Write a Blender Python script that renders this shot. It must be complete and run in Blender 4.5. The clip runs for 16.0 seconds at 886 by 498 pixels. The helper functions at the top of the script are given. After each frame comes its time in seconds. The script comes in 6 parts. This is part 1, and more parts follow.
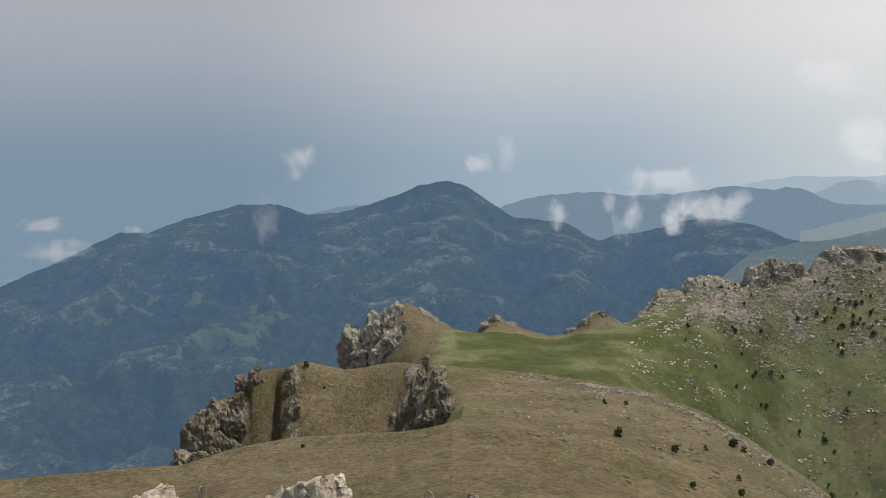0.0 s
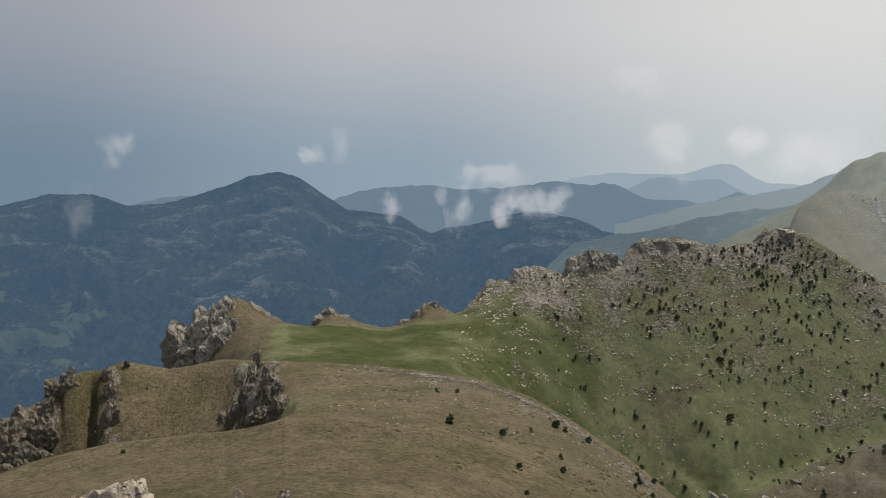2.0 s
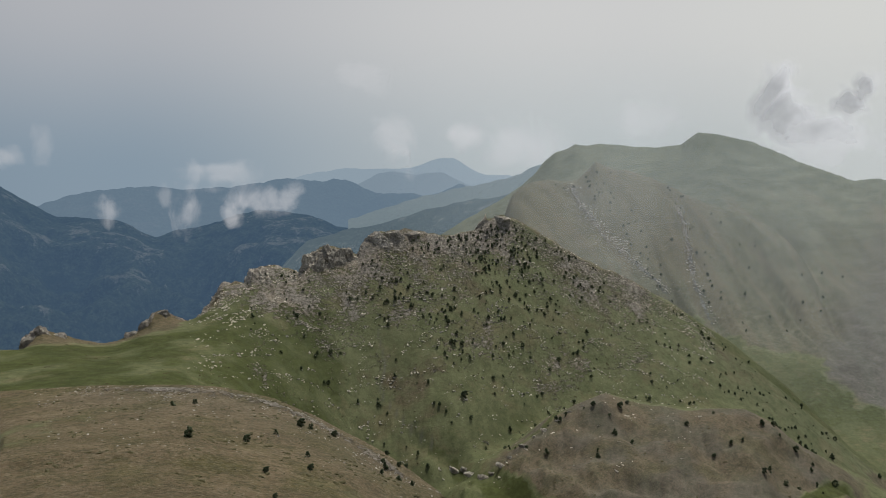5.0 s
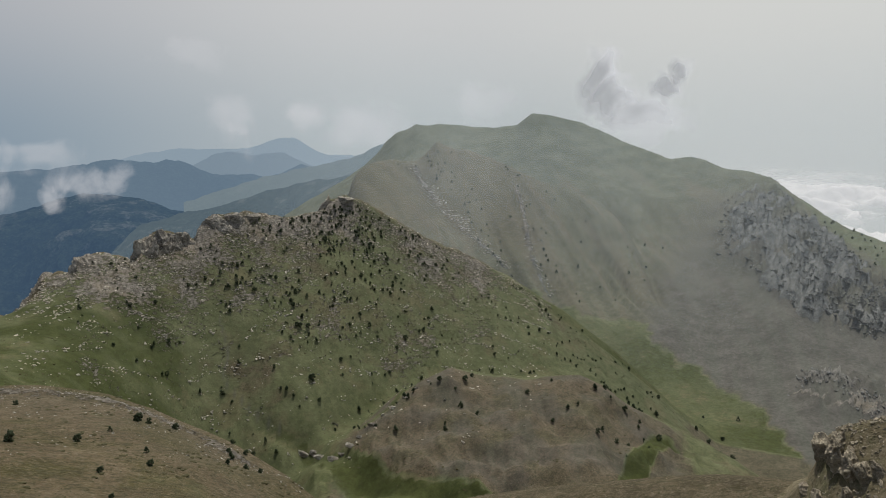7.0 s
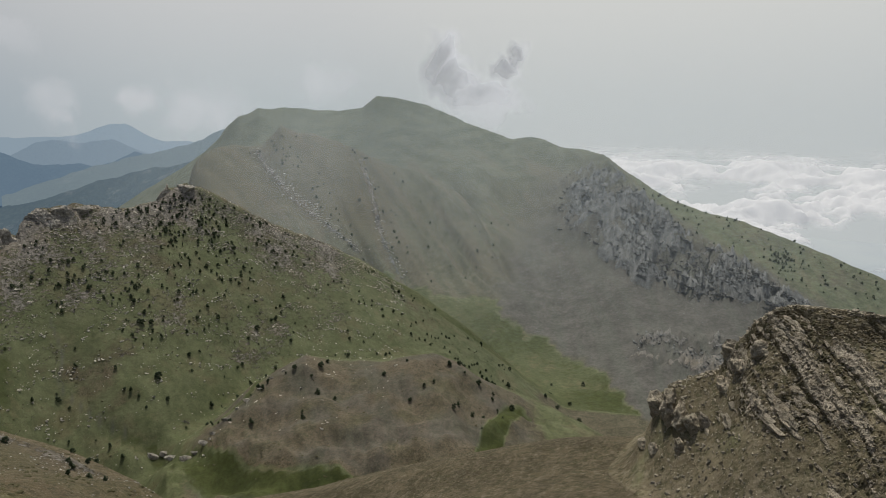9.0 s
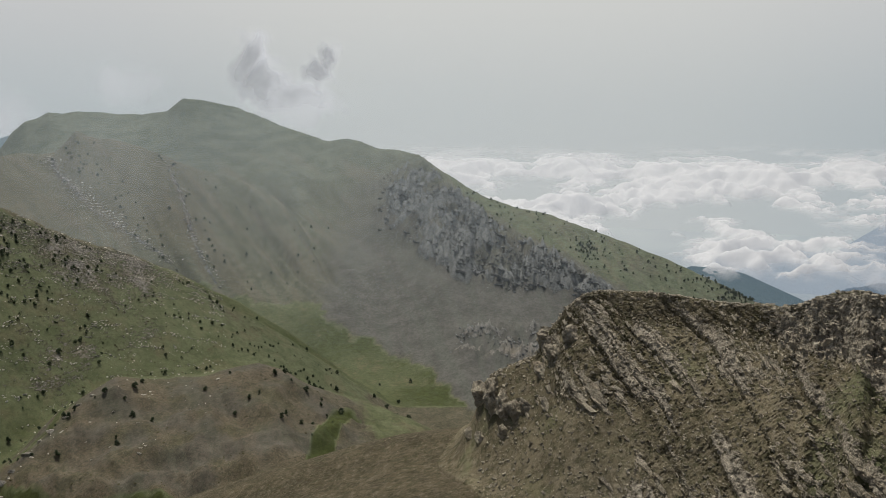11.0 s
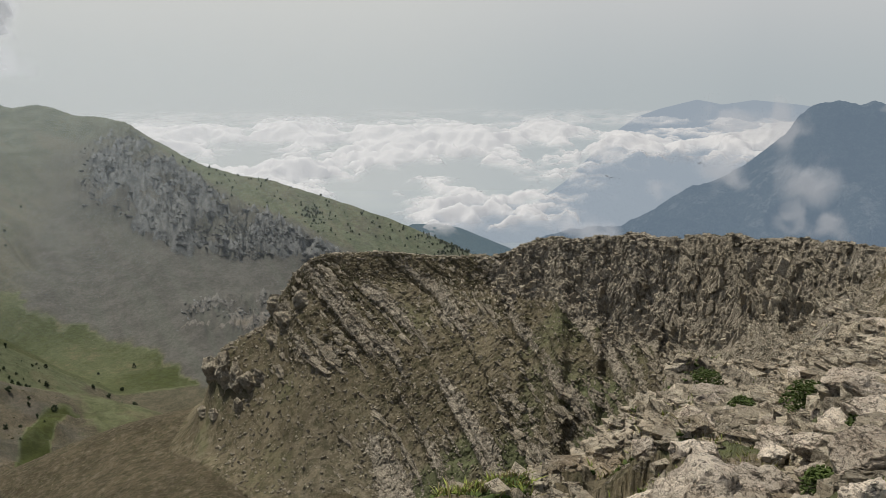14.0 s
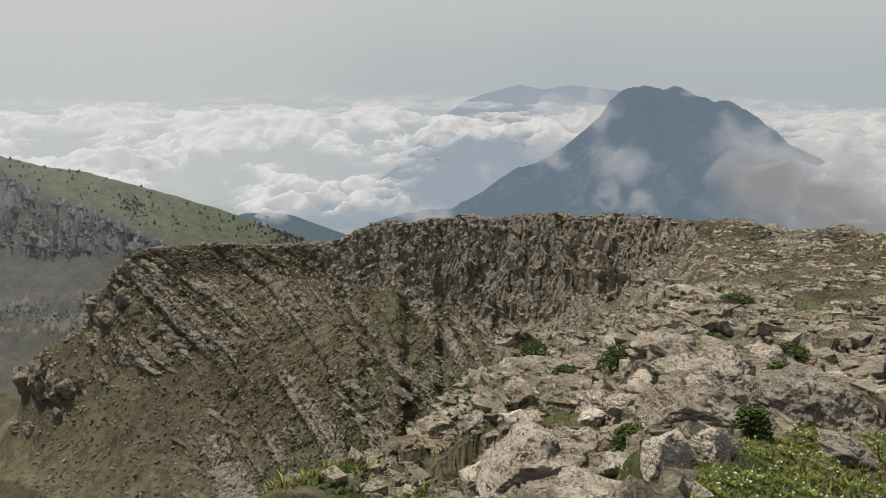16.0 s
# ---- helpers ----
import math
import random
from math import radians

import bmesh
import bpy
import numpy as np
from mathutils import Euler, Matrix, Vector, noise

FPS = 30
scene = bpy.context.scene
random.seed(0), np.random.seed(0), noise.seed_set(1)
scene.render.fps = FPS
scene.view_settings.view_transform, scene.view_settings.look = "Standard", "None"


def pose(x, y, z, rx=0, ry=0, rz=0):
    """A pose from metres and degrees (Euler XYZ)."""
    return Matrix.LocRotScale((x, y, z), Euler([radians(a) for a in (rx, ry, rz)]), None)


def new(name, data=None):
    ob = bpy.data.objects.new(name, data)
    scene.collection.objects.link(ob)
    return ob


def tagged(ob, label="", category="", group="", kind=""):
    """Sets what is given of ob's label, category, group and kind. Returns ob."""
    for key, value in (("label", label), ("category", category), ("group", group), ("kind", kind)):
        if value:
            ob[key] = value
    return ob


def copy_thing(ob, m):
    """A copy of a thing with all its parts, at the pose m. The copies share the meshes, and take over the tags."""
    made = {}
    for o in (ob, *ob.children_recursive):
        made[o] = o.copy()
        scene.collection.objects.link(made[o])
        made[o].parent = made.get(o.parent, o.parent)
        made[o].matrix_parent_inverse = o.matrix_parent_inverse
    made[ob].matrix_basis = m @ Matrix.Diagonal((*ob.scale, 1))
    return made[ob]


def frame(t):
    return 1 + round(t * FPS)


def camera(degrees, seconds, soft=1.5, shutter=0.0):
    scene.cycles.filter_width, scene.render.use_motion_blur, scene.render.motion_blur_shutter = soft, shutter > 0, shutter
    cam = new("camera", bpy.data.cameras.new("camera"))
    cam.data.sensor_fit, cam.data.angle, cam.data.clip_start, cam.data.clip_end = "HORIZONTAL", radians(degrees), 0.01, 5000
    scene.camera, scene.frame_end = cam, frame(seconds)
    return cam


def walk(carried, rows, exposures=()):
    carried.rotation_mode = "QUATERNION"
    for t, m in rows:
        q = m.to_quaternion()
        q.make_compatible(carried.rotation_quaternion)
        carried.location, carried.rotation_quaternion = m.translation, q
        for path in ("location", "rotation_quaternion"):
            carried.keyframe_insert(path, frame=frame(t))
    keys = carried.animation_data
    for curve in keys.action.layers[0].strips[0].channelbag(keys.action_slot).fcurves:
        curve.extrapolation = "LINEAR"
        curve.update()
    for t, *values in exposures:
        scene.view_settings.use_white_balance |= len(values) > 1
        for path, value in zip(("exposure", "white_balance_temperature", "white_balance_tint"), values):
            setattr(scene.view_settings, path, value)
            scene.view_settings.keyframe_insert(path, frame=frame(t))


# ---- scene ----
# ---------------------------------------------------------------- camera
# Somebody stands on a summit and turns to the right, the camera held out before the chest.
cam = camera(59.81, 16.0, soft=0.55)
EYE, REACH = 1.6, 0.45
TURNS = [  # seconds, bearing (degrees right of +y), pitch, lean
    (0.0, 0.0, -7.30, 0.0), (0.5, 3.75, -7.38, 0.12), (1.0, 6.79, -7.48, -0.35), (1.5, 9.29, -7.61, -0.99),
    (2.0, 12.23, -7.71, -1.39), (2.5, 15.54, -7.70, -1.35), (3.0, 18.94, -7.62, -1.36), (3.5, 22.24, -7.57, -1.21),
    (4.0, 25.50, -7.56, -1.04), (4.5, 28.75, -7.60, -0.85), (5.0, 31.98, -7.61, -0.64), (7.5, 46.09, -9.32, -0.92),
    (8.0, 48.60, -9.64, -0.84), (8.5, 51.69, -9.95, -0.49), (9.0, 54.89, -10.08, -0.21), (11.5, 72.08, -10.04, 0.46),
    (12.0, 75.83, -10.30, 0.57), (12.5, 79.33, -10.94, 0.57), (13.0, 82.56, -11.65, 0.39), (13.5, 85.71, -12.21, 0.26),
    (14.0, 88.85, -12.68, 0.18), (14.5, 92.02, -13.04, 0.10), (15.0, 95.20, -13.30, -0.05), (15.5, 98.29, -13.55, -0.09),
    (16.0, 101.26, -13.75, -0.23),
]
walk(cam, [(t, pose(REACH * math.sin(radians(b)), REACH * math.cos(radians(b)), EYE, 90 + p, lean, -b)) for t, b, p, lean in TURNS],
     exposures=[(0.0, 0.44, 6550, 10), (2.0, 0.20, 6530, 10), (3.5, 0.04, 6450, 10), (5.0, -0.02, 6420, 10), (7.5, -0.06, 6380, 10), (9.0, -0.08, 6380, 10),
                (12.5, -0.10, 6400, 10), (14.0, -0.06, 6450, 10), (16.0, -0.04, 6500, 10)])

# ---------------------------------------------------------------- light
SUN_BEARING, SUN_HEIGHT, HAZE_BEARING = 50.0, 61.0, 72.0


def haze_colour(n, link, vector):
    """The colour of the hazy air in a direction: bluish grey away from the sun, nearly white towards it, bluer near the horizon."""
    unit = n.new("ShaderNodeVectorMath")
    unit.operation = "NORMALIZE"
    link.new(vector, unit.inputs[0])
    dot = n.new("ShaderNodeVectorMath")
    dot.operation = "DOT_PRODUCT"
    dot.inputs[1].default_value = (math.sin(radians(HAZE_BEARING)), math.cos(radians(HAZE_BEARING)), 0.0)
    link.new(unit.outputs[0], dot.inputs[0])
    # bright cloud lies to the east as well
    east, fade, most = n.new("ShaderNodeVectorMath"), n.new("ShaderNodeMath"), n.new("ShaderNodeMath")
    east.operation, fade.operation, most.operation = "DOT_PRODUCT", "MULTIPLY", "MAXIMUM"
    east.inputs[1].default_value = (math.sin(radians(122)), math.cos(radians(122)), 0.0)
    fade.inputs[1].default_value = 0.80
    link.new(unit.outputs[0], east.inputs[0]), link.new(east.outputs["Value"], fade.inputs[0])
    link.new(dot.outputs["Value"], most.inputs[0]), link.new(fade.outputs[0], most.inputs[1])
    part = n.new("ShaderNodeSeparateXYZ")
    link.new(unit.outputs[0], part.inputs[0])
    ramps = []
    for stops in (((0.0, (0.145, 0.21, 0.275)), (0.45, (0.24, 0.31, 0.375)), (0.88, (0.46, 0.50, 0.51)), (1.0, (0.54, 0.56, 0.55))),
                  ((0.0, (0.285, 0.305, 0.345)), (0.45, (0.44, 0.45, 0.47)), (0.87, (0.61, 0.61, 0.60)), (1.0, (0.66, 0.66, 0.63)))):
        ramp = n.new("ShaderNodeValToRGB")
        ramp.color_ramp.interpolation = "EASE"
        e = ramp.color_ramp.elements
        e[0].position, e[0].color = stops[0][0], (*stops[0][1], 1)
        e[1].position, e[1].color = stops[-1][0], (*stops[-1][1], 1)
        for at, colour in stops[1:-1]:
            e.new(at).color = (*colour, 1)
        link.new(most.outputs[0], ramp.inputs["Fac"])
        ramps.append(ramp)
    up = n.new("ShaderNodeMapRange")
    up.interpolation_type = "SMOOTHSTEP"
    up.inputs["From Min"].default_value, up.inputs["From Max"].default_value = -0.04, 0.17
    link.new(part.outputs["Z"], up.inputs["Value"])
    mix = n.new("ShaderNodeMix")
    mix.data_type = "RGBA"
    link.new(up.outputs[0], mix.inputs["Factor"])
    link.new(ramps[0].outputs["Color"], mix.inputs["A"])
    link.new(ramps[1].outputs["Color"], mix.inputs["B"])
    return mix.outputs["Result"]


def sky():
    world = bpy.data.worlds.new("hazy_sky")
    scene.world = world
    world.use_nodes = True
    n, link = world.node_tree.nodes, world.node_tree.links
    n.clear()
    air = n.new("ShaderNodeTexSky")
    air.sky_type, air.sun_disc = "NISHITA", False
    air.sun_elevation, air.sun_rotation = radians(SUN_HEIGHT), radians(SUN_BEARING)
    air.altitude, air.dust_density = 2000, 6.0
    at = n.new("ShaderNodeTexCoord")
    haze = haze_colour(n, link, at.outputs["Generated"])
    clear = n.new("ShaderNodeBackground")
    clear.inputs["Strength"].default_value = 0.05
    link.new(air.outputs["Color"], clear.inputs["Color"])
    thick = n.new("ShaderNodeBackground")
    link.new(haze, thick.inputs["Color"])
    # as under any veiled sky, the zenith is brighter than the horizon
    high = n.new("ShaderNodeSeparateXYZ")
    link.new(at.outputs["Generated"], high.inputs[0])
    bright = n.new("ShaderNodeMapRange")
    bright.interpolation_type = "SMOOTHSTEP"
    for key, v in (("From Min", 0.2), ("From Max", 0.85), ("To Min", 1.0), ("To Max", 1.75)):
        bright.inputs[key].default_value = v
    link.new(high.outputs["Z"], bright.inputs["Value"])
    link.new(bright.outputs[0], thick.inputs["Strength"])
    # the haze hides the clear sky near the horizon and thins out overhead
    part = n.new("ShaderNodeSeparateXYZ")
    link.new(at.outputs["Generated"], part.inputs[0])
    veil = n.new("ShaderNodeMapRange")
    veil.inputs["From Min"].default_value, veil.inputs["From Max"].default_value = 0.3, 0.9
    veil.inputs["To Min"].default_value, veil.inputs["To Max"].default_value = 1.0, 0.4
    link.new(part.outputs["Z"], veil.inputs["Value"])
    mix = n.new("ShaderNodeMixShader")
    link.new(veil.outputs[0], mix.inputs["Fac"])
    link.new(clear.outputs[0], mix.inputs[1])
    link.new(thick.outputs[0], mix.inputs[2])
    out = n.new("ShaderNodeOutputWorld")
    link.new(mix.outputs[0], out.inputs["Surface"])


sky()
sun = new("sun", bpy.data.lights.new("sun", "SUN"))
sun.data.energy, sun.data.angle, sun.data.color = 4.2, radians(1.5), (1.0, 0.93, 0.81)
sun.matrix_world = pose(0, 0, 400, 90 - SUN_HEIGHT, 0, 180 - SUN_BEARING)
# ---------------------------------------------------------------- materials
class Nodes:
    """Short hands for building a node material."""

    def __init__(self, name):
        self.m = bpy.data.materials.new(name)
        self.m.use_nodes = True
        self.n, self.l = self.m.node_tree.nodes, self.m.node_tree.links
        self.n.clear()
        self.place = self.n.new("ShaderNodeNewGeometry").outputs["Position"]

    def put(self, socket, value):
        if isinstance(value, bpy.types.NodeSocket):
            self.l.new(value, socket)
        elif isinstance(value, tuple) and len(value) == 3 and socket.type == "RGBA":
            socket.default_value = (*value, 1)
        else:
            socket.default_value = value

    def noise(self, scale, detail=5.0, rough=0.55, stretch=(1, 1, 1), turn=(0, 0, 0), at=None, warp=0.0):
        m = self.n.new("ShaderNodeMapping")
        m.inputs["Scale"].default_value, m.inputs["Rotation"].default_value = stretch, turn
        self.l.new(at or self.place, m.inputs["Vector"])
        t = self.n.new("ShaderNodeTexNoise")
        t.inputs["Scale"].default_value, t.inputs["Detail"].default_value, t.inputs["Roughness"].default_value = scale, detail, rough
        t.inputs["Distortion"].default_value = warp
        self.l.new(m.outputs[0], t.inputs["Vector"])
        return t.outputs["Fac"]

    def cells(self, scale, kind="F1", out="Distance", stretch=(1, 1, 1)):
        m = self.n.new("ShaderNodeMapping")
        m.inputs["Scale"].default_value = stretch
        self.l.new(self.place, m.inputs["Vector"])
        t = self.n.new("ShaderNodeTexVoronoi")
        t.feature = kind
        t.inputs["Scale"].default_value = scale
        self.l.new(m.outputs[0], t.inputs["Vector"])
        return t.outputs[out]

    def span(self, value, lo, hi, a=0.0, b=1.0):
        t = self.n.new("ShaderNodeMapRange")
        t.interpolation_type = "SMOOTHSTEP"
        for key, v in (("Value", value), ("From Min", lo), ("From Max", hi), ("To Min", a), ("To Max", b)):
            self.put(t.inputs[key], v)
        return t.outputs[0]

    def math(self, op, a, b=0.0):
        t = self.n.new("ShaderNodeMath")
        t.operation = op
        self.put(t.inputs[0], a), self.put(t.inputs[1], b)
        return t.outputs[0]

    def mix(self, f, a, b, kind="MIX"):
        t = self.n.new("ShaderNodeMix")
        t.data_type, t.blend_type = "RGBA", kind
        self.put(t.inputs["Factor"], f), self.put(t.inputs["A"], a), self.put(t.inputs["B"], b)
        return t.outputs["Result"]

    def layer(self, name):
        t = self.n.new("ShaderNodeAttribute")
        t.attribute_name = name
        return t.outputs["Fac"]

    def chance(self, kind="Object"):
        if kind == "Object":
            return self.n.new("ShaderNodeObjectInfo").outputs["Random"]
        return self.n.new("ShaderNodeNewGeometry").outputs["Random Per Island"]

    def bump(self, height, strength=0.5, distance=0.1, under=None):
        t = self.n.new("ShaderNodeBump")
        t.inputs["Strength"].default_value, t.inputs["Distance"].default_value = strength, distance
        self.l.new(height, t.inputs["Height"])
        if under:
            self.l.new(under, t.inputs["Normal"])
        return t.outputs[0]

    def surface(self, colour, rough=0.9, normal=None, specular=0.2, glow=None, strength=0.0):
        p = self.n.new("ShaderNodeBsdfPrincipled")
        self.put(p.inputs["Base Color"], colour)
        self.put(p.inputs["Roughness"], rough)
        p.inputs["Specular IOR Level"].default_value = specular
        if normal:
            self.l.new(normal, p.inputs["Normal"])
        if glow is not None:
            self.put(p.inputs["Emission Color"], glow)
            self.put(p.inputs["Emission Strength"], strength)
        o = self.n.new("ShaderNodeOutputMaterial")
        self.l.new(p.outputs[0], o.inputs[0])
        return self.m


def mountain_ground(name, fine, dark, light):
    """Dry turf, green turf, scree and limestone, shared out by the layers green, rock, pale and dark of the mesh."""
    k = Nodes(name)
    wide, mid = k.noise(0.011, 4), k.noise(0.12, 6, 0.6)
    grit = k.noise(1.4, 12, 0.80)
    soil = k.mix(k.span(mid, 0.35, 0.65), *(((0.058, 0.049, 0.029), (0.092, 0.077, 0.048)) if fine == 1 else ((0.088, 0.075, 0.046), (0.142, 0.121, 0.078))))
    soil = k.mix(k.layer("tan"), soil, k.mix(k.span(k.noise(0.07, 8, 0.7), 0.35, 0.65), (0.074, 0.057, 0.032), (0.124, 0.097, 0.060)))
    soil = k.mix(k.math("MULTIPLY", k.layer("tan"), k.span(k.noise(0.055, 7, 0.65, turn=(0, 0, 1)), 0.46, 0.60, 0.0, 0.75)), soil, (0.050, 0.048, 0.014))
    soil = k.mix(k.span(grit, 0.46, 0.62, 0.0, 0.45), soil, (0.20, 0.175, 0.132))
    soil = k.mix(k.span(k.noise(0.9, 10, 0.78), 0.50, 0.56, 0.0, 0.72), soil, (0.048, 0.046, 0.024))
    soil = k.mix(k.span(k.noise(3.5, 6, 0.7), 0.56, 0.64, 0.0, 0.5 if fine > 1 else 0.25), soil, (0.24, 0.21, 0.16))
    turf = k.mix(k.span(mid, 0.3, 0.7), (0.070, 0.081, 0.036), (0.110, 0.119, 0.062))
    turf = k.mix(k.span(k.noise(0.045, 8, 0.7), 0.50, 0.62, 0.0, 0.55), turf, (0.125, 0.108, 0.062))
    turf = k.mix(k.span(grit, 0.49, 0.62, 0.0, 0.5), turf, (0.042, 0.050, 0.018))
    turf = k.mix(k.span(k.noise(2.2, 8, 0.75, turn=(0.5, 0.2, 1)), 0.55, 0.66, 0.0, 0.5), turf, (0.19, 0.18, 0.13))
    lush = k.math("ADD", k.layer("green"), k.math("MULTIPLY", k.math("SUBTRACT", k.math("ADD", wide, mid), 1.0), 0.9))
    colour = k.mix(k.span(lush, 0.30, 0.62), soil, turf)
    colour = k.mix(k.span(lush, 0.80, 1.15, 0.0, 0.9), colour, k.mix(k.span(mid, 0.3, 0.7), (0.029, 0.038, 0.011), (0.049, 0.058, 0.018)))
    pale = k.mix(k.span(k.noise(0.05, 9, 0.7), 0.35, 0.65), (0.068, 0.067, 0.061), (0.102, 0.099, 0.090))
    pale = k.mix(k.span(k.layer("streak"), 0.3, 0.9, 0.0, 0.4), pale, (0.088, 0.098, 0.082))
    # haze of distance, put into the base colour of far turf
    haze_tint = k.mix(k.span(k.noise(0.03, 9, 0.72), 0.36, 0.64), (0.072, 0.097, 0.078), (0.128, 0.152, 0.122))
    haze_tint = k.mix(k.span(k.layer("streak"), 0.5, 0.85, 0.0, 0.6), haze_tint, (0.142, 0.140, 0.116))
    haze_tint = k.mix(k.span(k.layer("streak"), 0.35, 0.05, 0.0, 0.6), haze_tint, (0.066, 0.085, 0.068))
    colour = k.mix(k.layer("haze_tint"), colour, haze_tint)
    colour = k.mix(k.layer("pale"), colour, pale)
    fleck = k.span(k.noise(0.30, 12, 0.86), 0.42, 0.58, 0.84, 1.16)
    dapple = k.n.new("ShaderNodeVectorMath")
    dapple.operation = "SCALE"
    k.l.new(colour, dapple.inputs[0]), k.l.new(fleck, dapple.inputs["Scale"])
    colour = dapple.outputs[0]
    stone = k.mix(k.span(k.noise(0.55 * fine, 7, 0.65), 0.3, 0.7), dark, light)
    stone = k.mix(k.span(k.noise(3.1 * fine, 4, 0.6), 0.40, 0.64, 0.45, 0.0), stone, (0.07, 0.065, 0.06))
    stone = k.mix(k.span(k.noise(0.08, 4), 0.45, 0.7, 0.0, 0.35), stone, (0.21, 0.172, 0.115))
    # far stone is greyed by the same painted haze
    stone = k.mix(k.span(k.layer("haze_tint"), 0.15, 0.45, 0.0, 0.95), stone, k.mix(k.span(k.noise(0.09, 8, 0.7), 0.38, 0.62), (0.066, 0.074, 0.077), (0.150, 0.158, 0.158)))
    if fine > 1:
        crack = k.noise(1.1, 6, 0.65, (1.6, 1.6, 0.7), warp=0.8)
        line = k.span(k.math("ABSOLUTE", k.math("SUBTRACT", crack, 0.5)), 0.0, 0.03, 0.75, 0.0)
        stone = k.mix(line, stone, (0.05, 0.045, 0.036))
    bits = k.math("ADD", k.math("MULTIPLY", k.noise(0.42 * fine, 9, 0.74, (1, 1, 2.2)), 0.8), k.math("MULTIPLY", k.noise(0.06, 4, 0.6, (1, 1, 2.5)), 0.35))
    bare = k.math("SUBTRACT", k.math("ADD", k.layer("rock"), bits), 1.0)
    bare = k.span(bare, -0.03, 0.03)
    colour = k.mix(bare, colour, stone)
    relief = k.math("ADD", k.math("MULTIPLY", grit, 0.45), k.math("MULTIPLY", k.noise(0.5 * fine, 9, 0.7), k.math("ADD", 0.25, k.math("MULTIPLY", bare, 1.2))))
    relief = k.math("MULTIPLY", relief, k.math("SUBTRACT", 1.0, k.math("MULTIPLY", k.layer("haze_tint"), 0.7)))
    normal = k.bump(relief, 0.9, 0.9 / fine)
    return k.surface(colour, 0.95, normal, 0.08)


MEADOW = mountain_ground("meadow", 1.0, (0.10, 0.092, 0.080), (0.29, 0.27, 0.235))
LIMESTONE = mountain_ground("limestone", 4.0, (0.20, 0.177, 0.137), (0.50, 0.447, 0.352))


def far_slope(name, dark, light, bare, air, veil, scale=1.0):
    """A distant slope; the haze of miles of air is put in as emission over a darkened colour."""
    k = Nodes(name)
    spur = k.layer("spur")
    # noise gives the woods; the spur term paints shade into the hollows
    wood_shade = k.math("ADD", k.noise(0.02 * scale, 10, 0.78), k.math("MULTIPLY", spur, 0.10))
    tone = k.mix(k.span(wood_shade, 0.42, 0.66), dark, light)
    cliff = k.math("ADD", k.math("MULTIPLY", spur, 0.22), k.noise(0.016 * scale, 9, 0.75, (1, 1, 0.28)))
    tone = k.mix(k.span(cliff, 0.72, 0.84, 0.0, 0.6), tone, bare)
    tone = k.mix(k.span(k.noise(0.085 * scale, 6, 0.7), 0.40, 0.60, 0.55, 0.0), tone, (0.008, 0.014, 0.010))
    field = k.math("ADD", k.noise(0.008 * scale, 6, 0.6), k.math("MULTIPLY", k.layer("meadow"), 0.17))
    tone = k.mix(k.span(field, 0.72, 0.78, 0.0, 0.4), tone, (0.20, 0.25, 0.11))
    # in the forest range the painted haze is thinner on nearer slopes
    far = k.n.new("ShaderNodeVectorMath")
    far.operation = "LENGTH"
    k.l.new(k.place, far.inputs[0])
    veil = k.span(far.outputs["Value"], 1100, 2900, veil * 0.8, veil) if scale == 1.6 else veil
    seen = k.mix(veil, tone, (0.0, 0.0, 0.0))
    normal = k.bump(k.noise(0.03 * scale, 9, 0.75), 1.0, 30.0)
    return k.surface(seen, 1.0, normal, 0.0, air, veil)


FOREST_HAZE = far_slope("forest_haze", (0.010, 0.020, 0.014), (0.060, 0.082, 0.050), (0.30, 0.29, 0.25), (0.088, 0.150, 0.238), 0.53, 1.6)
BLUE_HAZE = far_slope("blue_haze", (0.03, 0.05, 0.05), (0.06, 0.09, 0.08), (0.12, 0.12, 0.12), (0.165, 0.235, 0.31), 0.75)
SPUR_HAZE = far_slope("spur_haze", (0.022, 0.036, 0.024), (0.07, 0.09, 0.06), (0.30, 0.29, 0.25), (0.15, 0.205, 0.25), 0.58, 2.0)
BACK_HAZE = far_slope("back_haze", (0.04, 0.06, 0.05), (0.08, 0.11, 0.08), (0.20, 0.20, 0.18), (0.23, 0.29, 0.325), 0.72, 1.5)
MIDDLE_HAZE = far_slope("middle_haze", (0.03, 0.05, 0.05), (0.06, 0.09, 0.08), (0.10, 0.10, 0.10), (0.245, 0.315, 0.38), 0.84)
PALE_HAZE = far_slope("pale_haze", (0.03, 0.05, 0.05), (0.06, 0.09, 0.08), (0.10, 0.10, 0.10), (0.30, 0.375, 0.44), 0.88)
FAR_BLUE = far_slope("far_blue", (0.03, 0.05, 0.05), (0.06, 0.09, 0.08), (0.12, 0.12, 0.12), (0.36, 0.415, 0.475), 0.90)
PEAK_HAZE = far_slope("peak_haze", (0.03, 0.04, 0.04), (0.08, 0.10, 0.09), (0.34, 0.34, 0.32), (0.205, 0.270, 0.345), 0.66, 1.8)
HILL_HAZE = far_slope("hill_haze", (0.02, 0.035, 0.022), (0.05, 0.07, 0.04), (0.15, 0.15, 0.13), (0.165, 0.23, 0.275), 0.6)


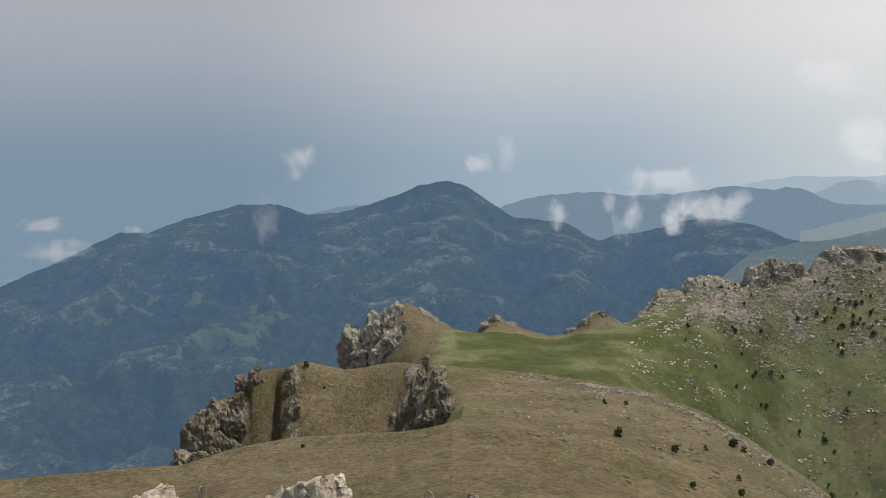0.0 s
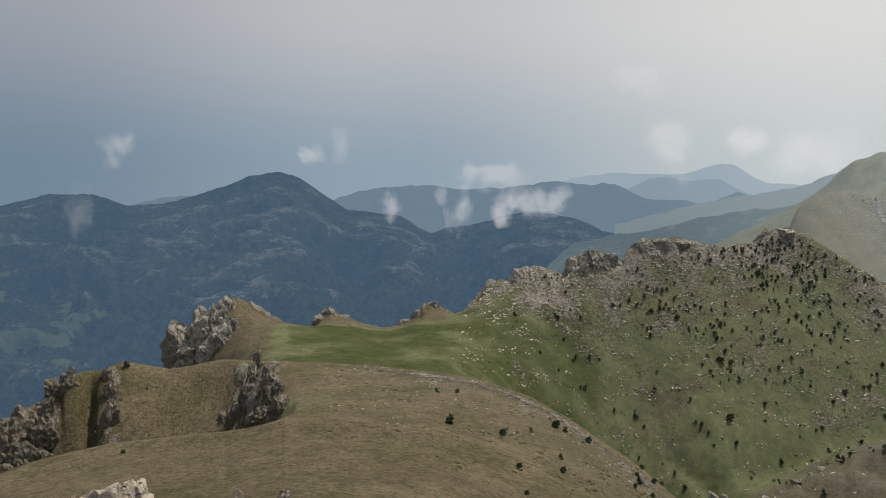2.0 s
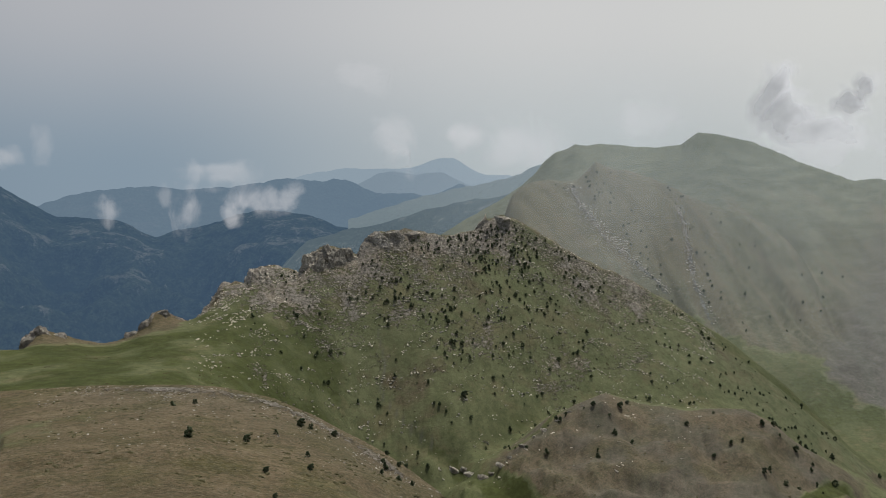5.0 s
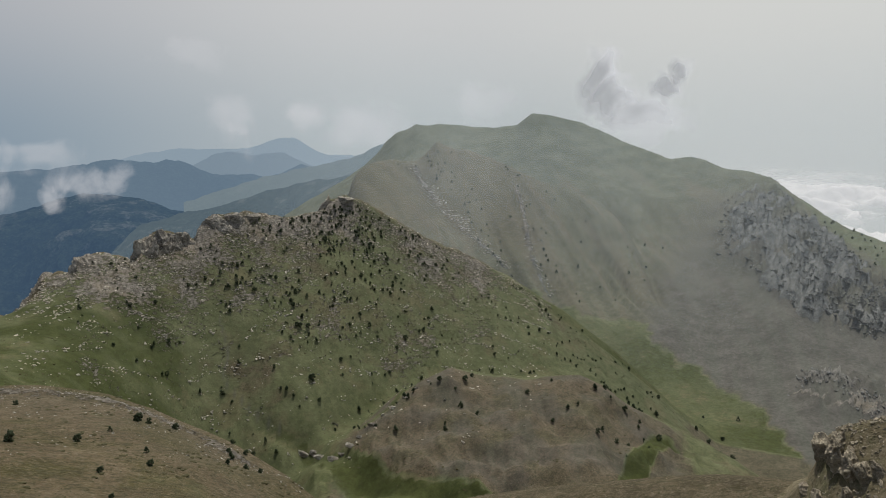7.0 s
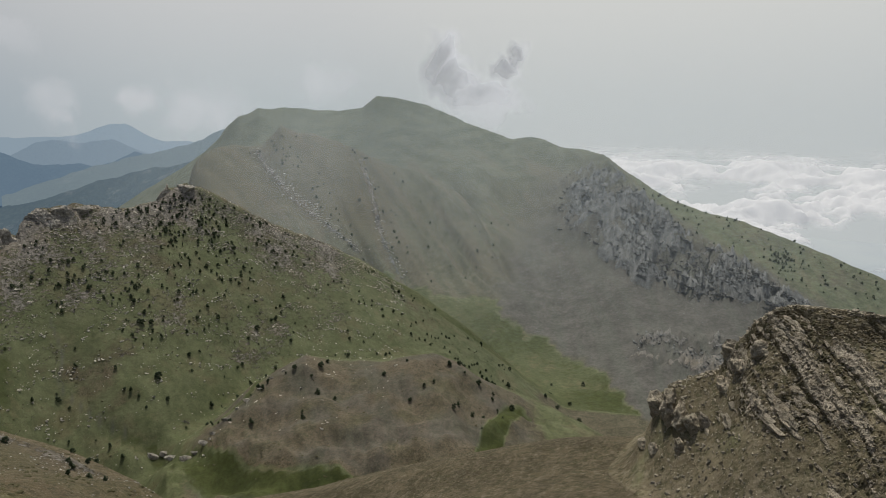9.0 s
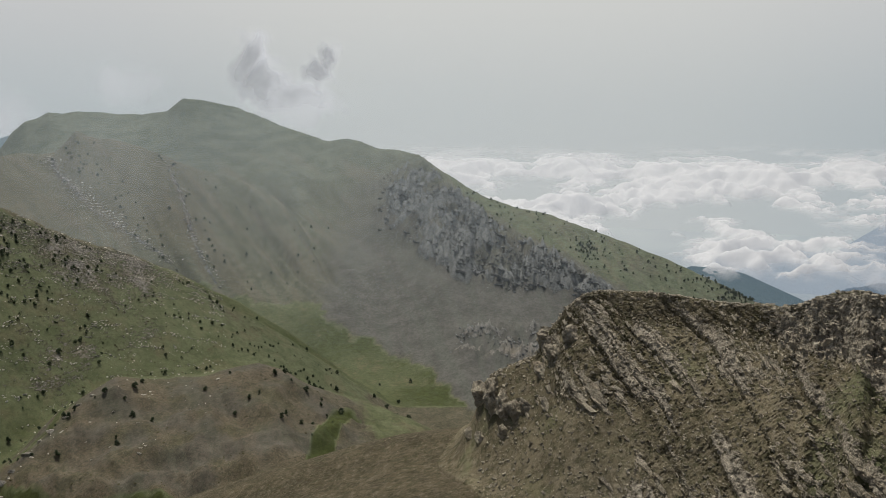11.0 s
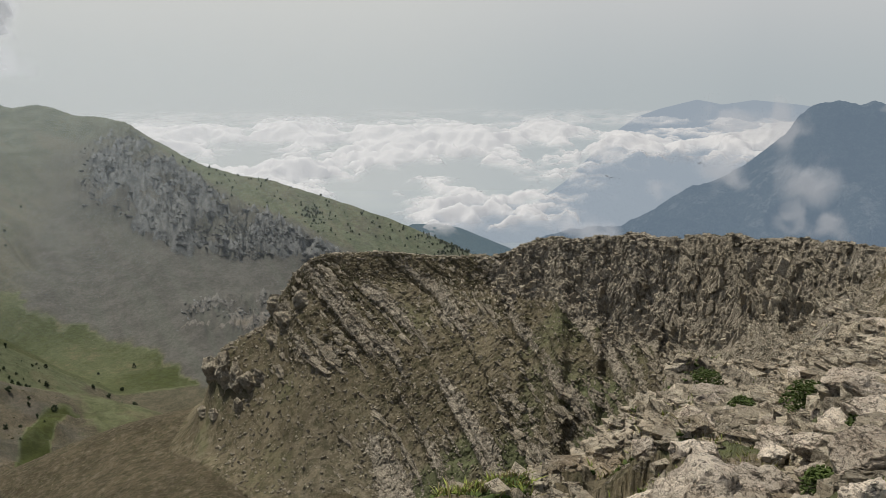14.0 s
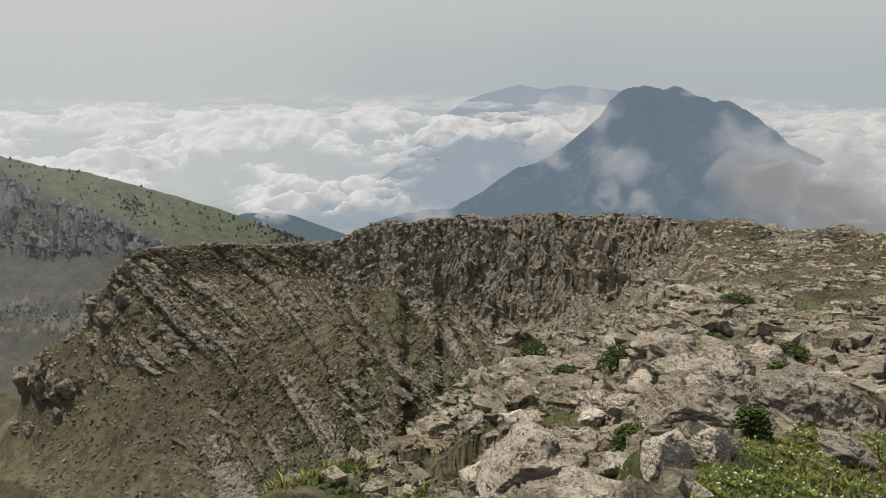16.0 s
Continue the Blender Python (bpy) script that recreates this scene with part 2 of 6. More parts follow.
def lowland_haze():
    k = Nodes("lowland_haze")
    # the plain itself emits the colour of the hazy air above it
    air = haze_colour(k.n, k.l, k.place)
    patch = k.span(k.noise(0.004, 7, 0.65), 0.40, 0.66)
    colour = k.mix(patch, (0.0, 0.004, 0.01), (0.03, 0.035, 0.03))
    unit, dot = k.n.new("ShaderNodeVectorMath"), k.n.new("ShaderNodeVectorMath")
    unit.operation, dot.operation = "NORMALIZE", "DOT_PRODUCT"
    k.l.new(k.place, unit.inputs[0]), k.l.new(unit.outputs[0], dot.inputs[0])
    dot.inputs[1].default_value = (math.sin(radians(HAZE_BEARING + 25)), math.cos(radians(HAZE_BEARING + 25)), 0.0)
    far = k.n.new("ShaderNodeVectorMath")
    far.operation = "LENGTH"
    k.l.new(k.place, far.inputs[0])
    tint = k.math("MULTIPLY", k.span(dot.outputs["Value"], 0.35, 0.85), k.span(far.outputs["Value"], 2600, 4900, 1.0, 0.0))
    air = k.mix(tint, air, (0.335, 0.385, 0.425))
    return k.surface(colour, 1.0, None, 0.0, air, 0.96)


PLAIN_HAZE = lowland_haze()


def cloud_stuff(name, albedo, glow, core, fleck, tear, high):
    """White vapour that lets the light through where it is thin; sunlight scattered in it is put in as emission."""
    k = Nodes(name)
    wisp = k.layer("body")
    p = k.n.new("ShaderNodeBsdfPrincipled")
    p.inputs["Base Color"].default_value = (albedo, albedo, albedo, 1)
    p.inputs["Roughness"].default_value = 1.0
    p.inputs["Specular IOR Level"].default_value = 0.0
    p.inputs["Emission Color"].default_value = (0.98, 0.98, 1.0, 1)
    # the emission is painted dimmer in thick cores
    # and brighter towards the sun
    unit = k.n.new("ShaderNodeVectorMath")
    unit.operation = "NORMALIZE"
    k.l.new(k.place, unit.inputs[0])
    dot = k.n.new("ShaderNodeVectorMath")
    dot.operation = "DOT_PRODUCT"
    dot.inputs[1].default_value = (math.sin(radians(SUN_BEARING)), math.cos(radians(SUN_BEARING)), 0.0)
    k.l.new(unit.outputs[0], dot.inputs[0])
    ahead = k.span(dot.outputs["Value"], 0.1, 0.95, 0.66, 1.08)
    k.l.new(k.math("MULTIPLY", ahead, k.span(k.layer("core"), 0.05, 0.85, glow, glow * core)), p.inputs["Emission Strength"])
    ragged = k.math("ADD", wisp, k.math("MULTIPLY", k.math("SUBTRACT", k.noise(fleck, 8, 0.6, (1, 1, high), warp=0.9), 0.5), tear))
    shred = k.math("MULTIPLY", k.span(ragged, 0.22, 1.05), k.span(wisp, 0.0, 0.25))
    k.l.new(k.math("MULTIPLY", shred, k.layer("dense")), p.inputs["Alpha"])
    o = k.n.new("ShaderNodeOutputMaterial")
    k.l.new(p.outputs[0], o.inputs[0])
    return k.m


def haze_sheet_stuff():
    """Translucent stuff of the added haze sheet, lit by sun and sky from both sides."""
    k = Nodes("mist")
    clear, lit, back = k.n.new("ShaderNodeBsdfTransparent"), k.n.new("ShaderNodeBsdfDiffuse"), k.n.new("ShaderNodeBsdfTranslucent")
    for node in (lit, back):
        node.inputs["Color"].default_value = (0.80, 0.90, 0.98, 1)
    both, mix = k.n.new("ShaderNodeMixShader"), k.n.new("ShaderNodeMixShader")
    both.inputs[0].default_value = 0.6
    k.l.new(lit.outputs[0], both.inputs[1]), k.l.new(back.outputs[0], both.inputs[2])
    thin = k.math("MULTIPLY", k.layer("body"), k.span(k.noise(0.006, 5, 0.55), 0.3, 0.7, 0.7, 1.25))
    k.l.new(thin, mix.inputs[0])
    k.l.new(clear.outputs[0], mix.inputs[1]), k.l.new(both.outputs[0], mix.inputs[2])
    o = k.n.new("ShaderNodeOutputMaterial")
    k.l.new(mix.outputs[0], o.inputs[0])
    return k.m


HAZE_SHEET = haze_sheet_stuff()
CLOUD = cloud_stuff("cloud", 0.30, 0.34, 1.0, 0.008, 1.0, 1.4)
WISP = cloud_stuff("wisp", 0.08, 0.58, 0.70, 0.012, 1.8, 0.65)
CUMULUS = cloud_stuff("cumulus", 0.20, 0.60, 0.54, 0.010, 0.9, 1.0)


def stone_stuff(name, dark, light, fine, warm=(0.30, 0.22, 0.13), per="Object", gleam=0.35):
    """Weathered limestone: grey crust, cream breaks, brown stains and dark cracks."""
    k = Nodes(name)
    tone = k.mix(k.span(k.noise(0.6 * fine, 7, 0.66), 0.32, 0.68), dark, light)
    lift = k.span(k.chance(per), 0.0, 1.0, 0.72, 1.18)
    shade = k.n.new("ShaderNodeVectorMath")
    shade.operation = "SCALE"
    k.l.new(tone, shade.inputs[0]), k.l.new(lift, shade.inputs["Scale"])
    tone = k.mix(k.span(k.noise(0.35 * fine, 5, 0.6), 0.50, 0.72, 0.0, 0.55), shade.outputs[0], warm)
    pits = k.noise(5.0 * fine, 6, 0.7)
    tone = k.mix(k.span(pits, 0.36, 0.47, 0.5, 0.0), tone, (0.05, 0.046, 0.04))
    crack = k.noise(1.6 * fine, 5, 0.6, (1, 1, 2.6), (0.3, 0.2, 0), warp=0.6)
    line = k.span(k.math("ABSOLUTE", k.math("SUBTRACT", crack, 0.5)), 0.0, 0.022, 1.0, 0.0)
    tone = k.mix(k.math("MULTIPLY", line, 0.78), tone, (0.055, 0.05, 0.042))
    tone = k.mix(k.span(k.noise(9.0 * fine, 4, 0.7), 0.56, 0.64, 0.0, 0.32), tone, (0.12, 0.11, 0.09))
    tone = k.mix(k.span(k.noise(6.0 * fine, 5, 0.7, turn=(1, 2, 0)), 0.55, 0.66, 0.0, 0.45), tone, k.mix(gleam, light, (1.0, 0.95, 0.85)))
    height = k.math("ADD", k.math("MULTIPLY", k.noise(1.3 * fine, 9, 0.74), 1.0), k.math("MULTIPLY", pits, 0.25))
    height = k.math("SUBTRACT", height, k.math("MULTIPLY", line, 0.2))
    return k.surface(tone, 0.93, k.bump(height, 1.0, 0.5 / fine), 0.12)


BOULDER = stone_stuff("boulder", (0.46, 0.388, 0.305), (0.78, 0.69, 0.57), 4.0, (0.48, 0.38, 0.275))
RUBBLE = stone_stuff("rubble", (0.33, 0.285, 0.212), (0.60, 0.53, 0.41), 2.0, per="Island")
CRAG = stone_stuff("crag", (0.175, 0.163, 0.14), (0.43, 0.405, 0.355), 0.9, (0.27, 0.225, 0.165))
RIB = stone_stuff("rib_stone", (0.19, 0.168, 0.126), (0.38, 0.338, 0.26), 1.6, (0.23, 0.185, 0.12), per="Island")
FAR_STONE = stone_stuff("far_stone", (0.24, 0.23, 0.205), (0.42, 0.405, 0.37), 0.4, (0.30, 0.275, 0.235), per="Island")

SCARP = stone_stuff("scarp_stone", (0.31, 0.274, 0.21), (0.53, 0.47, 0.365), 1.8, (0.30, 0.245, 0.165), per="Island")
PALE_STONE = stone_stuff("pale_stone", (0.36, 0.335, 0.285), (0.58, 0.545, 0.47), 0.6, (0.42, 0.36, 0.27), per="Island", gleam=0.2)
DULL_STONE = stone_stuff("dull_stone", (0.12, 0.098, 0.066), (0.25, 0.21, 0.155), 0.6, (0.18, 0.14, 0.09), per="Island", gleam=0.1)
COVE_ROCK = stone_stuff("cove_rock", (0.10, 0.087, 0.066), (0.27, 0.24, 0.19), 0.9, (0.22, 0.17, 0.11))
FAR_ROCK = stone_stuff("far_rock", (0.085, 0.090, 0.091), (0.20, 0.206, 0.204), 0.3, (0.16, 0.155, 0.14), per="Island", gleam=0.06)


def leaf_stuff(name, dark, light, per="Object"):
    k = Nodes(name)
    tone = k.mix(k.span(k.noise(9.0, 4), 0.35, 0.65), dark, light)
    tone = k.mix(k.span(k.chance(per), 0.0, 1.0, 0.0, 0.5), tone, dark)
    return k.surface(tone, 0.8, None, 0.15)


NEEDLES = leaf_stuff("needles", (0.022, 0.031, 0.016), (0.050, 0.067, 0.032))
SHRUB = leaf_stuff("shrub_leaves", (0.034, 0.052, 0.014), (0.095, 0.130, 0.036), "Island")
CUSHION = leaf_stuff("cushion_plants", (0.040, 0.038, 0.016), (0.085, 0.076, 0.036), "Island")
BLADES = leaf_stuff("grass_blades", (0.15, 0.195, 0.036), (0.36, 0.41, 0.105), "Island")
STRAW = leaf_stuff("dry_grass", (0.13, 0.11, 0.045), (0.24, 0.20, 0.09), "Island")
PETALS = leaf_stuff("petals", (0.55, 0.56, 0.40), (0.75, 0.74, 0.62), "Island")
BARK = leaf_stuff("bark", (0.05, 0.038, 0.028), (0.11, 0.085, 0.06))
# ---------------------------------------------------------------- noise and landform tools
_rng = np.random.RandomState(7)
_perm = np.tile(_rng.permutation(256), 3)
_grad = _rng.normal(size=(256, 3))
_grad /= np.linalg.norm(_grad, axis=1)[:, None]


def perlin(x, y, z):
    """Gradient noise, about -1 to 1, for whole arrays."""
    x, y, z = np.broadcast_arrays(np.asarray(x, float), np.asarray(y, float), np.asarray(z, float))
    xi, yi, zi = np.floor(x), np.floor(y), np.floor(z)
    fx, fy, fz = x - xi, y - yi, z - zi
    xi, yi, zi = xi.astype(int) & 255, yi.astype(int) & 255, zi.astype(int) & 255
    u, v, w = (f * f * f * (f * (f * 6 - 15) + 10) for f in (fx, fy, fz))

    def corner(dx, dy, dz):
        g = _grad[_perm[_perm[_perm[xi + dx] + yi + dy] + zi + dz]]
        return g[..., 0] * (fx - dx) + g[..., 1] * (fy - dy) + g[..., 2] * (fz - dz)

    def mix(a, b, f):
        return a + (b - a) * f

    low = mix(mix(corner(0, 0, 0), corner(1, 0, 0), u), mix(corner(0, 1, 0), corner(1, 1, 0), u), v)
    top = mix(mix(corner(0, 0, 1), corner(1, 0, 1), u), mix(corner(0, 1, 1), corner(1, 1, 1), u), v)
    return 1.6 * mix(low, top, w)


def fbm(x, y, z=0.0, octaves=4, gain=0.5):
    total, size = 0.0, 1.0
    for k in range(octaves):
        total = total + size * perlin(x * 2 ** k + 17.3 * k, y * 2 ** k - 9.1 * k, z * 2 ** k + 5.7 * k)
        size *= gain
    return total


def ridged(x, y, z=0.0, octaves=4, gain=0.5):
    total, size = 0.0, 1.0
    for k in range(octaves):
        total = total + size * (1 - 2 * np.abs(perlin(x * 2 ** k + 31.7 * k, y * 2 ** k + 3.3 * k, z * 2 ** k)))
        size *= gain
    return total


def step(lo, hi, x):
    t = np.clip((x - lo) / (hi - lo), 0, 1)
    return t * t * (3 - 2 * t)


def smax(a, b, k):
    h = np.clip(0.5 + 0.5 * (a - b) / k, 0, 1)
    return b + (a - b) * h + k * h * (1 - h)


def drop(e):
    return np.tan(np.radians(e))


def blur(v, degrees):
    if not degrees:
        return v
    k = np.exp(-0.5 * (np.arange(-3 * degrees, 3 * degrees + 0.025, 0.05) / degrees) ** 2)
    m = len(k) // 2
    return np.convolve(np.pad(v, (m, len(k) - 1 - m), "edge"), k / k.sum(), "valid")


class Landform:
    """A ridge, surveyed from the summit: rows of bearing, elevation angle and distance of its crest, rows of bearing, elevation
    angle and distance of a place on its near slope, the fall of its far slope, and the roundness of the crest in metres."""

    def __init__(self, crest, near, back, round_off, soften=0.0, local=14.0):
        c, n = np.array(crest, float), np.array(near, float)
        b = self.b = np.arange(-64, 164, 0.05)
        self.round_off, self.local = round_off, local
        self.d = np.interp(b, c[:, 0], c[:, 2])
        self.zc = EYE + self.d * drop(np.interp(b, c[:, 0], c[:, 1]))
        self.beyond = 25 * (np.maximum(c[0, 0] - b, 0) + np.maximum(b - c[-1, 0], 0))
        self.zs = blur(self.zc, soften)
        dn = blur(np.interp(b, n[:, 0], n[:, 2]), soften)
        zn = EYE + dn * drop(blur(np.interp(b, n[:, 0], n[:, 1]), soften))
        self.slope = (self.zs - zn) / (self.d - dn)
        self.fall = np.interp(b, [p[0] for p in back], [p[1] for p in back]) if isinstance(back, list) else np.full_like(b, back)

    def at(self, b):
        return tuple(np.interp(b, self.b, v) for v in (self.d, self.zc, self.slope, self.zs, self.fall))

    def height(self, b, r):
        d, zc, slope, zs, fall = self.at(b)
        run, w = r - d, self.round_off
        soft = np.sqrt(run * run + w * w) - w
        return zs - np.interp(b, self.b, self.beyond) - np.where(run < 0, slope, fall) * soft + (zc - zs) * np.exp(-(run / self.local) ** 2)


SHOULDER = Landform(  # the summit's own slope
    [(-60, -20, 120), (-31.1, -21.1, 120), (-25.6, -21.7, 120), (-19.6, -22.1, 120), (-16.4, -21.4, 125), (-11.4, -20.9, 128),
     (-3.7, -20.9, 125), (0.7, -20.5, 120), (12, -21.5, 115), (25, -24, 120), (31.9, -25.6, 130), (34.5, -27.6, 120), (38, -28.0, 110), (45, -27.8, 100),
     (55.7, -26.0, 95), (64.6, -24.1, 95), (70.1, -23.6, 92), (74, -25.5, 84), (79, -30, 60), (90, -37, 40), (105, -40, 30), (140, -40, 25)],
    [(-60, -26, 62), (-30, -27, 62), (10, -28, 58), (30, -34, 56), (60, -34, 50), (72, -32, 52), (80, -42, 30), (140, -50, 18)],
    [(-60, 0.9), (-2, 0.9), (1.5, 0.32), (10, 0.33), (16, 0.36), (20, 0.40), (25, 0.5), (30, 0.6), (60, 0.6), (80, 0.5)], 8, 1.0, 60.0)
COVE = Landform(  # the broken cliff above the cove, and the stony brow beyond it
    [(-24, -30, 215), (-20.0, -22.3, 215), (-19.1, -20.6, 218), (-18.3, -18.8, 222), (-16.4, -17.6, 226), (-14.6, -17.0, 230), (-14.3, -15.9, 232),
     (-12.1, -15.9, 235), (-10.4, -15.4, 238), (-7.5, -16.1, 240), (-3.6, -15.6, 236), (-1.5, -15.8, 230), (2.9, -16.2, 222),
     (7.1, -16.4, 215), (11.4, -16.9, 208), (15.5, -17.4, 200), (19.5, -18.4, 190), (22.6, -19.8, 180), (25.3, -21.2, 170),
     (27.9, -22.6, 160), (31.9, -25.2, 150), (36, -30, 140)],
    [(-24, -34, 205), (-12, -21.8, 210), (-2, -21.8, 205), (0.5, -20.6, 130), (12, -21.2, 120), (25, -23.8, 120), (36, -34, 120)], 0.65, 4, 1.2, 12.0)
CREST = Landform(  # the pinnacled ridge that climbs from the saddle, and its spur into the valley
    [(-11, -24, 330), (-7.4, -16.1, 335), (-6.8, -13.9, 337), (-6.2, -13.1, 338), (-5.0, -13.0, 340), (-4.4, -11.8, 345), (-2.95, -11.2, 350), (-1.9, -11.6, 353),
     (-0.2, -12.7, 358), (0.7, -13.1, 362), (2.9, -13.5, 370), (3.35, -12.8, 373), (4.1, -12.2, 375), (5.2, -12.6, 380), (6.0, -13.0, 382), (7.9, -13.6, 385),
     (9.6, -13.15, 390), (10.8, -12.5, 394), (11.05, -11.85, 395), (11.65, -11.6, 397), (12.9, -12.4, 401), (13.7, -12.75, 405), (14.3, -12.5, 407), (15.3, -11.2, 410),
     (15.85, -10.2, 413), (16.8, -9.95, 417), (17.6, -10.1, 420), (18.0, -9.1, 423), (18.7, -8.85, 425), (19.7, -8.8, 428), (21.4, -9.3, 435), (22.05, -8.3, 438),
     (22.65, -7.8, 441), (23.2, -7.4, 444), (24.4, -7.6, 450), (25.7, -8.1, 455), (26.3, -7.1, 459), (27.2, -6.35, 463), (29.15, -6.1, 473), (30.6, -6.3, 480), (32.3, -6.5, 490),
     (34.6, -6.05, 502), (35.2, -5.2, 508), (36.5, -4.9, 515)] +
    [(38.2, -5.6, 522), (41.1, -7.3, 535), (43.6, -8.5, 545), (45.3, -9.1, 552), (47.8, -10.4, 560), (49.4, -11.3, 564), (51.3, -12.3, 566), (53, -13.2, 567), (54.6, -14.3, 566), (56.8, -15.8, 564),
     (59, -17.5, 561), (61, -19.0, 558), (63.5, -20.6, 555), (66, -23, 552), (70, -27, 550)],
    [(-11, -26, 325), (-7, -17, 330), (-2, -15.5, 300), (0, -16.5, 250), (12, -17.6, 240), (18, -19.0, 300), (27, -18.0, 380), (33.4, -21.7, 340),
     (44, -20, 410), (56, -21.0, 430), (63, -23.5, 440), (70, -30, 480)], 0.95, 3, 2.0, 14.0)
KNOLL = Landform(  # the dry knoll in the valley
    [(31, -27, 300), (34, -24, 310), (37.5, -22.4, 320), (40.5, -19.9, 335), (44.4, -18.1, 350), (47.8, -18.7, 355), (50.8, -18.4, 360),
     (54.3, -17.9, 365), (56.1, -18.6, 368), (58.3, -20, 370), (61.9, -21.5, 372), (66, -23, 372), (72, -26, 370)],
    [(31, -30, 250), (45, -26.5, 262), (58, -25.5, 270), (72, -28, 290)], 0.45, 14, 1.5, 40.0)
SUMMIT = Landform(  # the great hill across the valley and the rocky ridge that runs down from it
    [(28, -9, 1900), (33.4, -5.6, 1850), (36.2, -3.9, 1820), (37.8, -2.8, 1800), (38.6, -2.1, 1780), (39.55, -0.9, 1760), (40.2, -0.35, 1750), (41.1, -0.05, 1730), (41.65, 0.32, 1720),
     (42.5, 0.17, 1710), (43.45, 0.35, 1700), (45.6, 0.15, 1680), (47.4, 0.1, 1660), (49, 0.3, 1650), (50.1, 1.25, 1640),
     (53.3, 0.65, 1620), (55.6, -0.25, 1580), (56.5, -0.7, 1550), (58.9, -1.55, 1480), (60.0, -1.95, 1450), (61.3, -1.75, 1410), (62.2, -1.9, 1380), (63.5, -2.45, 1330), (65.3, -2.65, 1260), (66.6, -2.95, 1210),
     (68.4, -4.2, 1150), (70.0, -5.25, 1110), (71.6, -6.1, 1075), (74.0, -6.9, 1040), (76.5, -7.45, 1005), (79.1, -8.35, 972), (82.0, -9.4, 950), (85.0, -10.45, 935), (87.1, -11.4, 925), (89.3, -12.2, 915), (91, -13.0, 905), (100, -19, 880)],
    [(24, -12, 1000), (44, -10, 1000), (52, -12.6, 900), (59.9, -12.7, 850), (64.3, -16.5, 720), (68.7, -20.2, 610), (80, -21, 600), (100, -26, 620)], 0.45, 8, 1.6, 120.0)
BROW = Landform(  # its lower shoulder, a smooth dome that ends in a few crags
    [(33, -16, 1150), (36.0, -7.5, 1150), (36.6, -5.1, 1160), (36.9, -4.1, 1170), (37.2, -3.5, 1185), (37.8, -2.95, 1200), (38.6, -2.55, 1210), (39.8, -2.35, 1215), (41.0, -2.45, 1210), (41.8, -2.3, 1210), (42.3, -1.9, 1210),
     (43.2, -0.95, 1215), (43.8, -1.3, 1215), (44.5, -1.5, 1210), (45.3, -1.5, 1200), (47.0, -2.0, 1180), (49.7, -2.9, 1160), (53.5, -4.6, 1110), (56, -5.8, 1060), (57.8, -7.3, 1010), (60, -9.1, 960), (62, -10.3, 930), (66, -13.5, 880), (72, -20, 840)],
    [(30, -26, 850), (36, -12, 850), (38, -9.6, 850), (44, -10.3, 860), (49.5, -11.0, 850), (54, -13.4, 790), (58, -13.8, 780), (62, -14.6, 770), (66, -17.0, 750), (72, -23, 740)], 0.3, 25, 0.5, 120.0)
STRATA = Landform(  # the layered limestone edge that curves away from the summit
    [(66, -31, 84), (69.6, -24.5, 86), (70.0, -23.4, 86), (70.5, -22.6, 87), (71.0, -21.3, 87), (71.4, -19.9, 88), (72.2, -19.1, 88), (73.7, -18.45, 88), (75.4, -17.75, 88), (75.8, -17.0, 88), (76.4, -15.9, 88), (77.0, -15.3, 88),
     (77.5, -14.3, 88), (79.0, -13.2, 88), (79.9, -12.9, 88), (84.2, -12.85, 86), (88.4, -13.25, 83), (92.6, -13.25, 79), (93.8, -12.9, 78), (94.6, -12.4, 77), (96.5, -11.95, 76), (98, -11.85, 74),
     (101.5, -11.45, 70), (106.3, -11.45, 64), (108, -11.15, 61), (110.5, -11.2, 57), (114.6, -11.0, 51), (122.4, -11.0, 42), (127, -11.2, 39), (131.8, -10.8, 36), (160, -11, 30)],
    [(66, -33, 80), (72, -25, 79), (78, -25.5, 70), (90, -29.5, 57), (100, -28, 53), (106, -22, 47), (113, -18.5, 38), (118, -13.5, 30), (160, -13, 12)],
    [(66, 0.8), (78, 0.5), (90, 0.5), (100, 0.4), (160, 0.35)], 1.5, 0.8, 5.0)
VERGE = Landform(  # the stony ground at the camera's feet
    [(40, -40, 5), (80, -33.5, 6), (88, -31, 7), (99.4, -28.5, 9), (104.3, -22.8, 14), (106.5, -20.3, 18), (113.4, -19.5, 22), (116, -15.8, 27), (118, -14.2, 29),
     (123, -16, 20), (131, -18, 14), (160, -22, 9)],
    [(40, -60, 1.2), (80, -45, 2.0), (160, -33, 2.0)],
    [(40, 0.8), (105, 0.8), (114, 0.6), (120, 0.4), (160, 0.35)], 1.0, 0.6, 4.0)


def floor_height(b, r):
    """The valley floors between the landforms."""
    left = step(36, 22, b) * step(300, 800, r)
    right = np.maximum(step(70, 92, b) * step(650, 1100, r), step(55, 64, b) * step(1250, 1650, r))
    return -215 - 330 * left - 300 * right - 110 * step(36, 24, b) * step(800, 950, r)


def land_height(b, r, with_edge):
    z = floor_height(b, r)
    for form, k in ((SUMMIT, 30), (BROW, 25), (KNOLL, 6), (CREST, 8), (COVE, 3)):
        z = smax(z, form.height(b, r), k)
    z = smax(z, SHOULDER.height(b, r) - 0.8 * np.maximum(r - 255, 0), 2)
    z = smax(z, -0.03 * r - 0.9 * np.maximum(r - 3.0, 0), 0.2)
    if with_edge:
        z = smax(z, STRATA.height(b, r), np.interp(b, [70, 92, 104], [5.0, 4.0, 0.6]))
        z = smax(z, VERGE.height(b, r), 0.3)
    return z


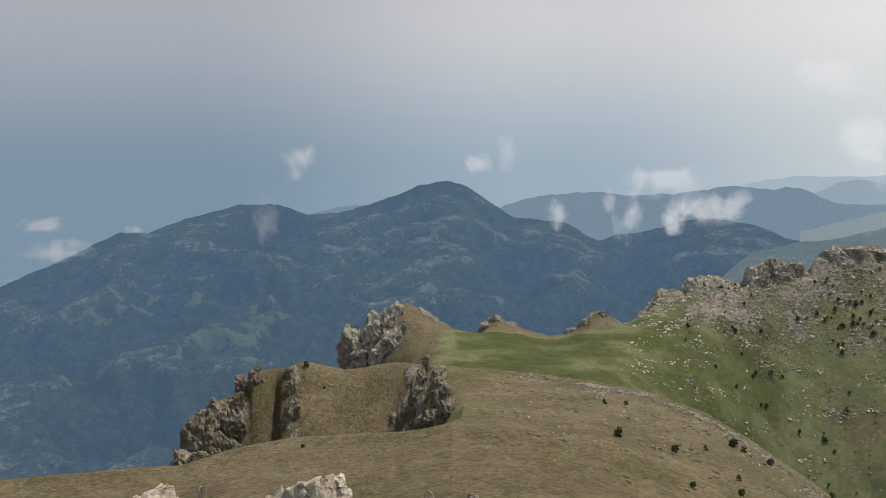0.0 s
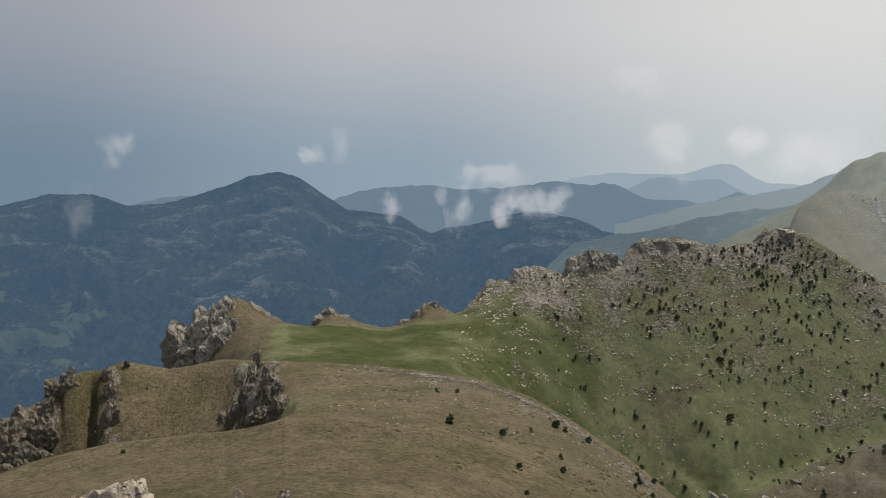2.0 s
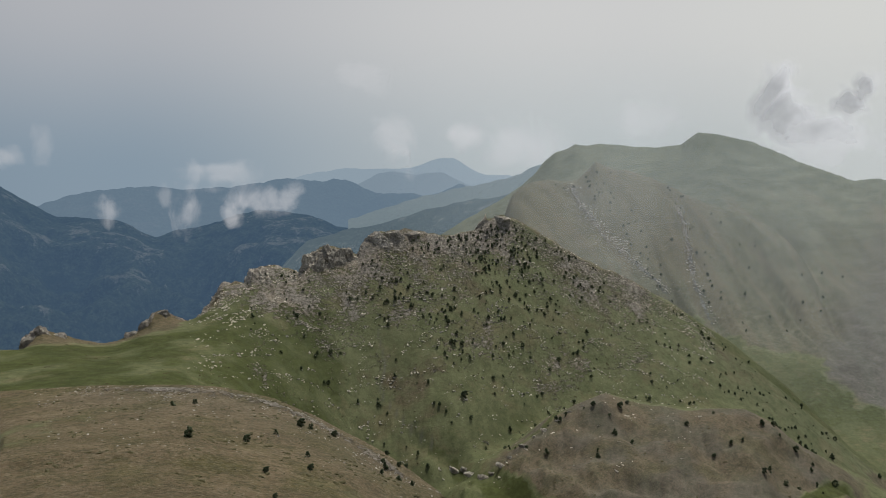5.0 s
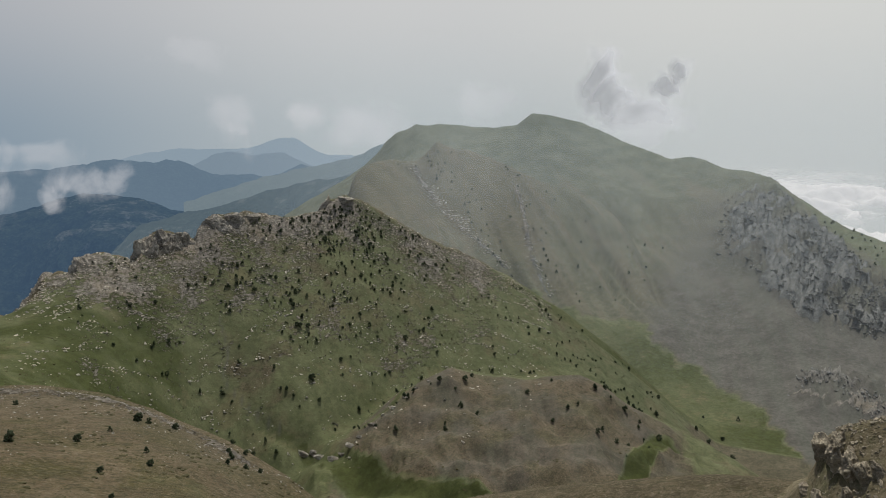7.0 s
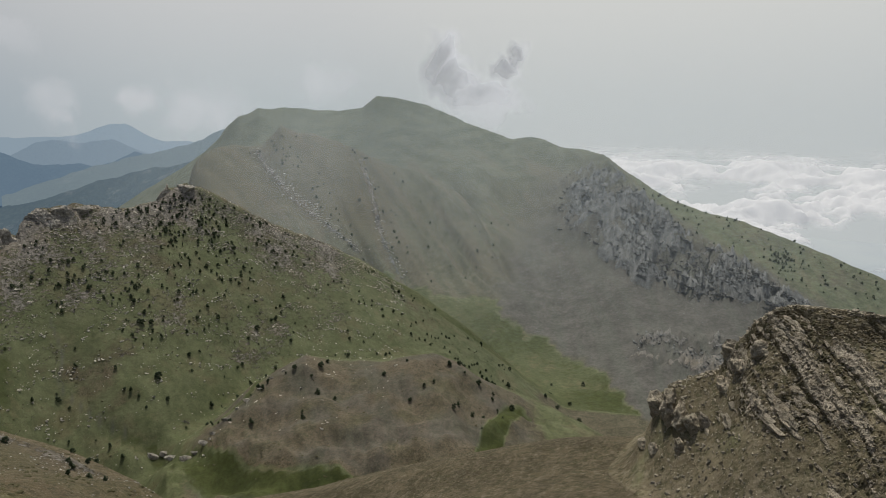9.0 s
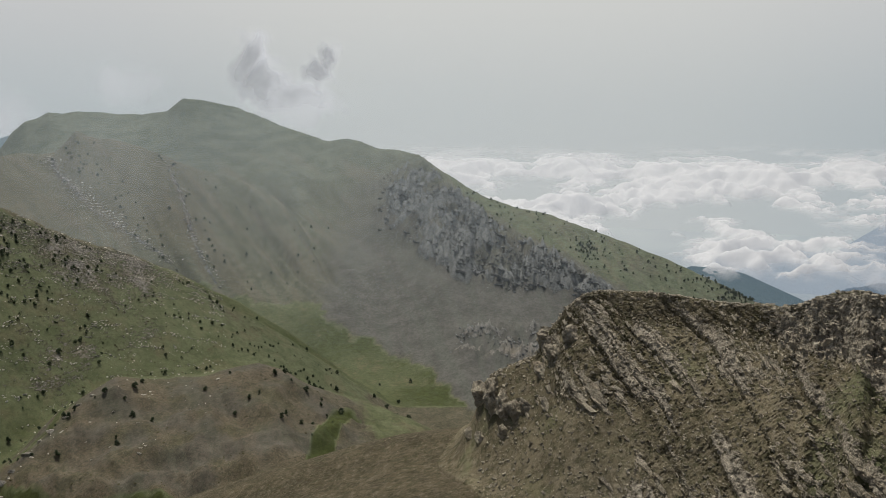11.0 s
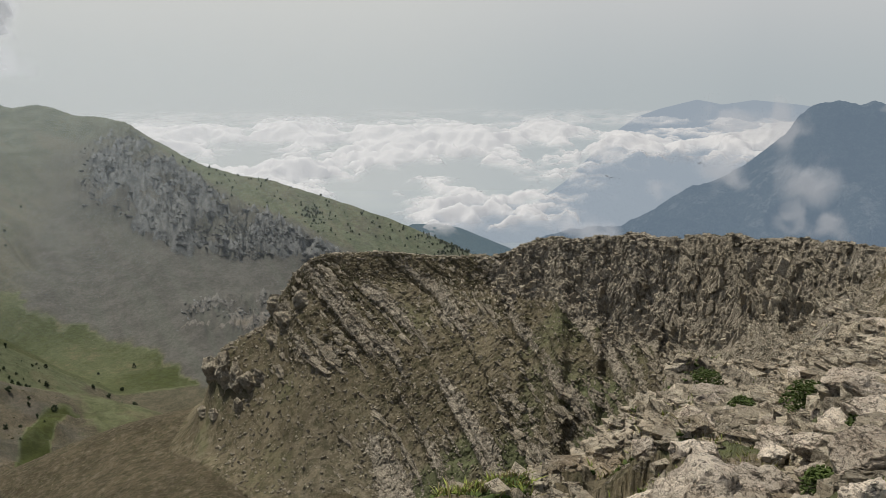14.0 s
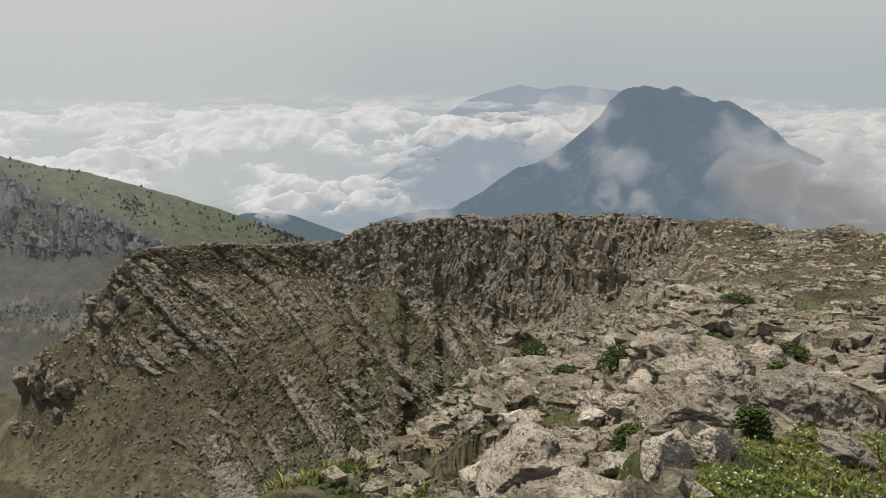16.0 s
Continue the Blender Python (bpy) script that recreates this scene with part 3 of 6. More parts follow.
def sheet(name, grid, material, close=False, keep=None, **layers):
    """One mesh from a grid of points (rows, columns, 3), with point attributes."""
    rows, cols = grid.shape[:2]
    index = np.arange(rows * cols).reshape(rows, cols)
    if close:
        index = np.concatenate([index, index[:, :1]], 1)
    quads = np.stack([index[:-1, :-1], index[:-1, 1:], index[1:, 1:], index[1:, :-1]], -1).reshape(-1, 4)
    if keep is not None:
        quads = quads[keep.reshape(-1)[quads].max(1)]
    me = bpy.data.meshes.new(name)
    me.vertices.add(rows * cols)
    me.vertices.foreach_set("co", grid.reshape(-1).astype(np.float32))
    me.loops.add(quads.size)
    me.loops.foreach_set("vertex_index", quads.reshape(-1).astype(np.int32))
    me.polygons.add(len(quads))
    me.polygons.foreach_set("loop_start", np.arange(0, quads.size, 4, dtype=np.int32))
    me.update(calc_edges=True)
    me.polygons.foreach_set("use_smooth", np.ones(len(quads), bool))
    for key, values in layers.items():
        me.attributes.new(key, "FLOAT", "POINT").data.foreach_set("value", np.ascontiguousarray(values, np.float32).reshape(-1))
    me.materials.append(material)
    return new(name, me)


def plan(b, r):
    return r * np.sin(np.radians(b)), r * np.cos(np.radians(b))


# ---------------------------------------------------------------- the ground
def edge_zone(b, r):
    """Where the finely built limestone edge lies over the ground."""
    return step(66, 70, b) * step(125, 112, r) * step(150, 146, b)


def along(x, y, line):
    """Distance from points to a bent line in the plan, given by bearings and distances."""
    pts = [plan(b, r) for b, r in line]
    best = np.full(np.shape(x), 1e9)
    for (x0, y0), (x1, y1) in zip(pts, pts[1:]):
        dx, dy = x1 - x0, y1 - y0
        t = np.clip(((x - x0) * dx + (y - y0) * dy) / (dx * dx + dy * dy), 0, 1)
        best = np.minimum(best, np.hypot(x - x0 - t * dx, y - y0 - t * dy))
    return best


# upper and lower rim of the rocky band below the far ridge: bearings and angles
BAND_TOP = ([62, 63.6, 65.2, 67.2, 69.1, 71.1, 73.2, 75.7, 78.2, 79.9, 81.2, 84], [-5.5, -4.5, -3.7, -3.4, -5.3, -7.0, -8.5, -9.6, -10.9, -12.0, -12.6, -13.8])
BAND_FOOT = ([62, 64.9, 67.2, 69.6, 71.3, 73.9, 76.4, 78.2, 84], [-8.6, -9.6, -10.9, -12.7, -13.2, -13.5, -13.4, -14.2, -16.5])


def cliff_band(b, angle):
    """How deep a place lies in the band of rock below the great hill's ridge."""
    top, foot = np.interp(b, *BAND_TOP), np.interp(b, *BAND_FOOT)
    return step(0, 0.5, top - angle) * step(0, 0.9, angle - foot) * step(62, 65.5, b) * step(85, 83, b)


def low_band(b, angle):
    """The same for a lower outcrop near the foot of that slope."""
    return step(68.8, 70.2, b) * step(77, 75.6, b) * step(-18.8, -17.8, angle) * step(-15.2, -16.0, angle)


# spines of rock on the great hill: angles below the horizon and bearings
SPINES = [([2.6, 3.6, 5.6, 7.2, 8.4, 9.35, 10.3], [41.4, 41.9, 43.5, 45.2, 46.5, 47.7, 48.7]), ([2.7, 3.65, 5.4, 7.8, 9.4, 10.5, 12.2], [48.2, 48.8, 49.55, 50.1, 50.5, 51.1, 52.05])]


def cover(b, r, x, y, z):
    """How much green turf, bare rock, pale scree and painted haze of distance the ground carries."""
    one = np.ones_like(r)
    n1, n2 = fbm(x / 70, y / 70, 4.0, 4), fbm(x / 22, y / 22, 8.0, 3)
    d = CREST.at(b)[0]
    run = d - r
    sharp, b = b, b + 1.1 * n1 + 0.7 * n2
    green = 0.12 * one
    saddle = step(-4, 4, b) * step(33, 22, b) * step(-2, 25, run) * step(215, 250, r)
    green = np.maximum(green, saddle * (1.12 + 0.45 * n2 + 0.2 * n1 - 0.85 * step(34, 12, run + 9 * n2) * step(20, 15, b) - 0.5 * step(60, 5, run) * step(14, 18, b)))
    face = step(13, 19, b) * step(66, 60, b) * step(-6, 8, run) * step(255, 290, r)
    green = np.maximum(green, face * (0.56 + 0.28 * step(30, 170, run) + 0.10 * step(40, 50, b)))
    gully = np.exp(-(along(x, y, [(30.5, 346), (33.2, 334), (34.6, 312), (36.8, 288), (39.5, 268), (43, 258), (46, 254)]) / np.interp(r, [250, 290, 320, 350], [13, 10, 5, 3])) ** 2)
    gully = np.maximum(gully, np.exp(-(along(x, y, [(34.5, 318), (40, 330), (46, 420)]) / 3.0) ** 2) * 0.7)
    # the head of the green valley floor, by bearing and angle below the horizon
    angle = np.degrees(np.arctan2(z - EYE, r))
    head = np.interp(b, [47, 49, 52, 54, 56, 58, 59, 59.5, 61.5, 64, 66.2, 68.3, 69.5, 72], [-9.5, -10.5, -12.4, -13.3, -13.8, -13.6, -13.9, -15.0, -16.3, -17.5, -18.5, -19.8, -20.8, -24])
    line = angle - head + 0.35 * n2
    valley = step(47, 50, b) * step(0.35, -0.25, line) * (r > 545)
    side = np.exp(-(along(x, y, [(61, 352), (59.6, 325), (58.9, 300), (58.4, 278)]) / 5.5) ** 2)
    bowl = step(62, 64, b) * step(72, 69, b) * step(300, 330, r) * step(420, 380, r)
    under = KNOLL.at(sharp)[0] - r
    knoll = step(34, 37, b) * step(64, 61, b) * step(-16, -6, under) * step(105, 85, under)
    dry = step(24, 26, sharp) * step(34, 31, sharp) * step(325, 338, r) * step(392, 372, r) * step(-0.25, 0.2, n2 + 0.3 * n1)
    green = np.maximum(green * (1 - 0.9 * knoll) * (1 - 0.25 * dry), np.maximum(1.05 * step(0.35, 0.62, np.maximum(gully, side) + 0.28 * n2), np.maximum(1.0 * valley, 0.6 * bowl)))
    ahead = CREST.at(sharp + 0.25)[1] - CREST.at(sharp - 0.25)[1]
    steep = np.abs(ahead) / (np.radians(0.5) * d)
    pinnacle = step(0.35, 0.9, steep + 0.2 * n2) * np.exp(-(run / 13.0) ** 2) * step(-9, -7, b) * step(37, 36, b)
    rock = face * (0.52 - 0.22 * step(10, 90, run) - 0.17 * step(90, 190, run) + 0.13 * n1 + 0.05 * n2) * step(52, 46, sharp)
    rock = np.maximum(rock, 0.62 * pinnacle)
    rock = np.maximum(rock, 0.32 * np.exp(-(run / 10.0) ** 2) * step(-9, -7, b) * step(38, 34, b))
    b = sharp
    dc = COVE.at(b)[0]
    crun = dc - r
    cliff = step(-23, -21, b) * step(0.6, 0.2, b) * step(-3, 1.5, crun) * step(45, 25, crun)
    ribs = np.maximum(np.maximum(step(-14.0, -15.5, b), np.exp(-((b + 11.3) / 0.6) ** 2)), step(-3.6, -2.4, b + 0.03 * (dc - r)))
    rock = np.maximum(rock, cliff * (0.20 + 0.40 * ribs * step(-0.5, 0.4, perlin(x / 5, y / 5, z / 6) + 0.5 * perlin(x / 2, y / 2, z / 3))))
    brow = step(3, 8, b) * step(33, 28, b) * step(-4, 5, crun) * step(70, 12, crun)
    rock = np.maximum(rock, 0.26 * brow + 0.22 * brow * step(16, 3, crun) * step(4, 7, b))
    ds = SUMMIT.at(b)[0]
    srun = ds - r
    crag = cliff_band(b, angle + 0.9 * n1 + 0.5 * n2) * step(-0.7, 0.0, n1 + 0.6 * n2) * step(620, 660, r)
    rock = np.maximum(rock, 0.62 * crag)
    spine = np.exp(-((b - np.interp(-angle, *SPINES[0])) / 0.45) ** 2) * step(-2.2, -3.0, angle) * step(-10.8, -9.8, angle)
    spine = np.maximum(spine, np.exp(-((b - np.interp(-angle, *SPINES[1])) / 0.30) ** 2) * step(-3.0, -4.0, angle) * step(-12.6, -12.0, angle))
    spine = spine * step(780, 830, r)
    rock = np.maximum(rock, 0.5 * spine)
    rock = np.maximum(rock, 0.66 * low_band(b + 0.8 * n2, angle + 0.6 * n1) * step(560, 600, r) * step(-0.4, 0.1, n1 + n2))
    # share of painted haze, growing with distance from the summit
    haze_tint = 0.72 * (0.10 * step(270, 380, r) * step(14, 20, b) * step(-6, 4, run) * (1 - knoll) + 0.58 * step(400, 850, r) + 0.36 * step(850, 1500, r)) * (1 - 0.6 * valley) * (1 - 0.5 * step(1240, 1205, r) * step(33, 36, b) * step(53, 50, b) * step(860, 960, r))
    pale = step(-0.2, 0.5, line) * step(56.5, 60.5, sharp + 0.8 * n2 - 0.35 * (angle + 14)) * step(100, 90, b) * step(500, 560, r) * step(40, 160, srun + 60 * n2) * 0.9 * step(1350, 950, r + 90 * n1)
    pale = np.maximum(pale, 0.15 * brow + 0.25 * knoll + 0.3 * knoll * step(-0.2, 0.3, n2))
    path = np.exp(-(along(x, y, [(27.2, 400), (27.8, 384), (27.3, 371), (28.3, 363), (29.4, 354), (31.4, 344)]) / 0.6) ** 2) * 0.6
    pale = np.maximum(pale * (1 - step(0.3, 0.6, np.maximum(gully, side))), path)
    # the trodden summit slope, with tufts of green
    green = np.maximum(green, 0.36 * step(-0.25, 0.4, n1 + 0.5 * n2 + 0.2 * step(-6, 6, b)) * step(200, 165, r) * step(40, 60, r) * step(40, 24, b))
    rock = np.maximum(rock, 0.05 * step(200, 100, r))
    # beyond the top of the rocky band the far ridge is green again
    lee = step(-0.1, 0.4, angle - np.interp(b, *BAND_TOP)) * step(66.8, 68.5, b) * step(560, 600, r)
    green, haze_tint, pale = np.maximum(green, 0.55 * lee), haze_tint * (1 - 0.1 * lee), pale * (1 - lee)
    tan = np.maximum(step(48, 14, b) * step(300, 235, r) * (0.95 + 0.2 * n1), 0.5 * face * step(34, 20, b) + 0.35 * face)
    tan = np.maximum(tan, np.maximum(0.95 * knoll, 0.9 * np.exp(-(run / 16.0) ** 2) * step(30, 20, b))) * step(62, 56, b)
    return green, rock, pale, haze_tint, np.clip(tan, 0, 1)


GROUND, EDGE = {}, {}


def ground_at(b, r):
    """The built ground's height at a bearing and a distance (arrays)."""
    b, r = np.asarray(b, float), np.asarray(r, float)
    bs, rs, z = GROUND["b"], GROUND["r"], GROUND["z"]
    c0 = np.clip(np.searchsorted(bs, b) - 1, 0, len(bs) - 2)
    r0 = np.clip(np.searchsorted(rs, r) - 1, 0, len(rs) - 2)
    fc, fr = (b - bs[c0]) / (bs[c0 + 1] - bs[c0]), (r - rs[r0]) / (rs[r0 + 1] - rs[r0])
    return (z[r0, c0] * (1 - fc) + z[r0, c0 + 1] * fc) * (1 - fr) + (z[r0 + 1, c0] * (1 - fc) + z[r0 + 1, c0 + 1] * fc) * fr


def edge_at(b, r):
    """The same on the limestone edge, with the shift that its ribs give a point."""
    col = np.clip(np.round((np.asarray(b) - 66.5) / 0.12).astype(int), 0, EDGE["z"].shape[1] - 1)
    row = np.array([np.searchsorted(EDGE["r"][:, c], d) for c, d in zip(col, np.asarray(r))])
    return EDGE["p"][np.clip(row, 0, EDGE["z"].shape[0] - 1), col]


def build_ground():
    fine = np.concatenate([np.arange(-36, -22, 0.25), np.arange(-22, 38, 0.1), np.arange(38, 84, 0.14), np.arange(84, 139, 0.3)])
    b = np.concatenate([fine, np.arange(140, 323, 3.0)])
    r = np.concatenate([[0.01, 1.2], 2.2 * 1.03 ** np.arange(0, 103), 46 * 1.0115 ** np.arange(0, 363)])
    B, Rr = np.meshgrid(b, r)
    bb = np.where(B > 230, B - 360, B)
    Z = land_height(bb, Rr, False)
    x, y = plan(B, Rr)
    # behind the viewer the hill simply falls away
    hidden = np.maximum(step(141, 165, bb), step(-36, -60, bb))
    Z = Z * (1 - hidden) + hidden * (-0.45 * Rr * np.clip(Rr / 60, 0.2, 1)).clip(-600, 0)
    green, rock, pale, haze_tint, tan = cover(bb, Rr, x, y, Z)
    small = np.clip(Rr / 300, 0.02, 1.0)
    Z = Z + small * (1.3 * fbm(x / 55, y / 55, 1.5, 4))
    Z = Z + 1.6 * step(235, 290, Rr) * step(760, 560, Rr) * step(8, 30, np.abs(CREST.at(bb)[0] - Rr)) * step(26, 31, bb) * (ridged(x / 48, y / 48, 0.4, 3) - 0.5)
    # folds washed into the knoll
    under = KNOLL.at(bb)[0] - Rr
    own = step(0, 5, KNOLL.height(bb, Rr) - np.maximum(CREST.height(bb, Rr), SHOULDER.height(bb, Rr)))
    Z = Z + 3.6 * own * step(-2, 14, under) * (ridged(x / 26 + 0.4 * perlin(x / 40, y / 40, 2), y / 30, 5.0, 4, 0.5) - 0.7)
    # gullies that run down the great hill
    run = SUMMIT.at(bb)[0] - Rr
    dome = step(51, 46, bb) * step(760, 860, Rr)
    flank = (1 - step(59, 61.5, bb)) * step(740, 860, Rr) * step(1230, 1120, Rr) * step(34, 38, bb) * (1 - 0.85 * dome)
    lean = bb + Rr * 0.019
    wander = 0.5 * perlin(x / 240, y / 240, 0) + 0.15 * perlin(x / 70, y / 70, 3)
    cut = 1 - np.abs(perlin(lean / 2.6 + wander, Rr / 700, 2.0))
    fine_cut = 1 - np.abs(perlin(lean / 0.9 + 2 * wander, Rr / 400, 7.0))
    Z = Z - flank * (17 * cut ** 5 + 5.0 * fine_cut ** 5)
    streak = 0.5 + fbm(lean * 1.1 + 0.6 * perlin(x / 90, y / 90, 0), Rr / 260, 6.0, 4, 0.6) * step(1450, 1150, Rr)
    rest = 1 - 0.7 * step(36, 38, bb) * step(50, 47, bb) * step(1000, 1100, Rr)
    Z = Z + step(500, 900, Rr) * 5 * rest * fbm(x / 150, y / 150, 2.0, 4) * step(5, 120, np.abs(run))
    # the stream bed and the washed banks of the valley below the knoll
    bed = along(x, y, [(30.5, 346), (33.2, 334), (34.6, 312), (36.8, 288), (39.5, 268), (43, 258), (46, 254)])
    Z = Z - 2.6 * np.exp(-(bed / 5.0) ** 2) + 1.2 * step(4, 9, bed) * step(30, 14, bed) * step(240, 255, Rr) * (ridged(x / 16, y / 16, 3.0, 3) - 0.4)
    # the dark gully in the cove's wall
    wall = COVE.at(bb)[0] - Rr
    Z = Z - 5.0 * np.exp(-((bb + 12.6 + 0.02 * wall) / 0.42) ** 2) * step(0, 4, wall) * step(40, 25, wall)
    # ledges of the far rocky band
    seen = np.degrees(np.arctan2(Z - EYE, Rr))
    band = np.maximum(cliff_band(bb, seen) * step(620, 660, Rr), 0.6 * low_band(bb, seen) * step(560, 600, Rr))
    Z = Z + band * (9 * (ridged((x + y) / 46, (x - y) / 18, Z / 25, 4, 0.62) - 0.5))
    # broken rock
    hard = step(0.3, 0.75, rock)
    Z = Z + hard * np.clip(Rr / 300, 0.1, 3) * (2.1 * ridged(x / 8, y / 8, Z / 12, 4, 0.65) - 0.9)
    over = np.maximum(STRATA.height(bb, Rr), VERGE.height(bb, Rr)) - Z
    Z = Z - 0.8 * edge_zone(bb, Rr) * step(0.0, 1.5, over) * np.clip(Rr / 12, 0.2, 1)
    Z = Z - 420 * step(1300, 1550, Rr) * step(78, 86, bb) * step(150, 140, bb)
    GROUND["b"], GROUND["r"], GROUND["z"] = fine, r, Z[:, :len(fine)]
    ground = sheet("ground", np.stack([x, y, Z], -1), MEADOW, close=True, green=green, rock=rock, pale=pale, haze_tint=haze_tint, streak=streak, tan=tan)
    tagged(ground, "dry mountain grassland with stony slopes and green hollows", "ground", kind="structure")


build_ground()


def edge_rows(b):
    """Distances for each bearing, crowded where the limestone face stands."""
    d = STRATA.at(b)[0]
    near = np.interp(b, [66, 78, 90, 100, 106, 113, 118, 150], [76, 62, 48, 44, 38, 32, 26, 14])
    verge = np.minimum(np.interp(b, [66, 100, 118, 150], [7, 12, 16, 9]), near - 1)
    u = np.linspace(0, 1, 100)[:, None]
    first = 1.6 * (verge / 1.6) ** u
    second = verge + (near - verge) * np.linspace(0, 1, 90)[1:, None]
    third = near + (d - 3.4 - near) * np.linspace(0, 1, 160)[1:, None]
    scarp = d - 3.4 + 4.4 * np.linspace(0, 1, 105)[1:, None]
    last = d + 1.0 + (124 - d) * np.linspace(0, 1, 46)[1:, None] ** 1.5
    return np.concatenate([first, second, third, scarp, last])


def quiet(b, angle):
    """Where the face below the limestone edge is smooth brown scree without ribs."""
    return np.maximum(step(85, 79.5, b) * step(-19.5, -22.5, angle), step(77, 75, b) * step(-17.3, -18.3, angle))


def worley(x, y):
    """Distances to the nearest and the second nearest of scattered points, and the nearest one's chance number."""
    xi, yi = np.floor(x), np.floor(y)
    f1, f2, tag = np.full(x.shape, 9.0), np.full(x.shape, 9.0), np.zeros(x.shape)
    for dx in (-1, 0, 1):
        for dy in (-1, 0, 1):
            h = _perm[_perm[(xi + dx).astype(int) & 255] + ((yi + dy).astype(int) & 255)]
            px, py = xi + dx + _spot[h, 0], yi + dy + _spot[h, 1]
            dist = np.hypot(px - x, py - y)
            near = dist < f1
            f2 = np.where(near, f1, np.minimum(f2, dist))
            tag = np.where(near, _spot[h, 2], tag)
            f1 = np.where(near, dist, f1)
    return f1, f2, tag


_spot = _rng.rand(256, 3)


def build_edge():
    b = np.arange(66.5, 147, 0.12)
    Rr = edge_rows(b)
    B = np.broadcast_to(b, Rr.shape)
    base = land_height(B, Rr, False)
    Z = land_height(B, Rr, True)
    d, zc = STRATA.at(B)[:2]
    run = d - Rr
    own = step(0.0, 1.0, STRATA.height(B, Rr) - np.maximum(base, VERGE.height(B, Rr)) + np.interp(B, [70, 92, 104], [5.0, 4.0, 0.6]))
    x, y = plan(B, Rr)
    s = np.cumsum(np.radians(0.12) * d[0])[None, :] * np.ones_like(Rr)
    lift = np.interp(B, [78, 84, 93, 96, 101, 106, 112, 118, 122], [0, 1.2, 1.8, 3.5, 5.4, 6.6, 5.6, 1.8, 0]) * (0.9 + 0.45 * perlin(s / 5, 0.3, 1.0) + 0.25 * perlin(s / 1.7, 0.6, 2.0))
    Z = Z - lift * own * step(0.2, 2.6, run + 0.9 * perlin(s / 3.0, 0.0, 4.0))
    drop_below = zc - Z
    face = own * step(-1.0, 0.6, run)
    # beds that dip to the right, standing out as broken ribs
    wob = fbm(x / 14, y / 14, Z / 14, 3)
    u = (Z * 0.84 + s * 0.55) + 0.7 * wob
    u = u + 1.6 * perlin(u / 5.5, 0.0, 3.0)
    rib = np.zeros_like(Z)
    for period, size, seed in ((4.4, 0.85, 1.0), (1.75, 0.46, 2.0), (0.70, 0.20, 3.0)):
        phase = u / period
        saw = phase - np.floor(phase)
        keep = step(-0.4, 0.2, perlin(np.floor(phase) * 3.7 + seed, s / 22, Z / 16 + seed)) * (0.6 + 0.6 * step(-0.3, 0.4, perlin(s / 5, Z / 5, seed)))
        rib = rib + size * keep * (step(0.0, 0.14, saw) * (1 - 0.85 * saw) - 0.3)
    head = step(1.8, -0.6, drop_below - 1.15 * lift + 1.4 * perlin(s / 6, 0.5, 7.0)) * face * step(90, 96, B) * step(121, 116, B)
    # upright blocks of the scarp, and blocks broken out of the dipping beds
    c1, c2, ctag = worley(s / 1.15 + 0.3 * perlin(s / 2, Z / 2, 1.0), Z / 1.7 + 0.35 * perlin(s, Z / 2, 6.0))
    e1, e2, etag = worley(s / 0.5 + 31.0, Z / 0.65 + 0.3 * perlin(s, Z, 3.0))
    column = 1.5 * (ctag - 0.4) - 0.7 * step(0.12, 0.0, c2 - c1) + 0.7 * (etag - 0.5) - 0.3 * step(0.14, 0.0, e2 - e1) + 0.5 * ridged(s / 3.1, Z / 11, 5.0, 3, 0.6)
    v = s * 0.84 - Z * 0.55
    h1, h2, htag = worley(u / 0.62, v / 1.7 + 0.3 * perlin(u, v, 2.0))
    itag = worley(u / 0.30 + 17.0, v / 0.7)[2]
    thick = 0.8 * perlin(np.floor(u / 1.45) * 2.3, s / 14, Z / 11) + 0.8 * perlin(x / 9, y / 9, Z / 6)
    blocks = step(-0.25, 0.45, thick) * (0.75 * (htag - 0.4) - 0.3 * step(0.12, 0.0, h2 - h1) + 0.35 * (itag - 0.5))
    tip = step(76, 71, B) * face
    low = step(6, 22, drop_below) * (1 - tip)
    foot = step(0.0, 5.0, STRATA.height(B, Rr) - np.maximum(base, VERGE.height(B, Rr)))
    calm = quiet(B + 2.5 * wob, np.degrees(np.arctan2(Z - EYE, Rr)))
    push = 0.85 * face * foot * (1 - 0.85 * calm) * ((1.0 * rib + 0.55 * blocks) * (1.0 - 0.25 * low) * (1 - 0.6 * head) * (1 - 0.5 * step(95, 103, B)) + head * (0.42 * column - 0.1) + 0.34 * fbm(x / 2.2, y / 2.2, Z / 2.2, 5, 0.6))
    # the stony top and the ground at the viewer's feet: cracked slabs and rubble
    top = (1 - face) * step(86, 100, B + 3 * perlin(x / 5, y / 5, 0.3)) * step(4, 12, Rr + 40 * step(100, 108, B))
    f1, f2, tag = worley(x / 1.25 + 0.25 * perlin(x, y, 1.0), y / 1.25 + 0.25 * perlin(x, y, 4.0))
    g1, g2, gag = worley(x / 0.42, y / 0.42)
    patchy = step(-0.25, 0.2, fbm(x / 6, y / 6, 2.2, 3) + 0.25)
    slab = patchy * ((tag - 0.35) * 0.46 * step(0.02, 0.09, f2 - f1) - 0.12) + 0.15 * (gag - 0.4) * step(0.03, 0.12, g2 - g1)
    grown = np.clip(Rr / 14, 0.35, 1.0)
    Z = Z + top * slab * grown + top * 0.5 * np.clip(Rr / 30, 0, 1) * fbm(x / 3.5, y / 3.5, 5.0, 4) + 0.06 * fbm(x * 1.5, y * 1.5, 0.0, 3)
    ux, uy = np.sin(np.radians(B)), np.cos(np.radians(B))
    x, y = x - ux * push * 0.8, y - uy * push * 0.8
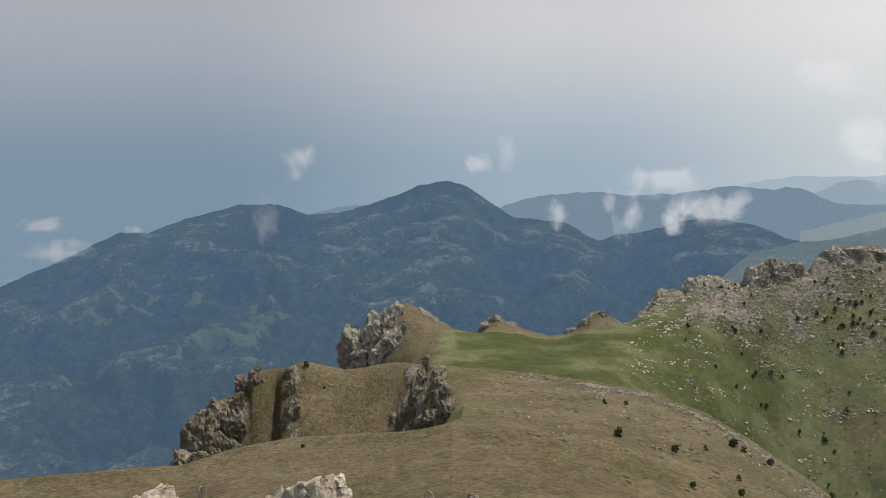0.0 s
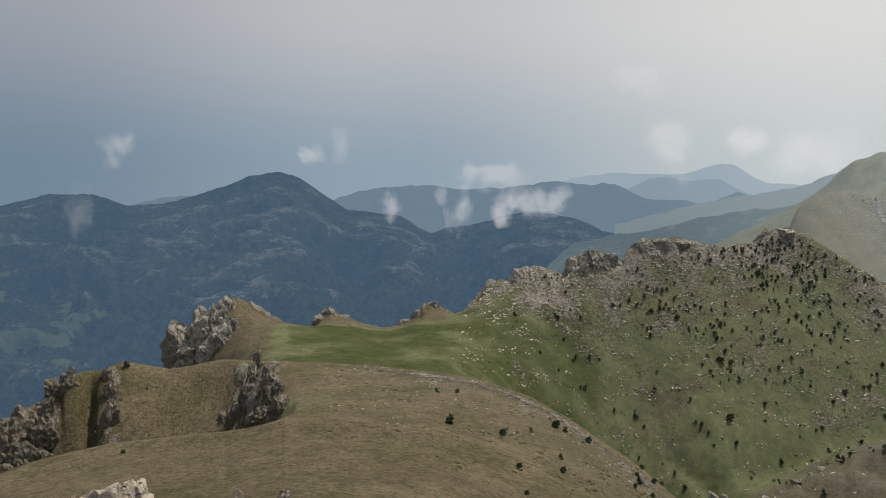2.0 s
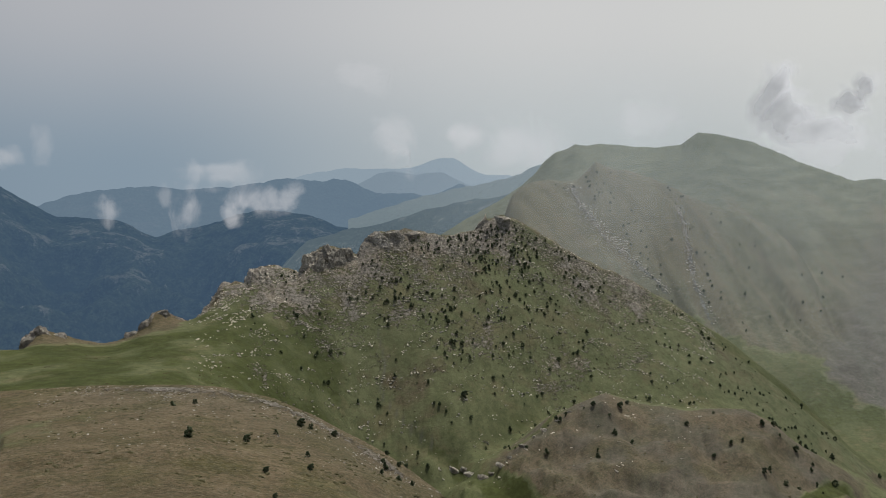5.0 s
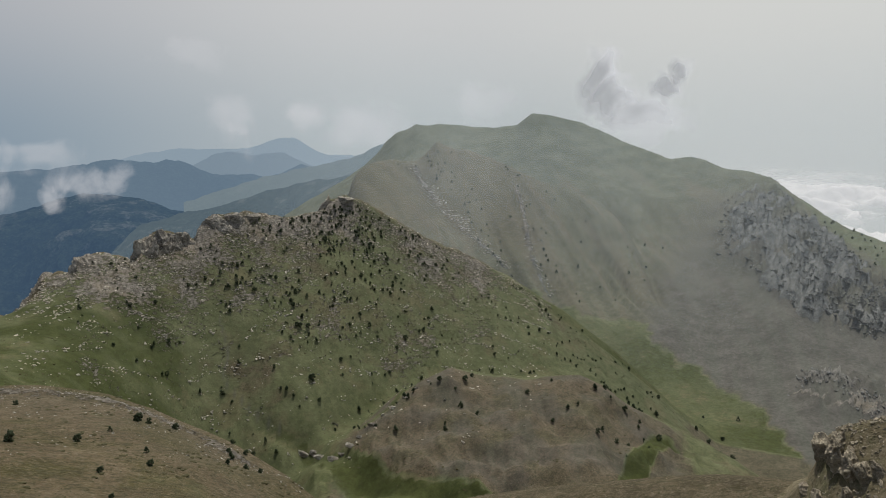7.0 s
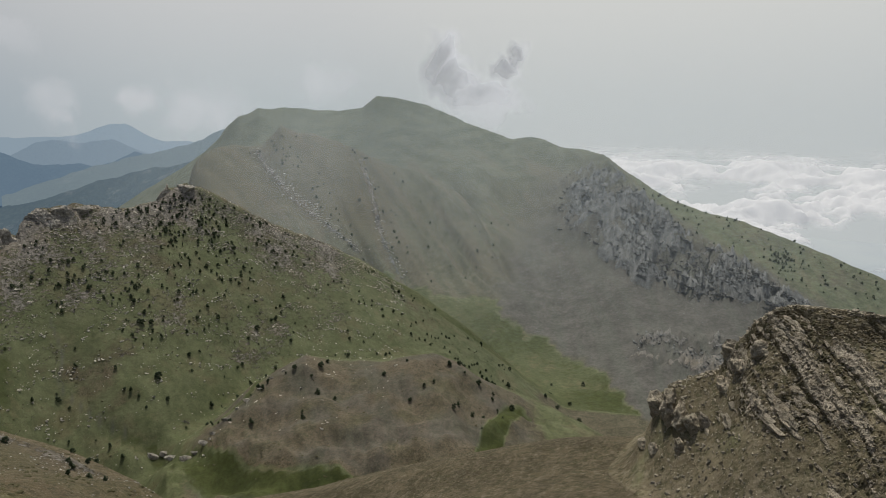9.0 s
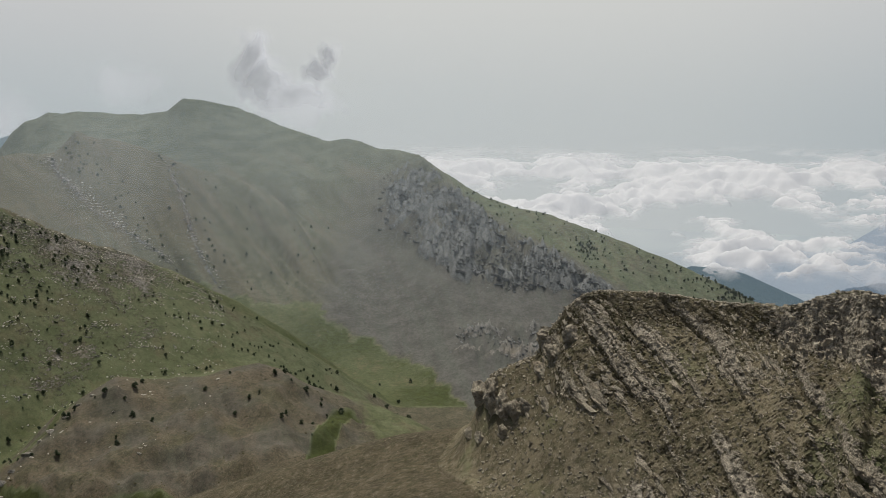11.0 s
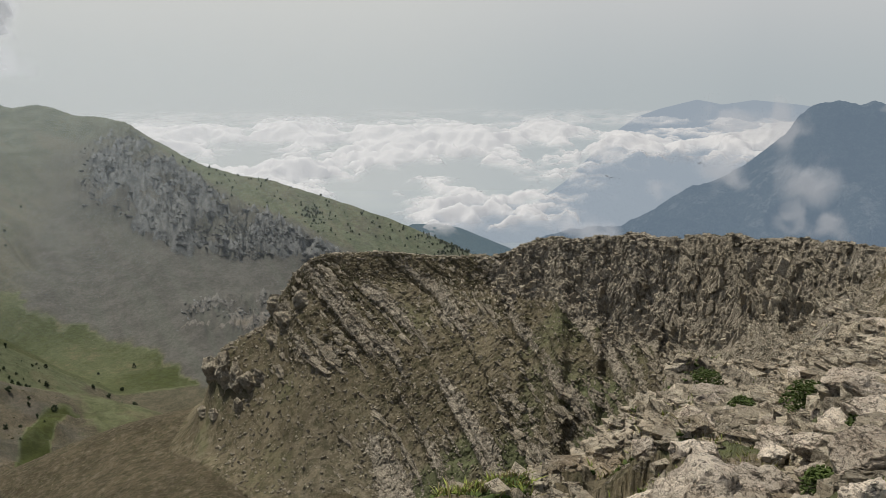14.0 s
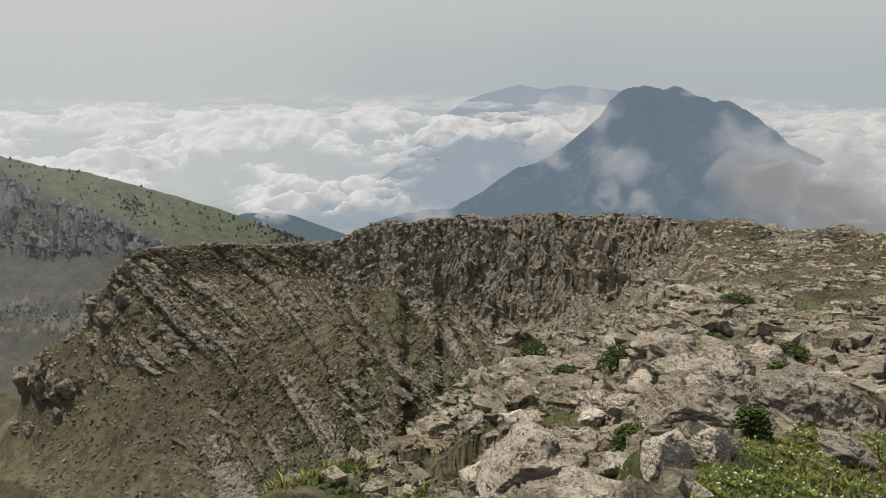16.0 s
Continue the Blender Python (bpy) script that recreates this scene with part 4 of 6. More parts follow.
    Z = Z + 0.55 * push + 0.05
    Z = Z - 1.5 * step(0.35, 0.02, own) * step(80, 76, B)
    margin = np.maximum(VERGE.height(B, Rr), STRATA.height(B, Rr)) - base
    Z = Z - 0.5 * step(0.12, -0.1, margin) * (1 - own * step(20, 30, Rr)) - 0.8 * np.maximum(step(3.0, 1.9, Rr), step(142, 146, B))
    n1 = fbm(x / 9, y / 9, Z / 9, 4)
    rock = np.where(face > 0.5, 0.17 + 0.55 * np.clip(rib, -0.4, 1) + 0.12 * step(-0.2, 0.5, thick) + 0.2 * np.clip(blocks, -0.5, 0.6) + 0.45 * head, 0.12) * (1 - 0.8 * calm)
    rock = np.maximum(rock, top * (0.10 + 0.52 * step(9, 14, Rr) + 0.25 * patchy * step(0.02, 0.10, f2 - f1)))
    rock = rock * step(0.02, 0.5, np.maximum(own, top) + 0.1)
    green = 0.10 + 0.30 * face * step(-0.4, 0.5, n1) + 0.75 * step(-0.1, 0.3, n1) * step(83, 92, B) * step(118, 108, B) * step(9, 18, drop_below) + top * (0.45 + 0.35 * step(14, 9, Rr)) * step(-0.15, 0.3, fbm(x / 2.5, y / 2.5, 11.0, 3))
    green = np.maximum(green, 0.95 * step(88, 93, B) * step(111, 105, B) * step(6.5, 9, Rr) * step(36, 22, Rr) * step(-0.35, 0.15, fbm(x / 3, y / 3, 21.0, 3)))
    pale = 0.25 * face * low
    EDGE["r"], EDGE["z"], EDGE["p"] = Rr, Z, np.stack([x, y, Z], -1)
    broken = np.maximum(face * (1 - 0.7 * calm), top)
    jolt = np.random.RandomState(5).normal(0, 0.035, (2,) + x.shape) * broken * np.clip(Rr / 40, 0.15, 1)
    x, Z = x + jolt[0], Z + jolt[1]
    ob = sheet("limestone_edge", np.stack([x, y, Z], -1), LIMESTONE, keep=(own > 0.02) | (top > 0.02) | (VERGE.height(B, Rr) > base - 0.1), green=green, rock=rock, pale=pale, haze_tint=0 * rock, streak=0 * rock, tan=0 * rock)
    ob.data.polygons.foreach_set("use_smooth", np.zeros(len(ob.data.polygons), bool))
    tagged(ob, "layered grey limestone escarpment with brown scree below", "escarpment", kind="structure")


build_edge()


# ---------------------------------------------------------------- far mountains
FOREST_RANGE = Landform(
    [(-60, -14, 3000), (-36, -11, 3000), (-27.2, -7.6, 3000), (-22.8, -5.6, 3050), (-21.1, -5.8, 3000), (-18.5, -4.8, 3050), (-14.6, -3.9, 3100), (-12.2, -3.9, 3100), (-10.0, -4.7, 3100),
     (-7.7, -4.6, 3100), (-5.6, -4.0, 3150), (-3.5, -3.3, 3200), (-1.8, -2.6, 3250), (0.3, -2.2, 3300), (1.7, -2.6, 3300), (3.6, -3.9, 3250),
     (5.3, -5.0, 3200), (7.0, -5.03, 3150), (9.0, -5.35, 3100), (9.9, -5.7, 3080), (10.7, -6.3, 3060), (11.5, -6.55, 3050), (12.7, -6.15, 3040), (14.3, -5.9, 3020), (15.9, -5.45, 3000), (17.0, -5.05, 3000), (18.65, -4.78, 3000), (20.3, -4.85, 2960), (22.3, -5.2, 2900), (23.2, -5.5, 2880),
     (24.3, -6.0, 2850), (26.5, -6.3, 2800), (30, -7.5, 2700), (35, -9.5, 2600), (42, -11, 2500)],
    [(-60, -21, 1300), (0, -19, 1300), (20, -17, 1300), (42, -10, 1500)], 0.4, 12)
HILL_SPUR = Landform(  # wooded spurs that run down from the great hill
    [(20, -9, 2250), (22, -7.0, 2250), (25.3, -6.1, 2250), (27.8, -5.7, 2200), (28.7, -5.45, 2180), (30.8, -4.75, 2150), (32.9, -4.2, 2100), (34.9, -3.9, 2050), (36.2, -3.65, 2000), (38, -3.2, 1980), (42, -3, 1950)],
    [(20, -14, 1500), (42, -12, 1300)], 0.4, 8)
BACK_SPUR = Landform(
    [(25, -5.5, 2700), (28, -4.5, 2700), (30.5, -3.75, 2700), (32, -3.4, 2650), (33.6, -2.95, 2600), (35.7, -2.6, 2550), (36.7, -2.26, 2500), (37.75, -1.95, 2450), (39, -1.3, 2400), (40, -1.1, 2400), (43, -1, 2400)],
    [(25, -9, 2300), (43, -9, 2000)], 0.4, 8)
BLUE_RANGE = Landform(
    [(-20, -8, 4000), (-14, -5.6, 4000), (-9.8, -4.8, 4000), (-8.1, -4.2, 4000), (-6.0, -4.0, 4000), (-3, -4.3, 4000), (2, -4.9, 4000), (4.0, -4.3, 4000), (6.1, -3.55, 4000), (7.8, -3.25, 4000),
     (11.0, -3.0, 4000), (13.0, -3.2, 4000), (15.4, -3.15, 4000), (17.0, -3.05, 4000), (19.5, -2.6, 4000), (20.7, -2.4, 4000), (21.9, -2.57, 4000), (23.1, -2.66, 4000), (24.0, -2.42, 4000), (24.9, -2.6, 4000), (25.7, -2.95, 4000), (26.9, -3.5, 4000), (29.0, -3.5, 4000),
     (29.9, -3.45, 4000), (30.7, -3.75, 4000), (32.0, -3.3, 4000), (33.2, -2.8, 4000), (34.1, -3.0, 4000), (36.9, -3.3, 4000), (42, -3.5, 4000)],
    [(-20, -12, 2900), (42, -12, 2900)], 0.4, 12)
MIDDLE_RANGE = Landform(
    [(18, -5.5, 4300), (23, -4.2, 4300), (25.3, -3.1, 4300), (26.1, -2.65, 4300), (27.1, -2.07, 4300), (28.2, -1.87, 4300), (29.4, -2.02, 4300), (29.9, -2.2, 4300), (30.7, -1.96, 4300), (32.0, -1.9, 4300), (32.8, -2.35, 4300), (34.0, -2.85, 4300), (37, -3.5, 4300), (42, -4, 4300)],
    [(18, -9, 3500), (42, -9, 3500)], 0.4, 12)
PALE_RANGE = Landform(
    [(10, -4.5, 4650), (16, -3.3, 4650), (19, -2.9, 4650), (21.1, -2.45, 4650), (22.4, -2.07, 4650), (24.85, -1.71, 4650), (27, -1.72, 4650), (29.4, -1.68, 4650), (30.7, -1.25, 4650), (31.5, -0.9, 4650), (32.8, -0.84, 4650), (33.6, -1.4, 4650), (34.9, -2.0, 4650),
     (38, -2.2, 4650), (42, -2.5, 4650)],
    [(10, -9, 3900), (42, -9, 3900)], 0.4, 12)
TWIN_PEAKS = Landform(
    [(93, -13.5, 2300), (95.1, -12.4, 2300), (97.3, -11.4, 2330), (99.6, -10.75, 2360), (102.0, -10.85, 2400), (104.1, -9.5, 2430), (105.35, -8.65, 2450), (107.0, -7.6, 2480), (108.2, -7.35, 2500), (110.2, -6.05, 2550), (112.6, -4.0, 2590), (113.3, -2.8, 2600), (114.1, -2.0, 2600), (114.8, -1.7, 2600),
     (115.6, -1.57, 2600), (116.8, -1.87, 2600), (117.3, -1.85, 2600), (117.7, -1.72, 2600), (119.0, -2.15, 2600), (120.2, -2.7, 2600), (121.3, -2.57, 2600), (122.8, -3.4, 2600), (124.4, -4.5, 2600), (125.5, -5.6, 2600), (127.0, -6.05, 2600), (127.9, -6.35, 2600), (133, -8.5, 2600), (145, -13, 2600)],
    [(93, -18, 1700), (145, -18, 1700)], 0.7, 6)
FAR_PEAKS = Landform(
    [(88, -13, 3900), (94, -10.5, 3900), (98, -7.5, 3900), (101, -4.2, 3900), (102.8, -2.9, 3900), (104.4, -2.3, 3900), (106.8, -1.67, 3900), (108.5, -2.0, 3900), (110.5, -1.68, 3900), (113.3, -1.95, 3900), (118, -2.6, 3900), (122.9, -3.75, 3900), (125.4, -4.25, 3900), (126.5, -4.95, 3900), (128.2, -5.0, 3900), (129.2, -4.6, 3900), (130.2, -4.95, 3900), (140, -6, 3900)],
    [(88, -16, 3200), (98, -12, 3200), (140, -10, 3200)], 0.5, 10)
LOW_HILL = Landform(
    [(82, -13, 1650), (86.5, -10.8, 1680), (88.5, -10.8, 1690), (90.1, -11.1, 1700), (93.9, -12.6, 1700), (97, -14.5, 1700)],
    [(82, -17, 1300), (97, -19, 1300)], 0.5, 8)


def far_mountain(name, form, b0, b1, r0, r1, material, label, rough, size, base, cols=0.28, rows=170, jag=0.0):
    b = np.arange(b0, b1, cols)
    r = np.linspace(r0, r1, rows)
    B, Rr = np.meshgrid(b, r)
    Z = np.maximum(form.height(B, Rr), base)
    x, y = plan(B, Rr)
    d = form.at(B)[0]
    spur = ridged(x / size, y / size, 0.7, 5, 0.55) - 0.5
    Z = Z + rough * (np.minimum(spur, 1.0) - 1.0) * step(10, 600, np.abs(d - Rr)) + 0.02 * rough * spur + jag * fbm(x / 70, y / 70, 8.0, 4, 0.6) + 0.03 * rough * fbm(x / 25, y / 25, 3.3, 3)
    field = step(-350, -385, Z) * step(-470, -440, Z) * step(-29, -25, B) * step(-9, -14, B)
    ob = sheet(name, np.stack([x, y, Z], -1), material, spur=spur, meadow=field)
    return tagged(ob, label, "mountain", kind="structure")


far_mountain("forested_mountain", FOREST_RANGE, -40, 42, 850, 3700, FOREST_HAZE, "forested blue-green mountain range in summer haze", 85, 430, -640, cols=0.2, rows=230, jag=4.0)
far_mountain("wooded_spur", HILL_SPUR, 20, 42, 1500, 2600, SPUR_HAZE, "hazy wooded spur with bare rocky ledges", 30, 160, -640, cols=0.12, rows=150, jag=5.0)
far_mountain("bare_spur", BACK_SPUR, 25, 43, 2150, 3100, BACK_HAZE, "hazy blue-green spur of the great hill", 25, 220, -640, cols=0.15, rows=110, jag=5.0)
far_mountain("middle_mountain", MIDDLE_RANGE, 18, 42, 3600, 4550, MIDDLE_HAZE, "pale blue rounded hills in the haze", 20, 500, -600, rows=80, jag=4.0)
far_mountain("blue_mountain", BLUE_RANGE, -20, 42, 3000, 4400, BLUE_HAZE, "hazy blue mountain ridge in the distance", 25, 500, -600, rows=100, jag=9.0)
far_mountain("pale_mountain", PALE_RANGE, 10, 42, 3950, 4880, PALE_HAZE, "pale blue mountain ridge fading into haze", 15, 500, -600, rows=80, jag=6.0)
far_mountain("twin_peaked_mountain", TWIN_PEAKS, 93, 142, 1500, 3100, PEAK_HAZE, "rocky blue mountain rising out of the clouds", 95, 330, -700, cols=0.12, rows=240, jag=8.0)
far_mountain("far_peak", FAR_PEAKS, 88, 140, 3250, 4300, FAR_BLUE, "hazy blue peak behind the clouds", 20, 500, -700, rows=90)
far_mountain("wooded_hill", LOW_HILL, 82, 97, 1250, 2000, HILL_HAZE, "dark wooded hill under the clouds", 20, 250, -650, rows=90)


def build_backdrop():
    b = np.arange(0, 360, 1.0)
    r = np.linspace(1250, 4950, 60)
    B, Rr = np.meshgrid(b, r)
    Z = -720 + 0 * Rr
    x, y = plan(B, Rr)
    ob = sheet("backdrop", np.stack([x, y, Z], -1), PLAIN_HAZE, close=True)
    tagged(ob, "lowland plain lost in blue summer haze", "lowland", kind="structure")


build_backdrop()
# ---------------------------------------------------------------- clouds
def cloud_sea():
    """The sea of cloud below the summit: a billowing upper surface with holes."""
    b = np.arange(56, 146, 0.24)
    r = 1350 * (4900 / 1350) ** np.linspace(0, 1, 230)
    B, Rr = np.meshgrid(b, r)
    x, y = plan(B, Rr)
    big = fbm(x / 700, y / 500, 3.0, 3)
    puff = 1 - np.abs(fbm(x / 260, y / 200, 6.0, 5, 0.55))
    level = -370 + 205 * step(1350, 4900, Rr)
    Z = level + (60 * big + 75 * (puff - 0.5) + 9 * (1 - np.abs(fbm(x / 75, y / 60, 9.0, 2)))) * (1 - 0.85 * step(2600, 4600, Rr))
    gap = 0.40 * step(74, 82, B) * step(2900, 1900, Rr)
    body = step(-0.62, 0.22, big + 1.1 * (puff - 0.62) - gap) * (0.15 + 0.85 * step(4700, 2900, Rr)) * step(4800, 4100, Rr)
    body = body * np.maximum(step(1420, 1800, Rr + 200 * big), step(97, 101, B))
    hole = step(94, 105, B + 5 * big) * step(125, 118, B + 3 * big) * step(3000, 2500, Rr)
    body = body * (1 - 0.96 * hole) * step(56, 60, B)
    ob = sheet("cloud_sea", np.stack([x, y, Z], -1), CLOUD, keep=body > 0.06, body=body, core=0 * body, dense=0.97 + 0 * body)
    tagged(ob, "sea of bright white cloud filling the valleys", "cloud", kind="stuff")


cloud_sea()


def distance_haze():
    """A thin translucent sheet added before the great hill for the haze of distance."""
    b = np.arange(27, 104, 1.0)
    r = np.interp(b, [27, 47, 54, 60, 104], [690, 690, 600, 585, 585])
    angle = np.linspace(-21.5, 7, 60)
    B, A = np.meshgrid(b, angle)
    Rr = np.broadcast_to(r, B.shape)
    x, y = plan(B, Rr)
    Z = EYE + Rr * drop(A)
    # denser higher up, where the hill behind lies farther off
    body = np.interp(A, [-21.5, -19, -12, -5, 0, 2.0, 7], [0, 0.02, 0.08, 0.16, 0.21, 0.17, 0]) * step(27, 37, B) * step(104, 88, B) * np.interp(B, [36, 46, 62, 75, 88], [1.0, 1.05, 1.0, 0.75, 0.6])
    ob = sheet("mist", np.stack([x, y, Z], -1), HAZE_SHEET, keep=body > 0.001, body=body)
    tagged(ob, "translucent sheet added for haze before the great hill", "mist", kind="stuff")


distance_haze()


def wisp(b, e, d, wide, tall, thick, seed):
    """A scrap of cloud: a bulging sheet of vapour, ragged and thin towards its edges."""
    cx, cy = plan(b, d)
    root = new("cloud")
    root.location = (cx, cy, EYE + d * drop(e))
    across = Vector((math.cos(radians(b)), -math.sin(radians(b)), 0))
    away = Vector((math.sin(radians(b)), math.cos(radians(b)), 0))
    u, v = np.meshgrid(np.linspace(-1.5, 1.5, 48), np.linspace(-1.5, 1.5, 44))
    lump = fbm(u * 1.1 + seed, v * 1.1, seed * 1.7, 2)
    depth = -(0.25 * (1 - u * u - v * v) + 0.25 * lump) * min(wide, tall)
    grid = np.stack([across.x * wide * u + away.x * depth, across.y * wide * u + away.y * depth, tall * v + 0 * u], -1)
    solid = float(step(0.85, 0.98, thick))
    body = np.clip(1.0 - 0.80 * np.hypot(u, v) + 0.40 * lump + 0.25 * solid, 0, 1) * step(1.5, 1.0, np.abs(u)) * step(1.5, 1.0, np.abs(v))
    # dims the emission in the middle of thick clouds, as their own shade
    core = np.clip(1.25 - np.hypot(u + 0.25, v + 0.1) + 0.4 * lump, 0, 1) * solid
    ob = sheet("vapour", grid, CUMULUS if solid else WISP, keep=body > 0.004, body=body, core=core, dense=(0.92 if thick > 0.9 else 0.62 * thick) + 0 * body)
    ob.parent = root
    return tagged(root, "small ragged white cloud drifting among the mountains", "cloud", "scraps of cloud")


NORTH_CLOUDS = [  # bearing, elevation angle, distance, half width, half height, thickness
    (-10.5, -0.47, 2800, 73, 92, 0.80), (2.5, -0.98, 2800, 58, 49, 0.75), (4.7, -0.15, 2800, 40, 73, 0.35), (8.6, -4.60, 2800, 64, 69, 0.70),
    (13.6, -4.81, 2800, 77, 115, 0.80), (16.4, -2.34, 2800, 200, 69, 0.60), (16.9, -5.34, 2800, 64, 84, 0.80), (18.9, -3.69, 2800, 184, 92, 0.75),
    (25.6, 4.65, 2800, 146, 84, 0.45), (28.4, 0.16, 2800, 130, 130, 0.60), (-13.0, -4.82, 2800, 61, 107, 0.30), (-27.2, -4.96, 2800, 115, 43, 0.85),
    (-27.0, -6.59, 2800, 146, 52, 0.80), (-22.0, -5.48, 2800, 46, 18, 0.70), (-0.2, -10.41, 2800, 92, 38, 0.25), (12.1, -3.81, 2800, 53, 61, 0.40),
]
HILL_CLOUDS = [  # bearing, elevation angle, distance, half width, half height, thickness
    (33.5, 0.79, 2900, 87, 67, 0.80), (28.7, 0.33, 2900, 103, 119, 0.50), (38.2, 0.23, 2900, 223, 151, 0.60), (46.0, 2.10, 2900, 175, 111, 0.50),
    (40.1, -0.98, 2900, 63, 95, 0.50), (54.8, 3.4, 2600, 78, 120, 1.1), (55.6, 2.2, 2580, 85, 90, 1.1), (59.5, 3.1, 2600, 60, 65, 1.0), (60.3, 4.1, 2590, 46, 60, 1.0), (57.4, 1.5, 2620, 150, 90, 0.95), (58.0, 0.36, 2600, 214, 100, 0.80),
    (46.6, 2.32, 2600, 135, 85, 0.50), (33.5, 0.82, 2600, 100, 71, 0.75), (28.9, -0.36, 2600, 51, 28, 0.70), (36.6, 0.07, 2600, 135, 114, 0.55),
    (39.8, 0.09, 2600, 85, 128, 0.50),
]
PEAK_CLOUDS = [  # bearing, elevation angle, distance, half width, half height, thickness
    (108.8, -6.31, 2250, 86, 86, 0.80), (110.1, -2.84, 2250, 173, 74, 0.75), (114.4, -6.99, 2250, 99, 86, 0.80), (116.1, -9.75, 2250, 74, 61, 0.70),
    (112.6, -3.61, 2250, 86, 99, 0.70), (125.8, -7.81, 2250, 272, 185, 0.95), (129.4, -9.05, 2250, 247, 136, 0.95), (123.8, -5.63, 2250, 148, 111, 0.80),
    (99.6, -11.11, 2250, 111, 49, 0.80), (120.3, -1.91, 2250, 99, 30, 0.70), (104.5, -7.82, 2250, 74, 49, 0.60), (113.5, -9.46, 2250, 74, 61, 0.60),
]
for k, row in enumerate(NORTH_CLOUDS + HILL_CLOUDS + PEAK_CLOUDS):
    b, e, d, wide, tall, thick = row
    # those before the forest and the peak hang clear of their slopes
    near = {2800: 2200, 2250: 1650}.get(d, d)
    wisp(b, e, near, wide * 0.85 * near / d, tall * 0.85 * near / d, thick + (0.1 if d == 2250 and thick < 0.9 else 0), 3.71 * (k + 1))
# ---------------------------------------------------------------- tools for stones and plants
def mesh_of(name, verts, faces, material, smooth=False):
    me = bpy.data.meshes.new(name)
    verts, faces = np.asarray(verts, np.float32), np.asarray(faces, np.int32)
    k = faces.shape[1]
    me.vertices.add(len(verts))
    me.vertices.foreach_set("co", verts.reshape(-1))
    me.loops.add(faces.size)
    me.loops.foreach_set("vertex_index", faces.reshape(-1))
    me.polygons.add(len(faces))
    me.polygons.foreach_set("loop_start", np.arange(0, faces.size, k, dtype=np.int32))
    me.update(calc_edges=True)
    me.polygons.foreach_set("use_smooth", np.full(len(faces), smooth))
    me.materials.append(material)
    return me


def ico(level):
    bm = bmesh.new()
    bmesh.ops.create_icosphere(bm, subdivisions=level, radius=1.0)
    v = np.array([p.co[:] for p in bm.verts])
    f = np.array([[p.index for p in q.verts] for q in bm.faces])
    bm.free()
    return v, f


LUMP = ico(1)
BLOCK = (np.array([(x, y, z) for x in (-1, 1) for y in (-1, 1) for z in (-1, 1)], float),
         np.array([(0, 1, 3), (0, 3, 2), (4, 6, 7), (4, 7, 5), (0, 4, 5), (0, 5, 1), (2, 3, 7), (2, 7, 6), (0, 2, 6), (0, 6, 4), (1, 5, 7), (1, 7, 3)]))


def turns(rng, count, yaw=None, tilt=0.3):
    """Random rotations: a free or given yaw, and a little tilt."""
    a = rng.uniform(0, 2 * np.pi, count) if yaw is None else np.broadcast_to(yaw, count)
    t, d = rng.normal(0, tilt, count), rng.uniform(0, 2 * np.pi, count)
    ca, sa, ct, st, cd, sd = np.cos(a), np.sin(a), np.cos(t), np.sin(t), np.cos(d), np.sin(d)
    zero, one = np.zeros(count), np.ones(count)
    rz = np.array([[ca, -sa, zero], [sa, ca, zero], [zero, zero, one]]).transpose(2, 0, 1)
    ax = np.array([[ct + cd * cd * (1 - ct), cd * sd * (1 - ct), sd * st], [cd * sd * (1 - ct), ct + sd * sd * (1 - ct), -cd * st],
                   [-sd * st, cd * st, ct]]).transpose(2, 0, 1)
    return ax @ rz


def scatter(name, base, places, sizes, material, label, category, seed, rough=0.3, tilt=0.3, yaw=None, spin=None):
    """Many loose pieces in one mesh: places (n, 3), half sizes (n, 3)."""
    rng = np.random.RandomState(seed)
    v, f = base
    n = len(places)
    if n == 0:
        return None
    shape = v[None] * (1 + rng.uniform(-rough, rough, (n, len(v), 1))) + rng.uniform(-rough, rough, (n, len(v), 3)) * 0.35
    shape = shape * np.asarray(sizes)[:, None, :]
    m = spin if spin is not None else turns(rng, n, yaw, tilt)
    verts = np.einsum("nij,nvj->nvi", m, shape) + np.asarray(places)[:, None, :]
    faces = f[None] + (np.arange(n) * len(v))[:, None, None]
    ob = new(name, mesh_of(name, verts.reshape(-1, 3), faces.reshape(-1, 3), material))
    return tagged(ob, label, category, kind="stuff")


def sown(rng, count, b0, b1, r0, r1, chance):
    """Bearings and distances strewn evenly over the plan, thinned by chance(b, r)."""
    b = rng.uniform(b0, b1, count)
    r = np.sqrt(rng.uniform(r0 * r0, r1 * r1, count))
    keep = rng.uniform(0, 1, count) < chance(b, r)
    return b[keep], r[keep]


def on_ground(b, r, sink=0.0):
    x, y = plan(b, r)
    return np.stack([x, y, ground_at(b, r) - sink], -1)


def meet(b, angle):
    """How far off the ground first shows at a bearing and an angle below the horizon."""
    reach = np.arange(60, 1300, 1.0)
    over = ground_at(np.full_like(reach, b), reach) > EYE + reach * drop(angle)
    return float(reach[np.argmax(over)])


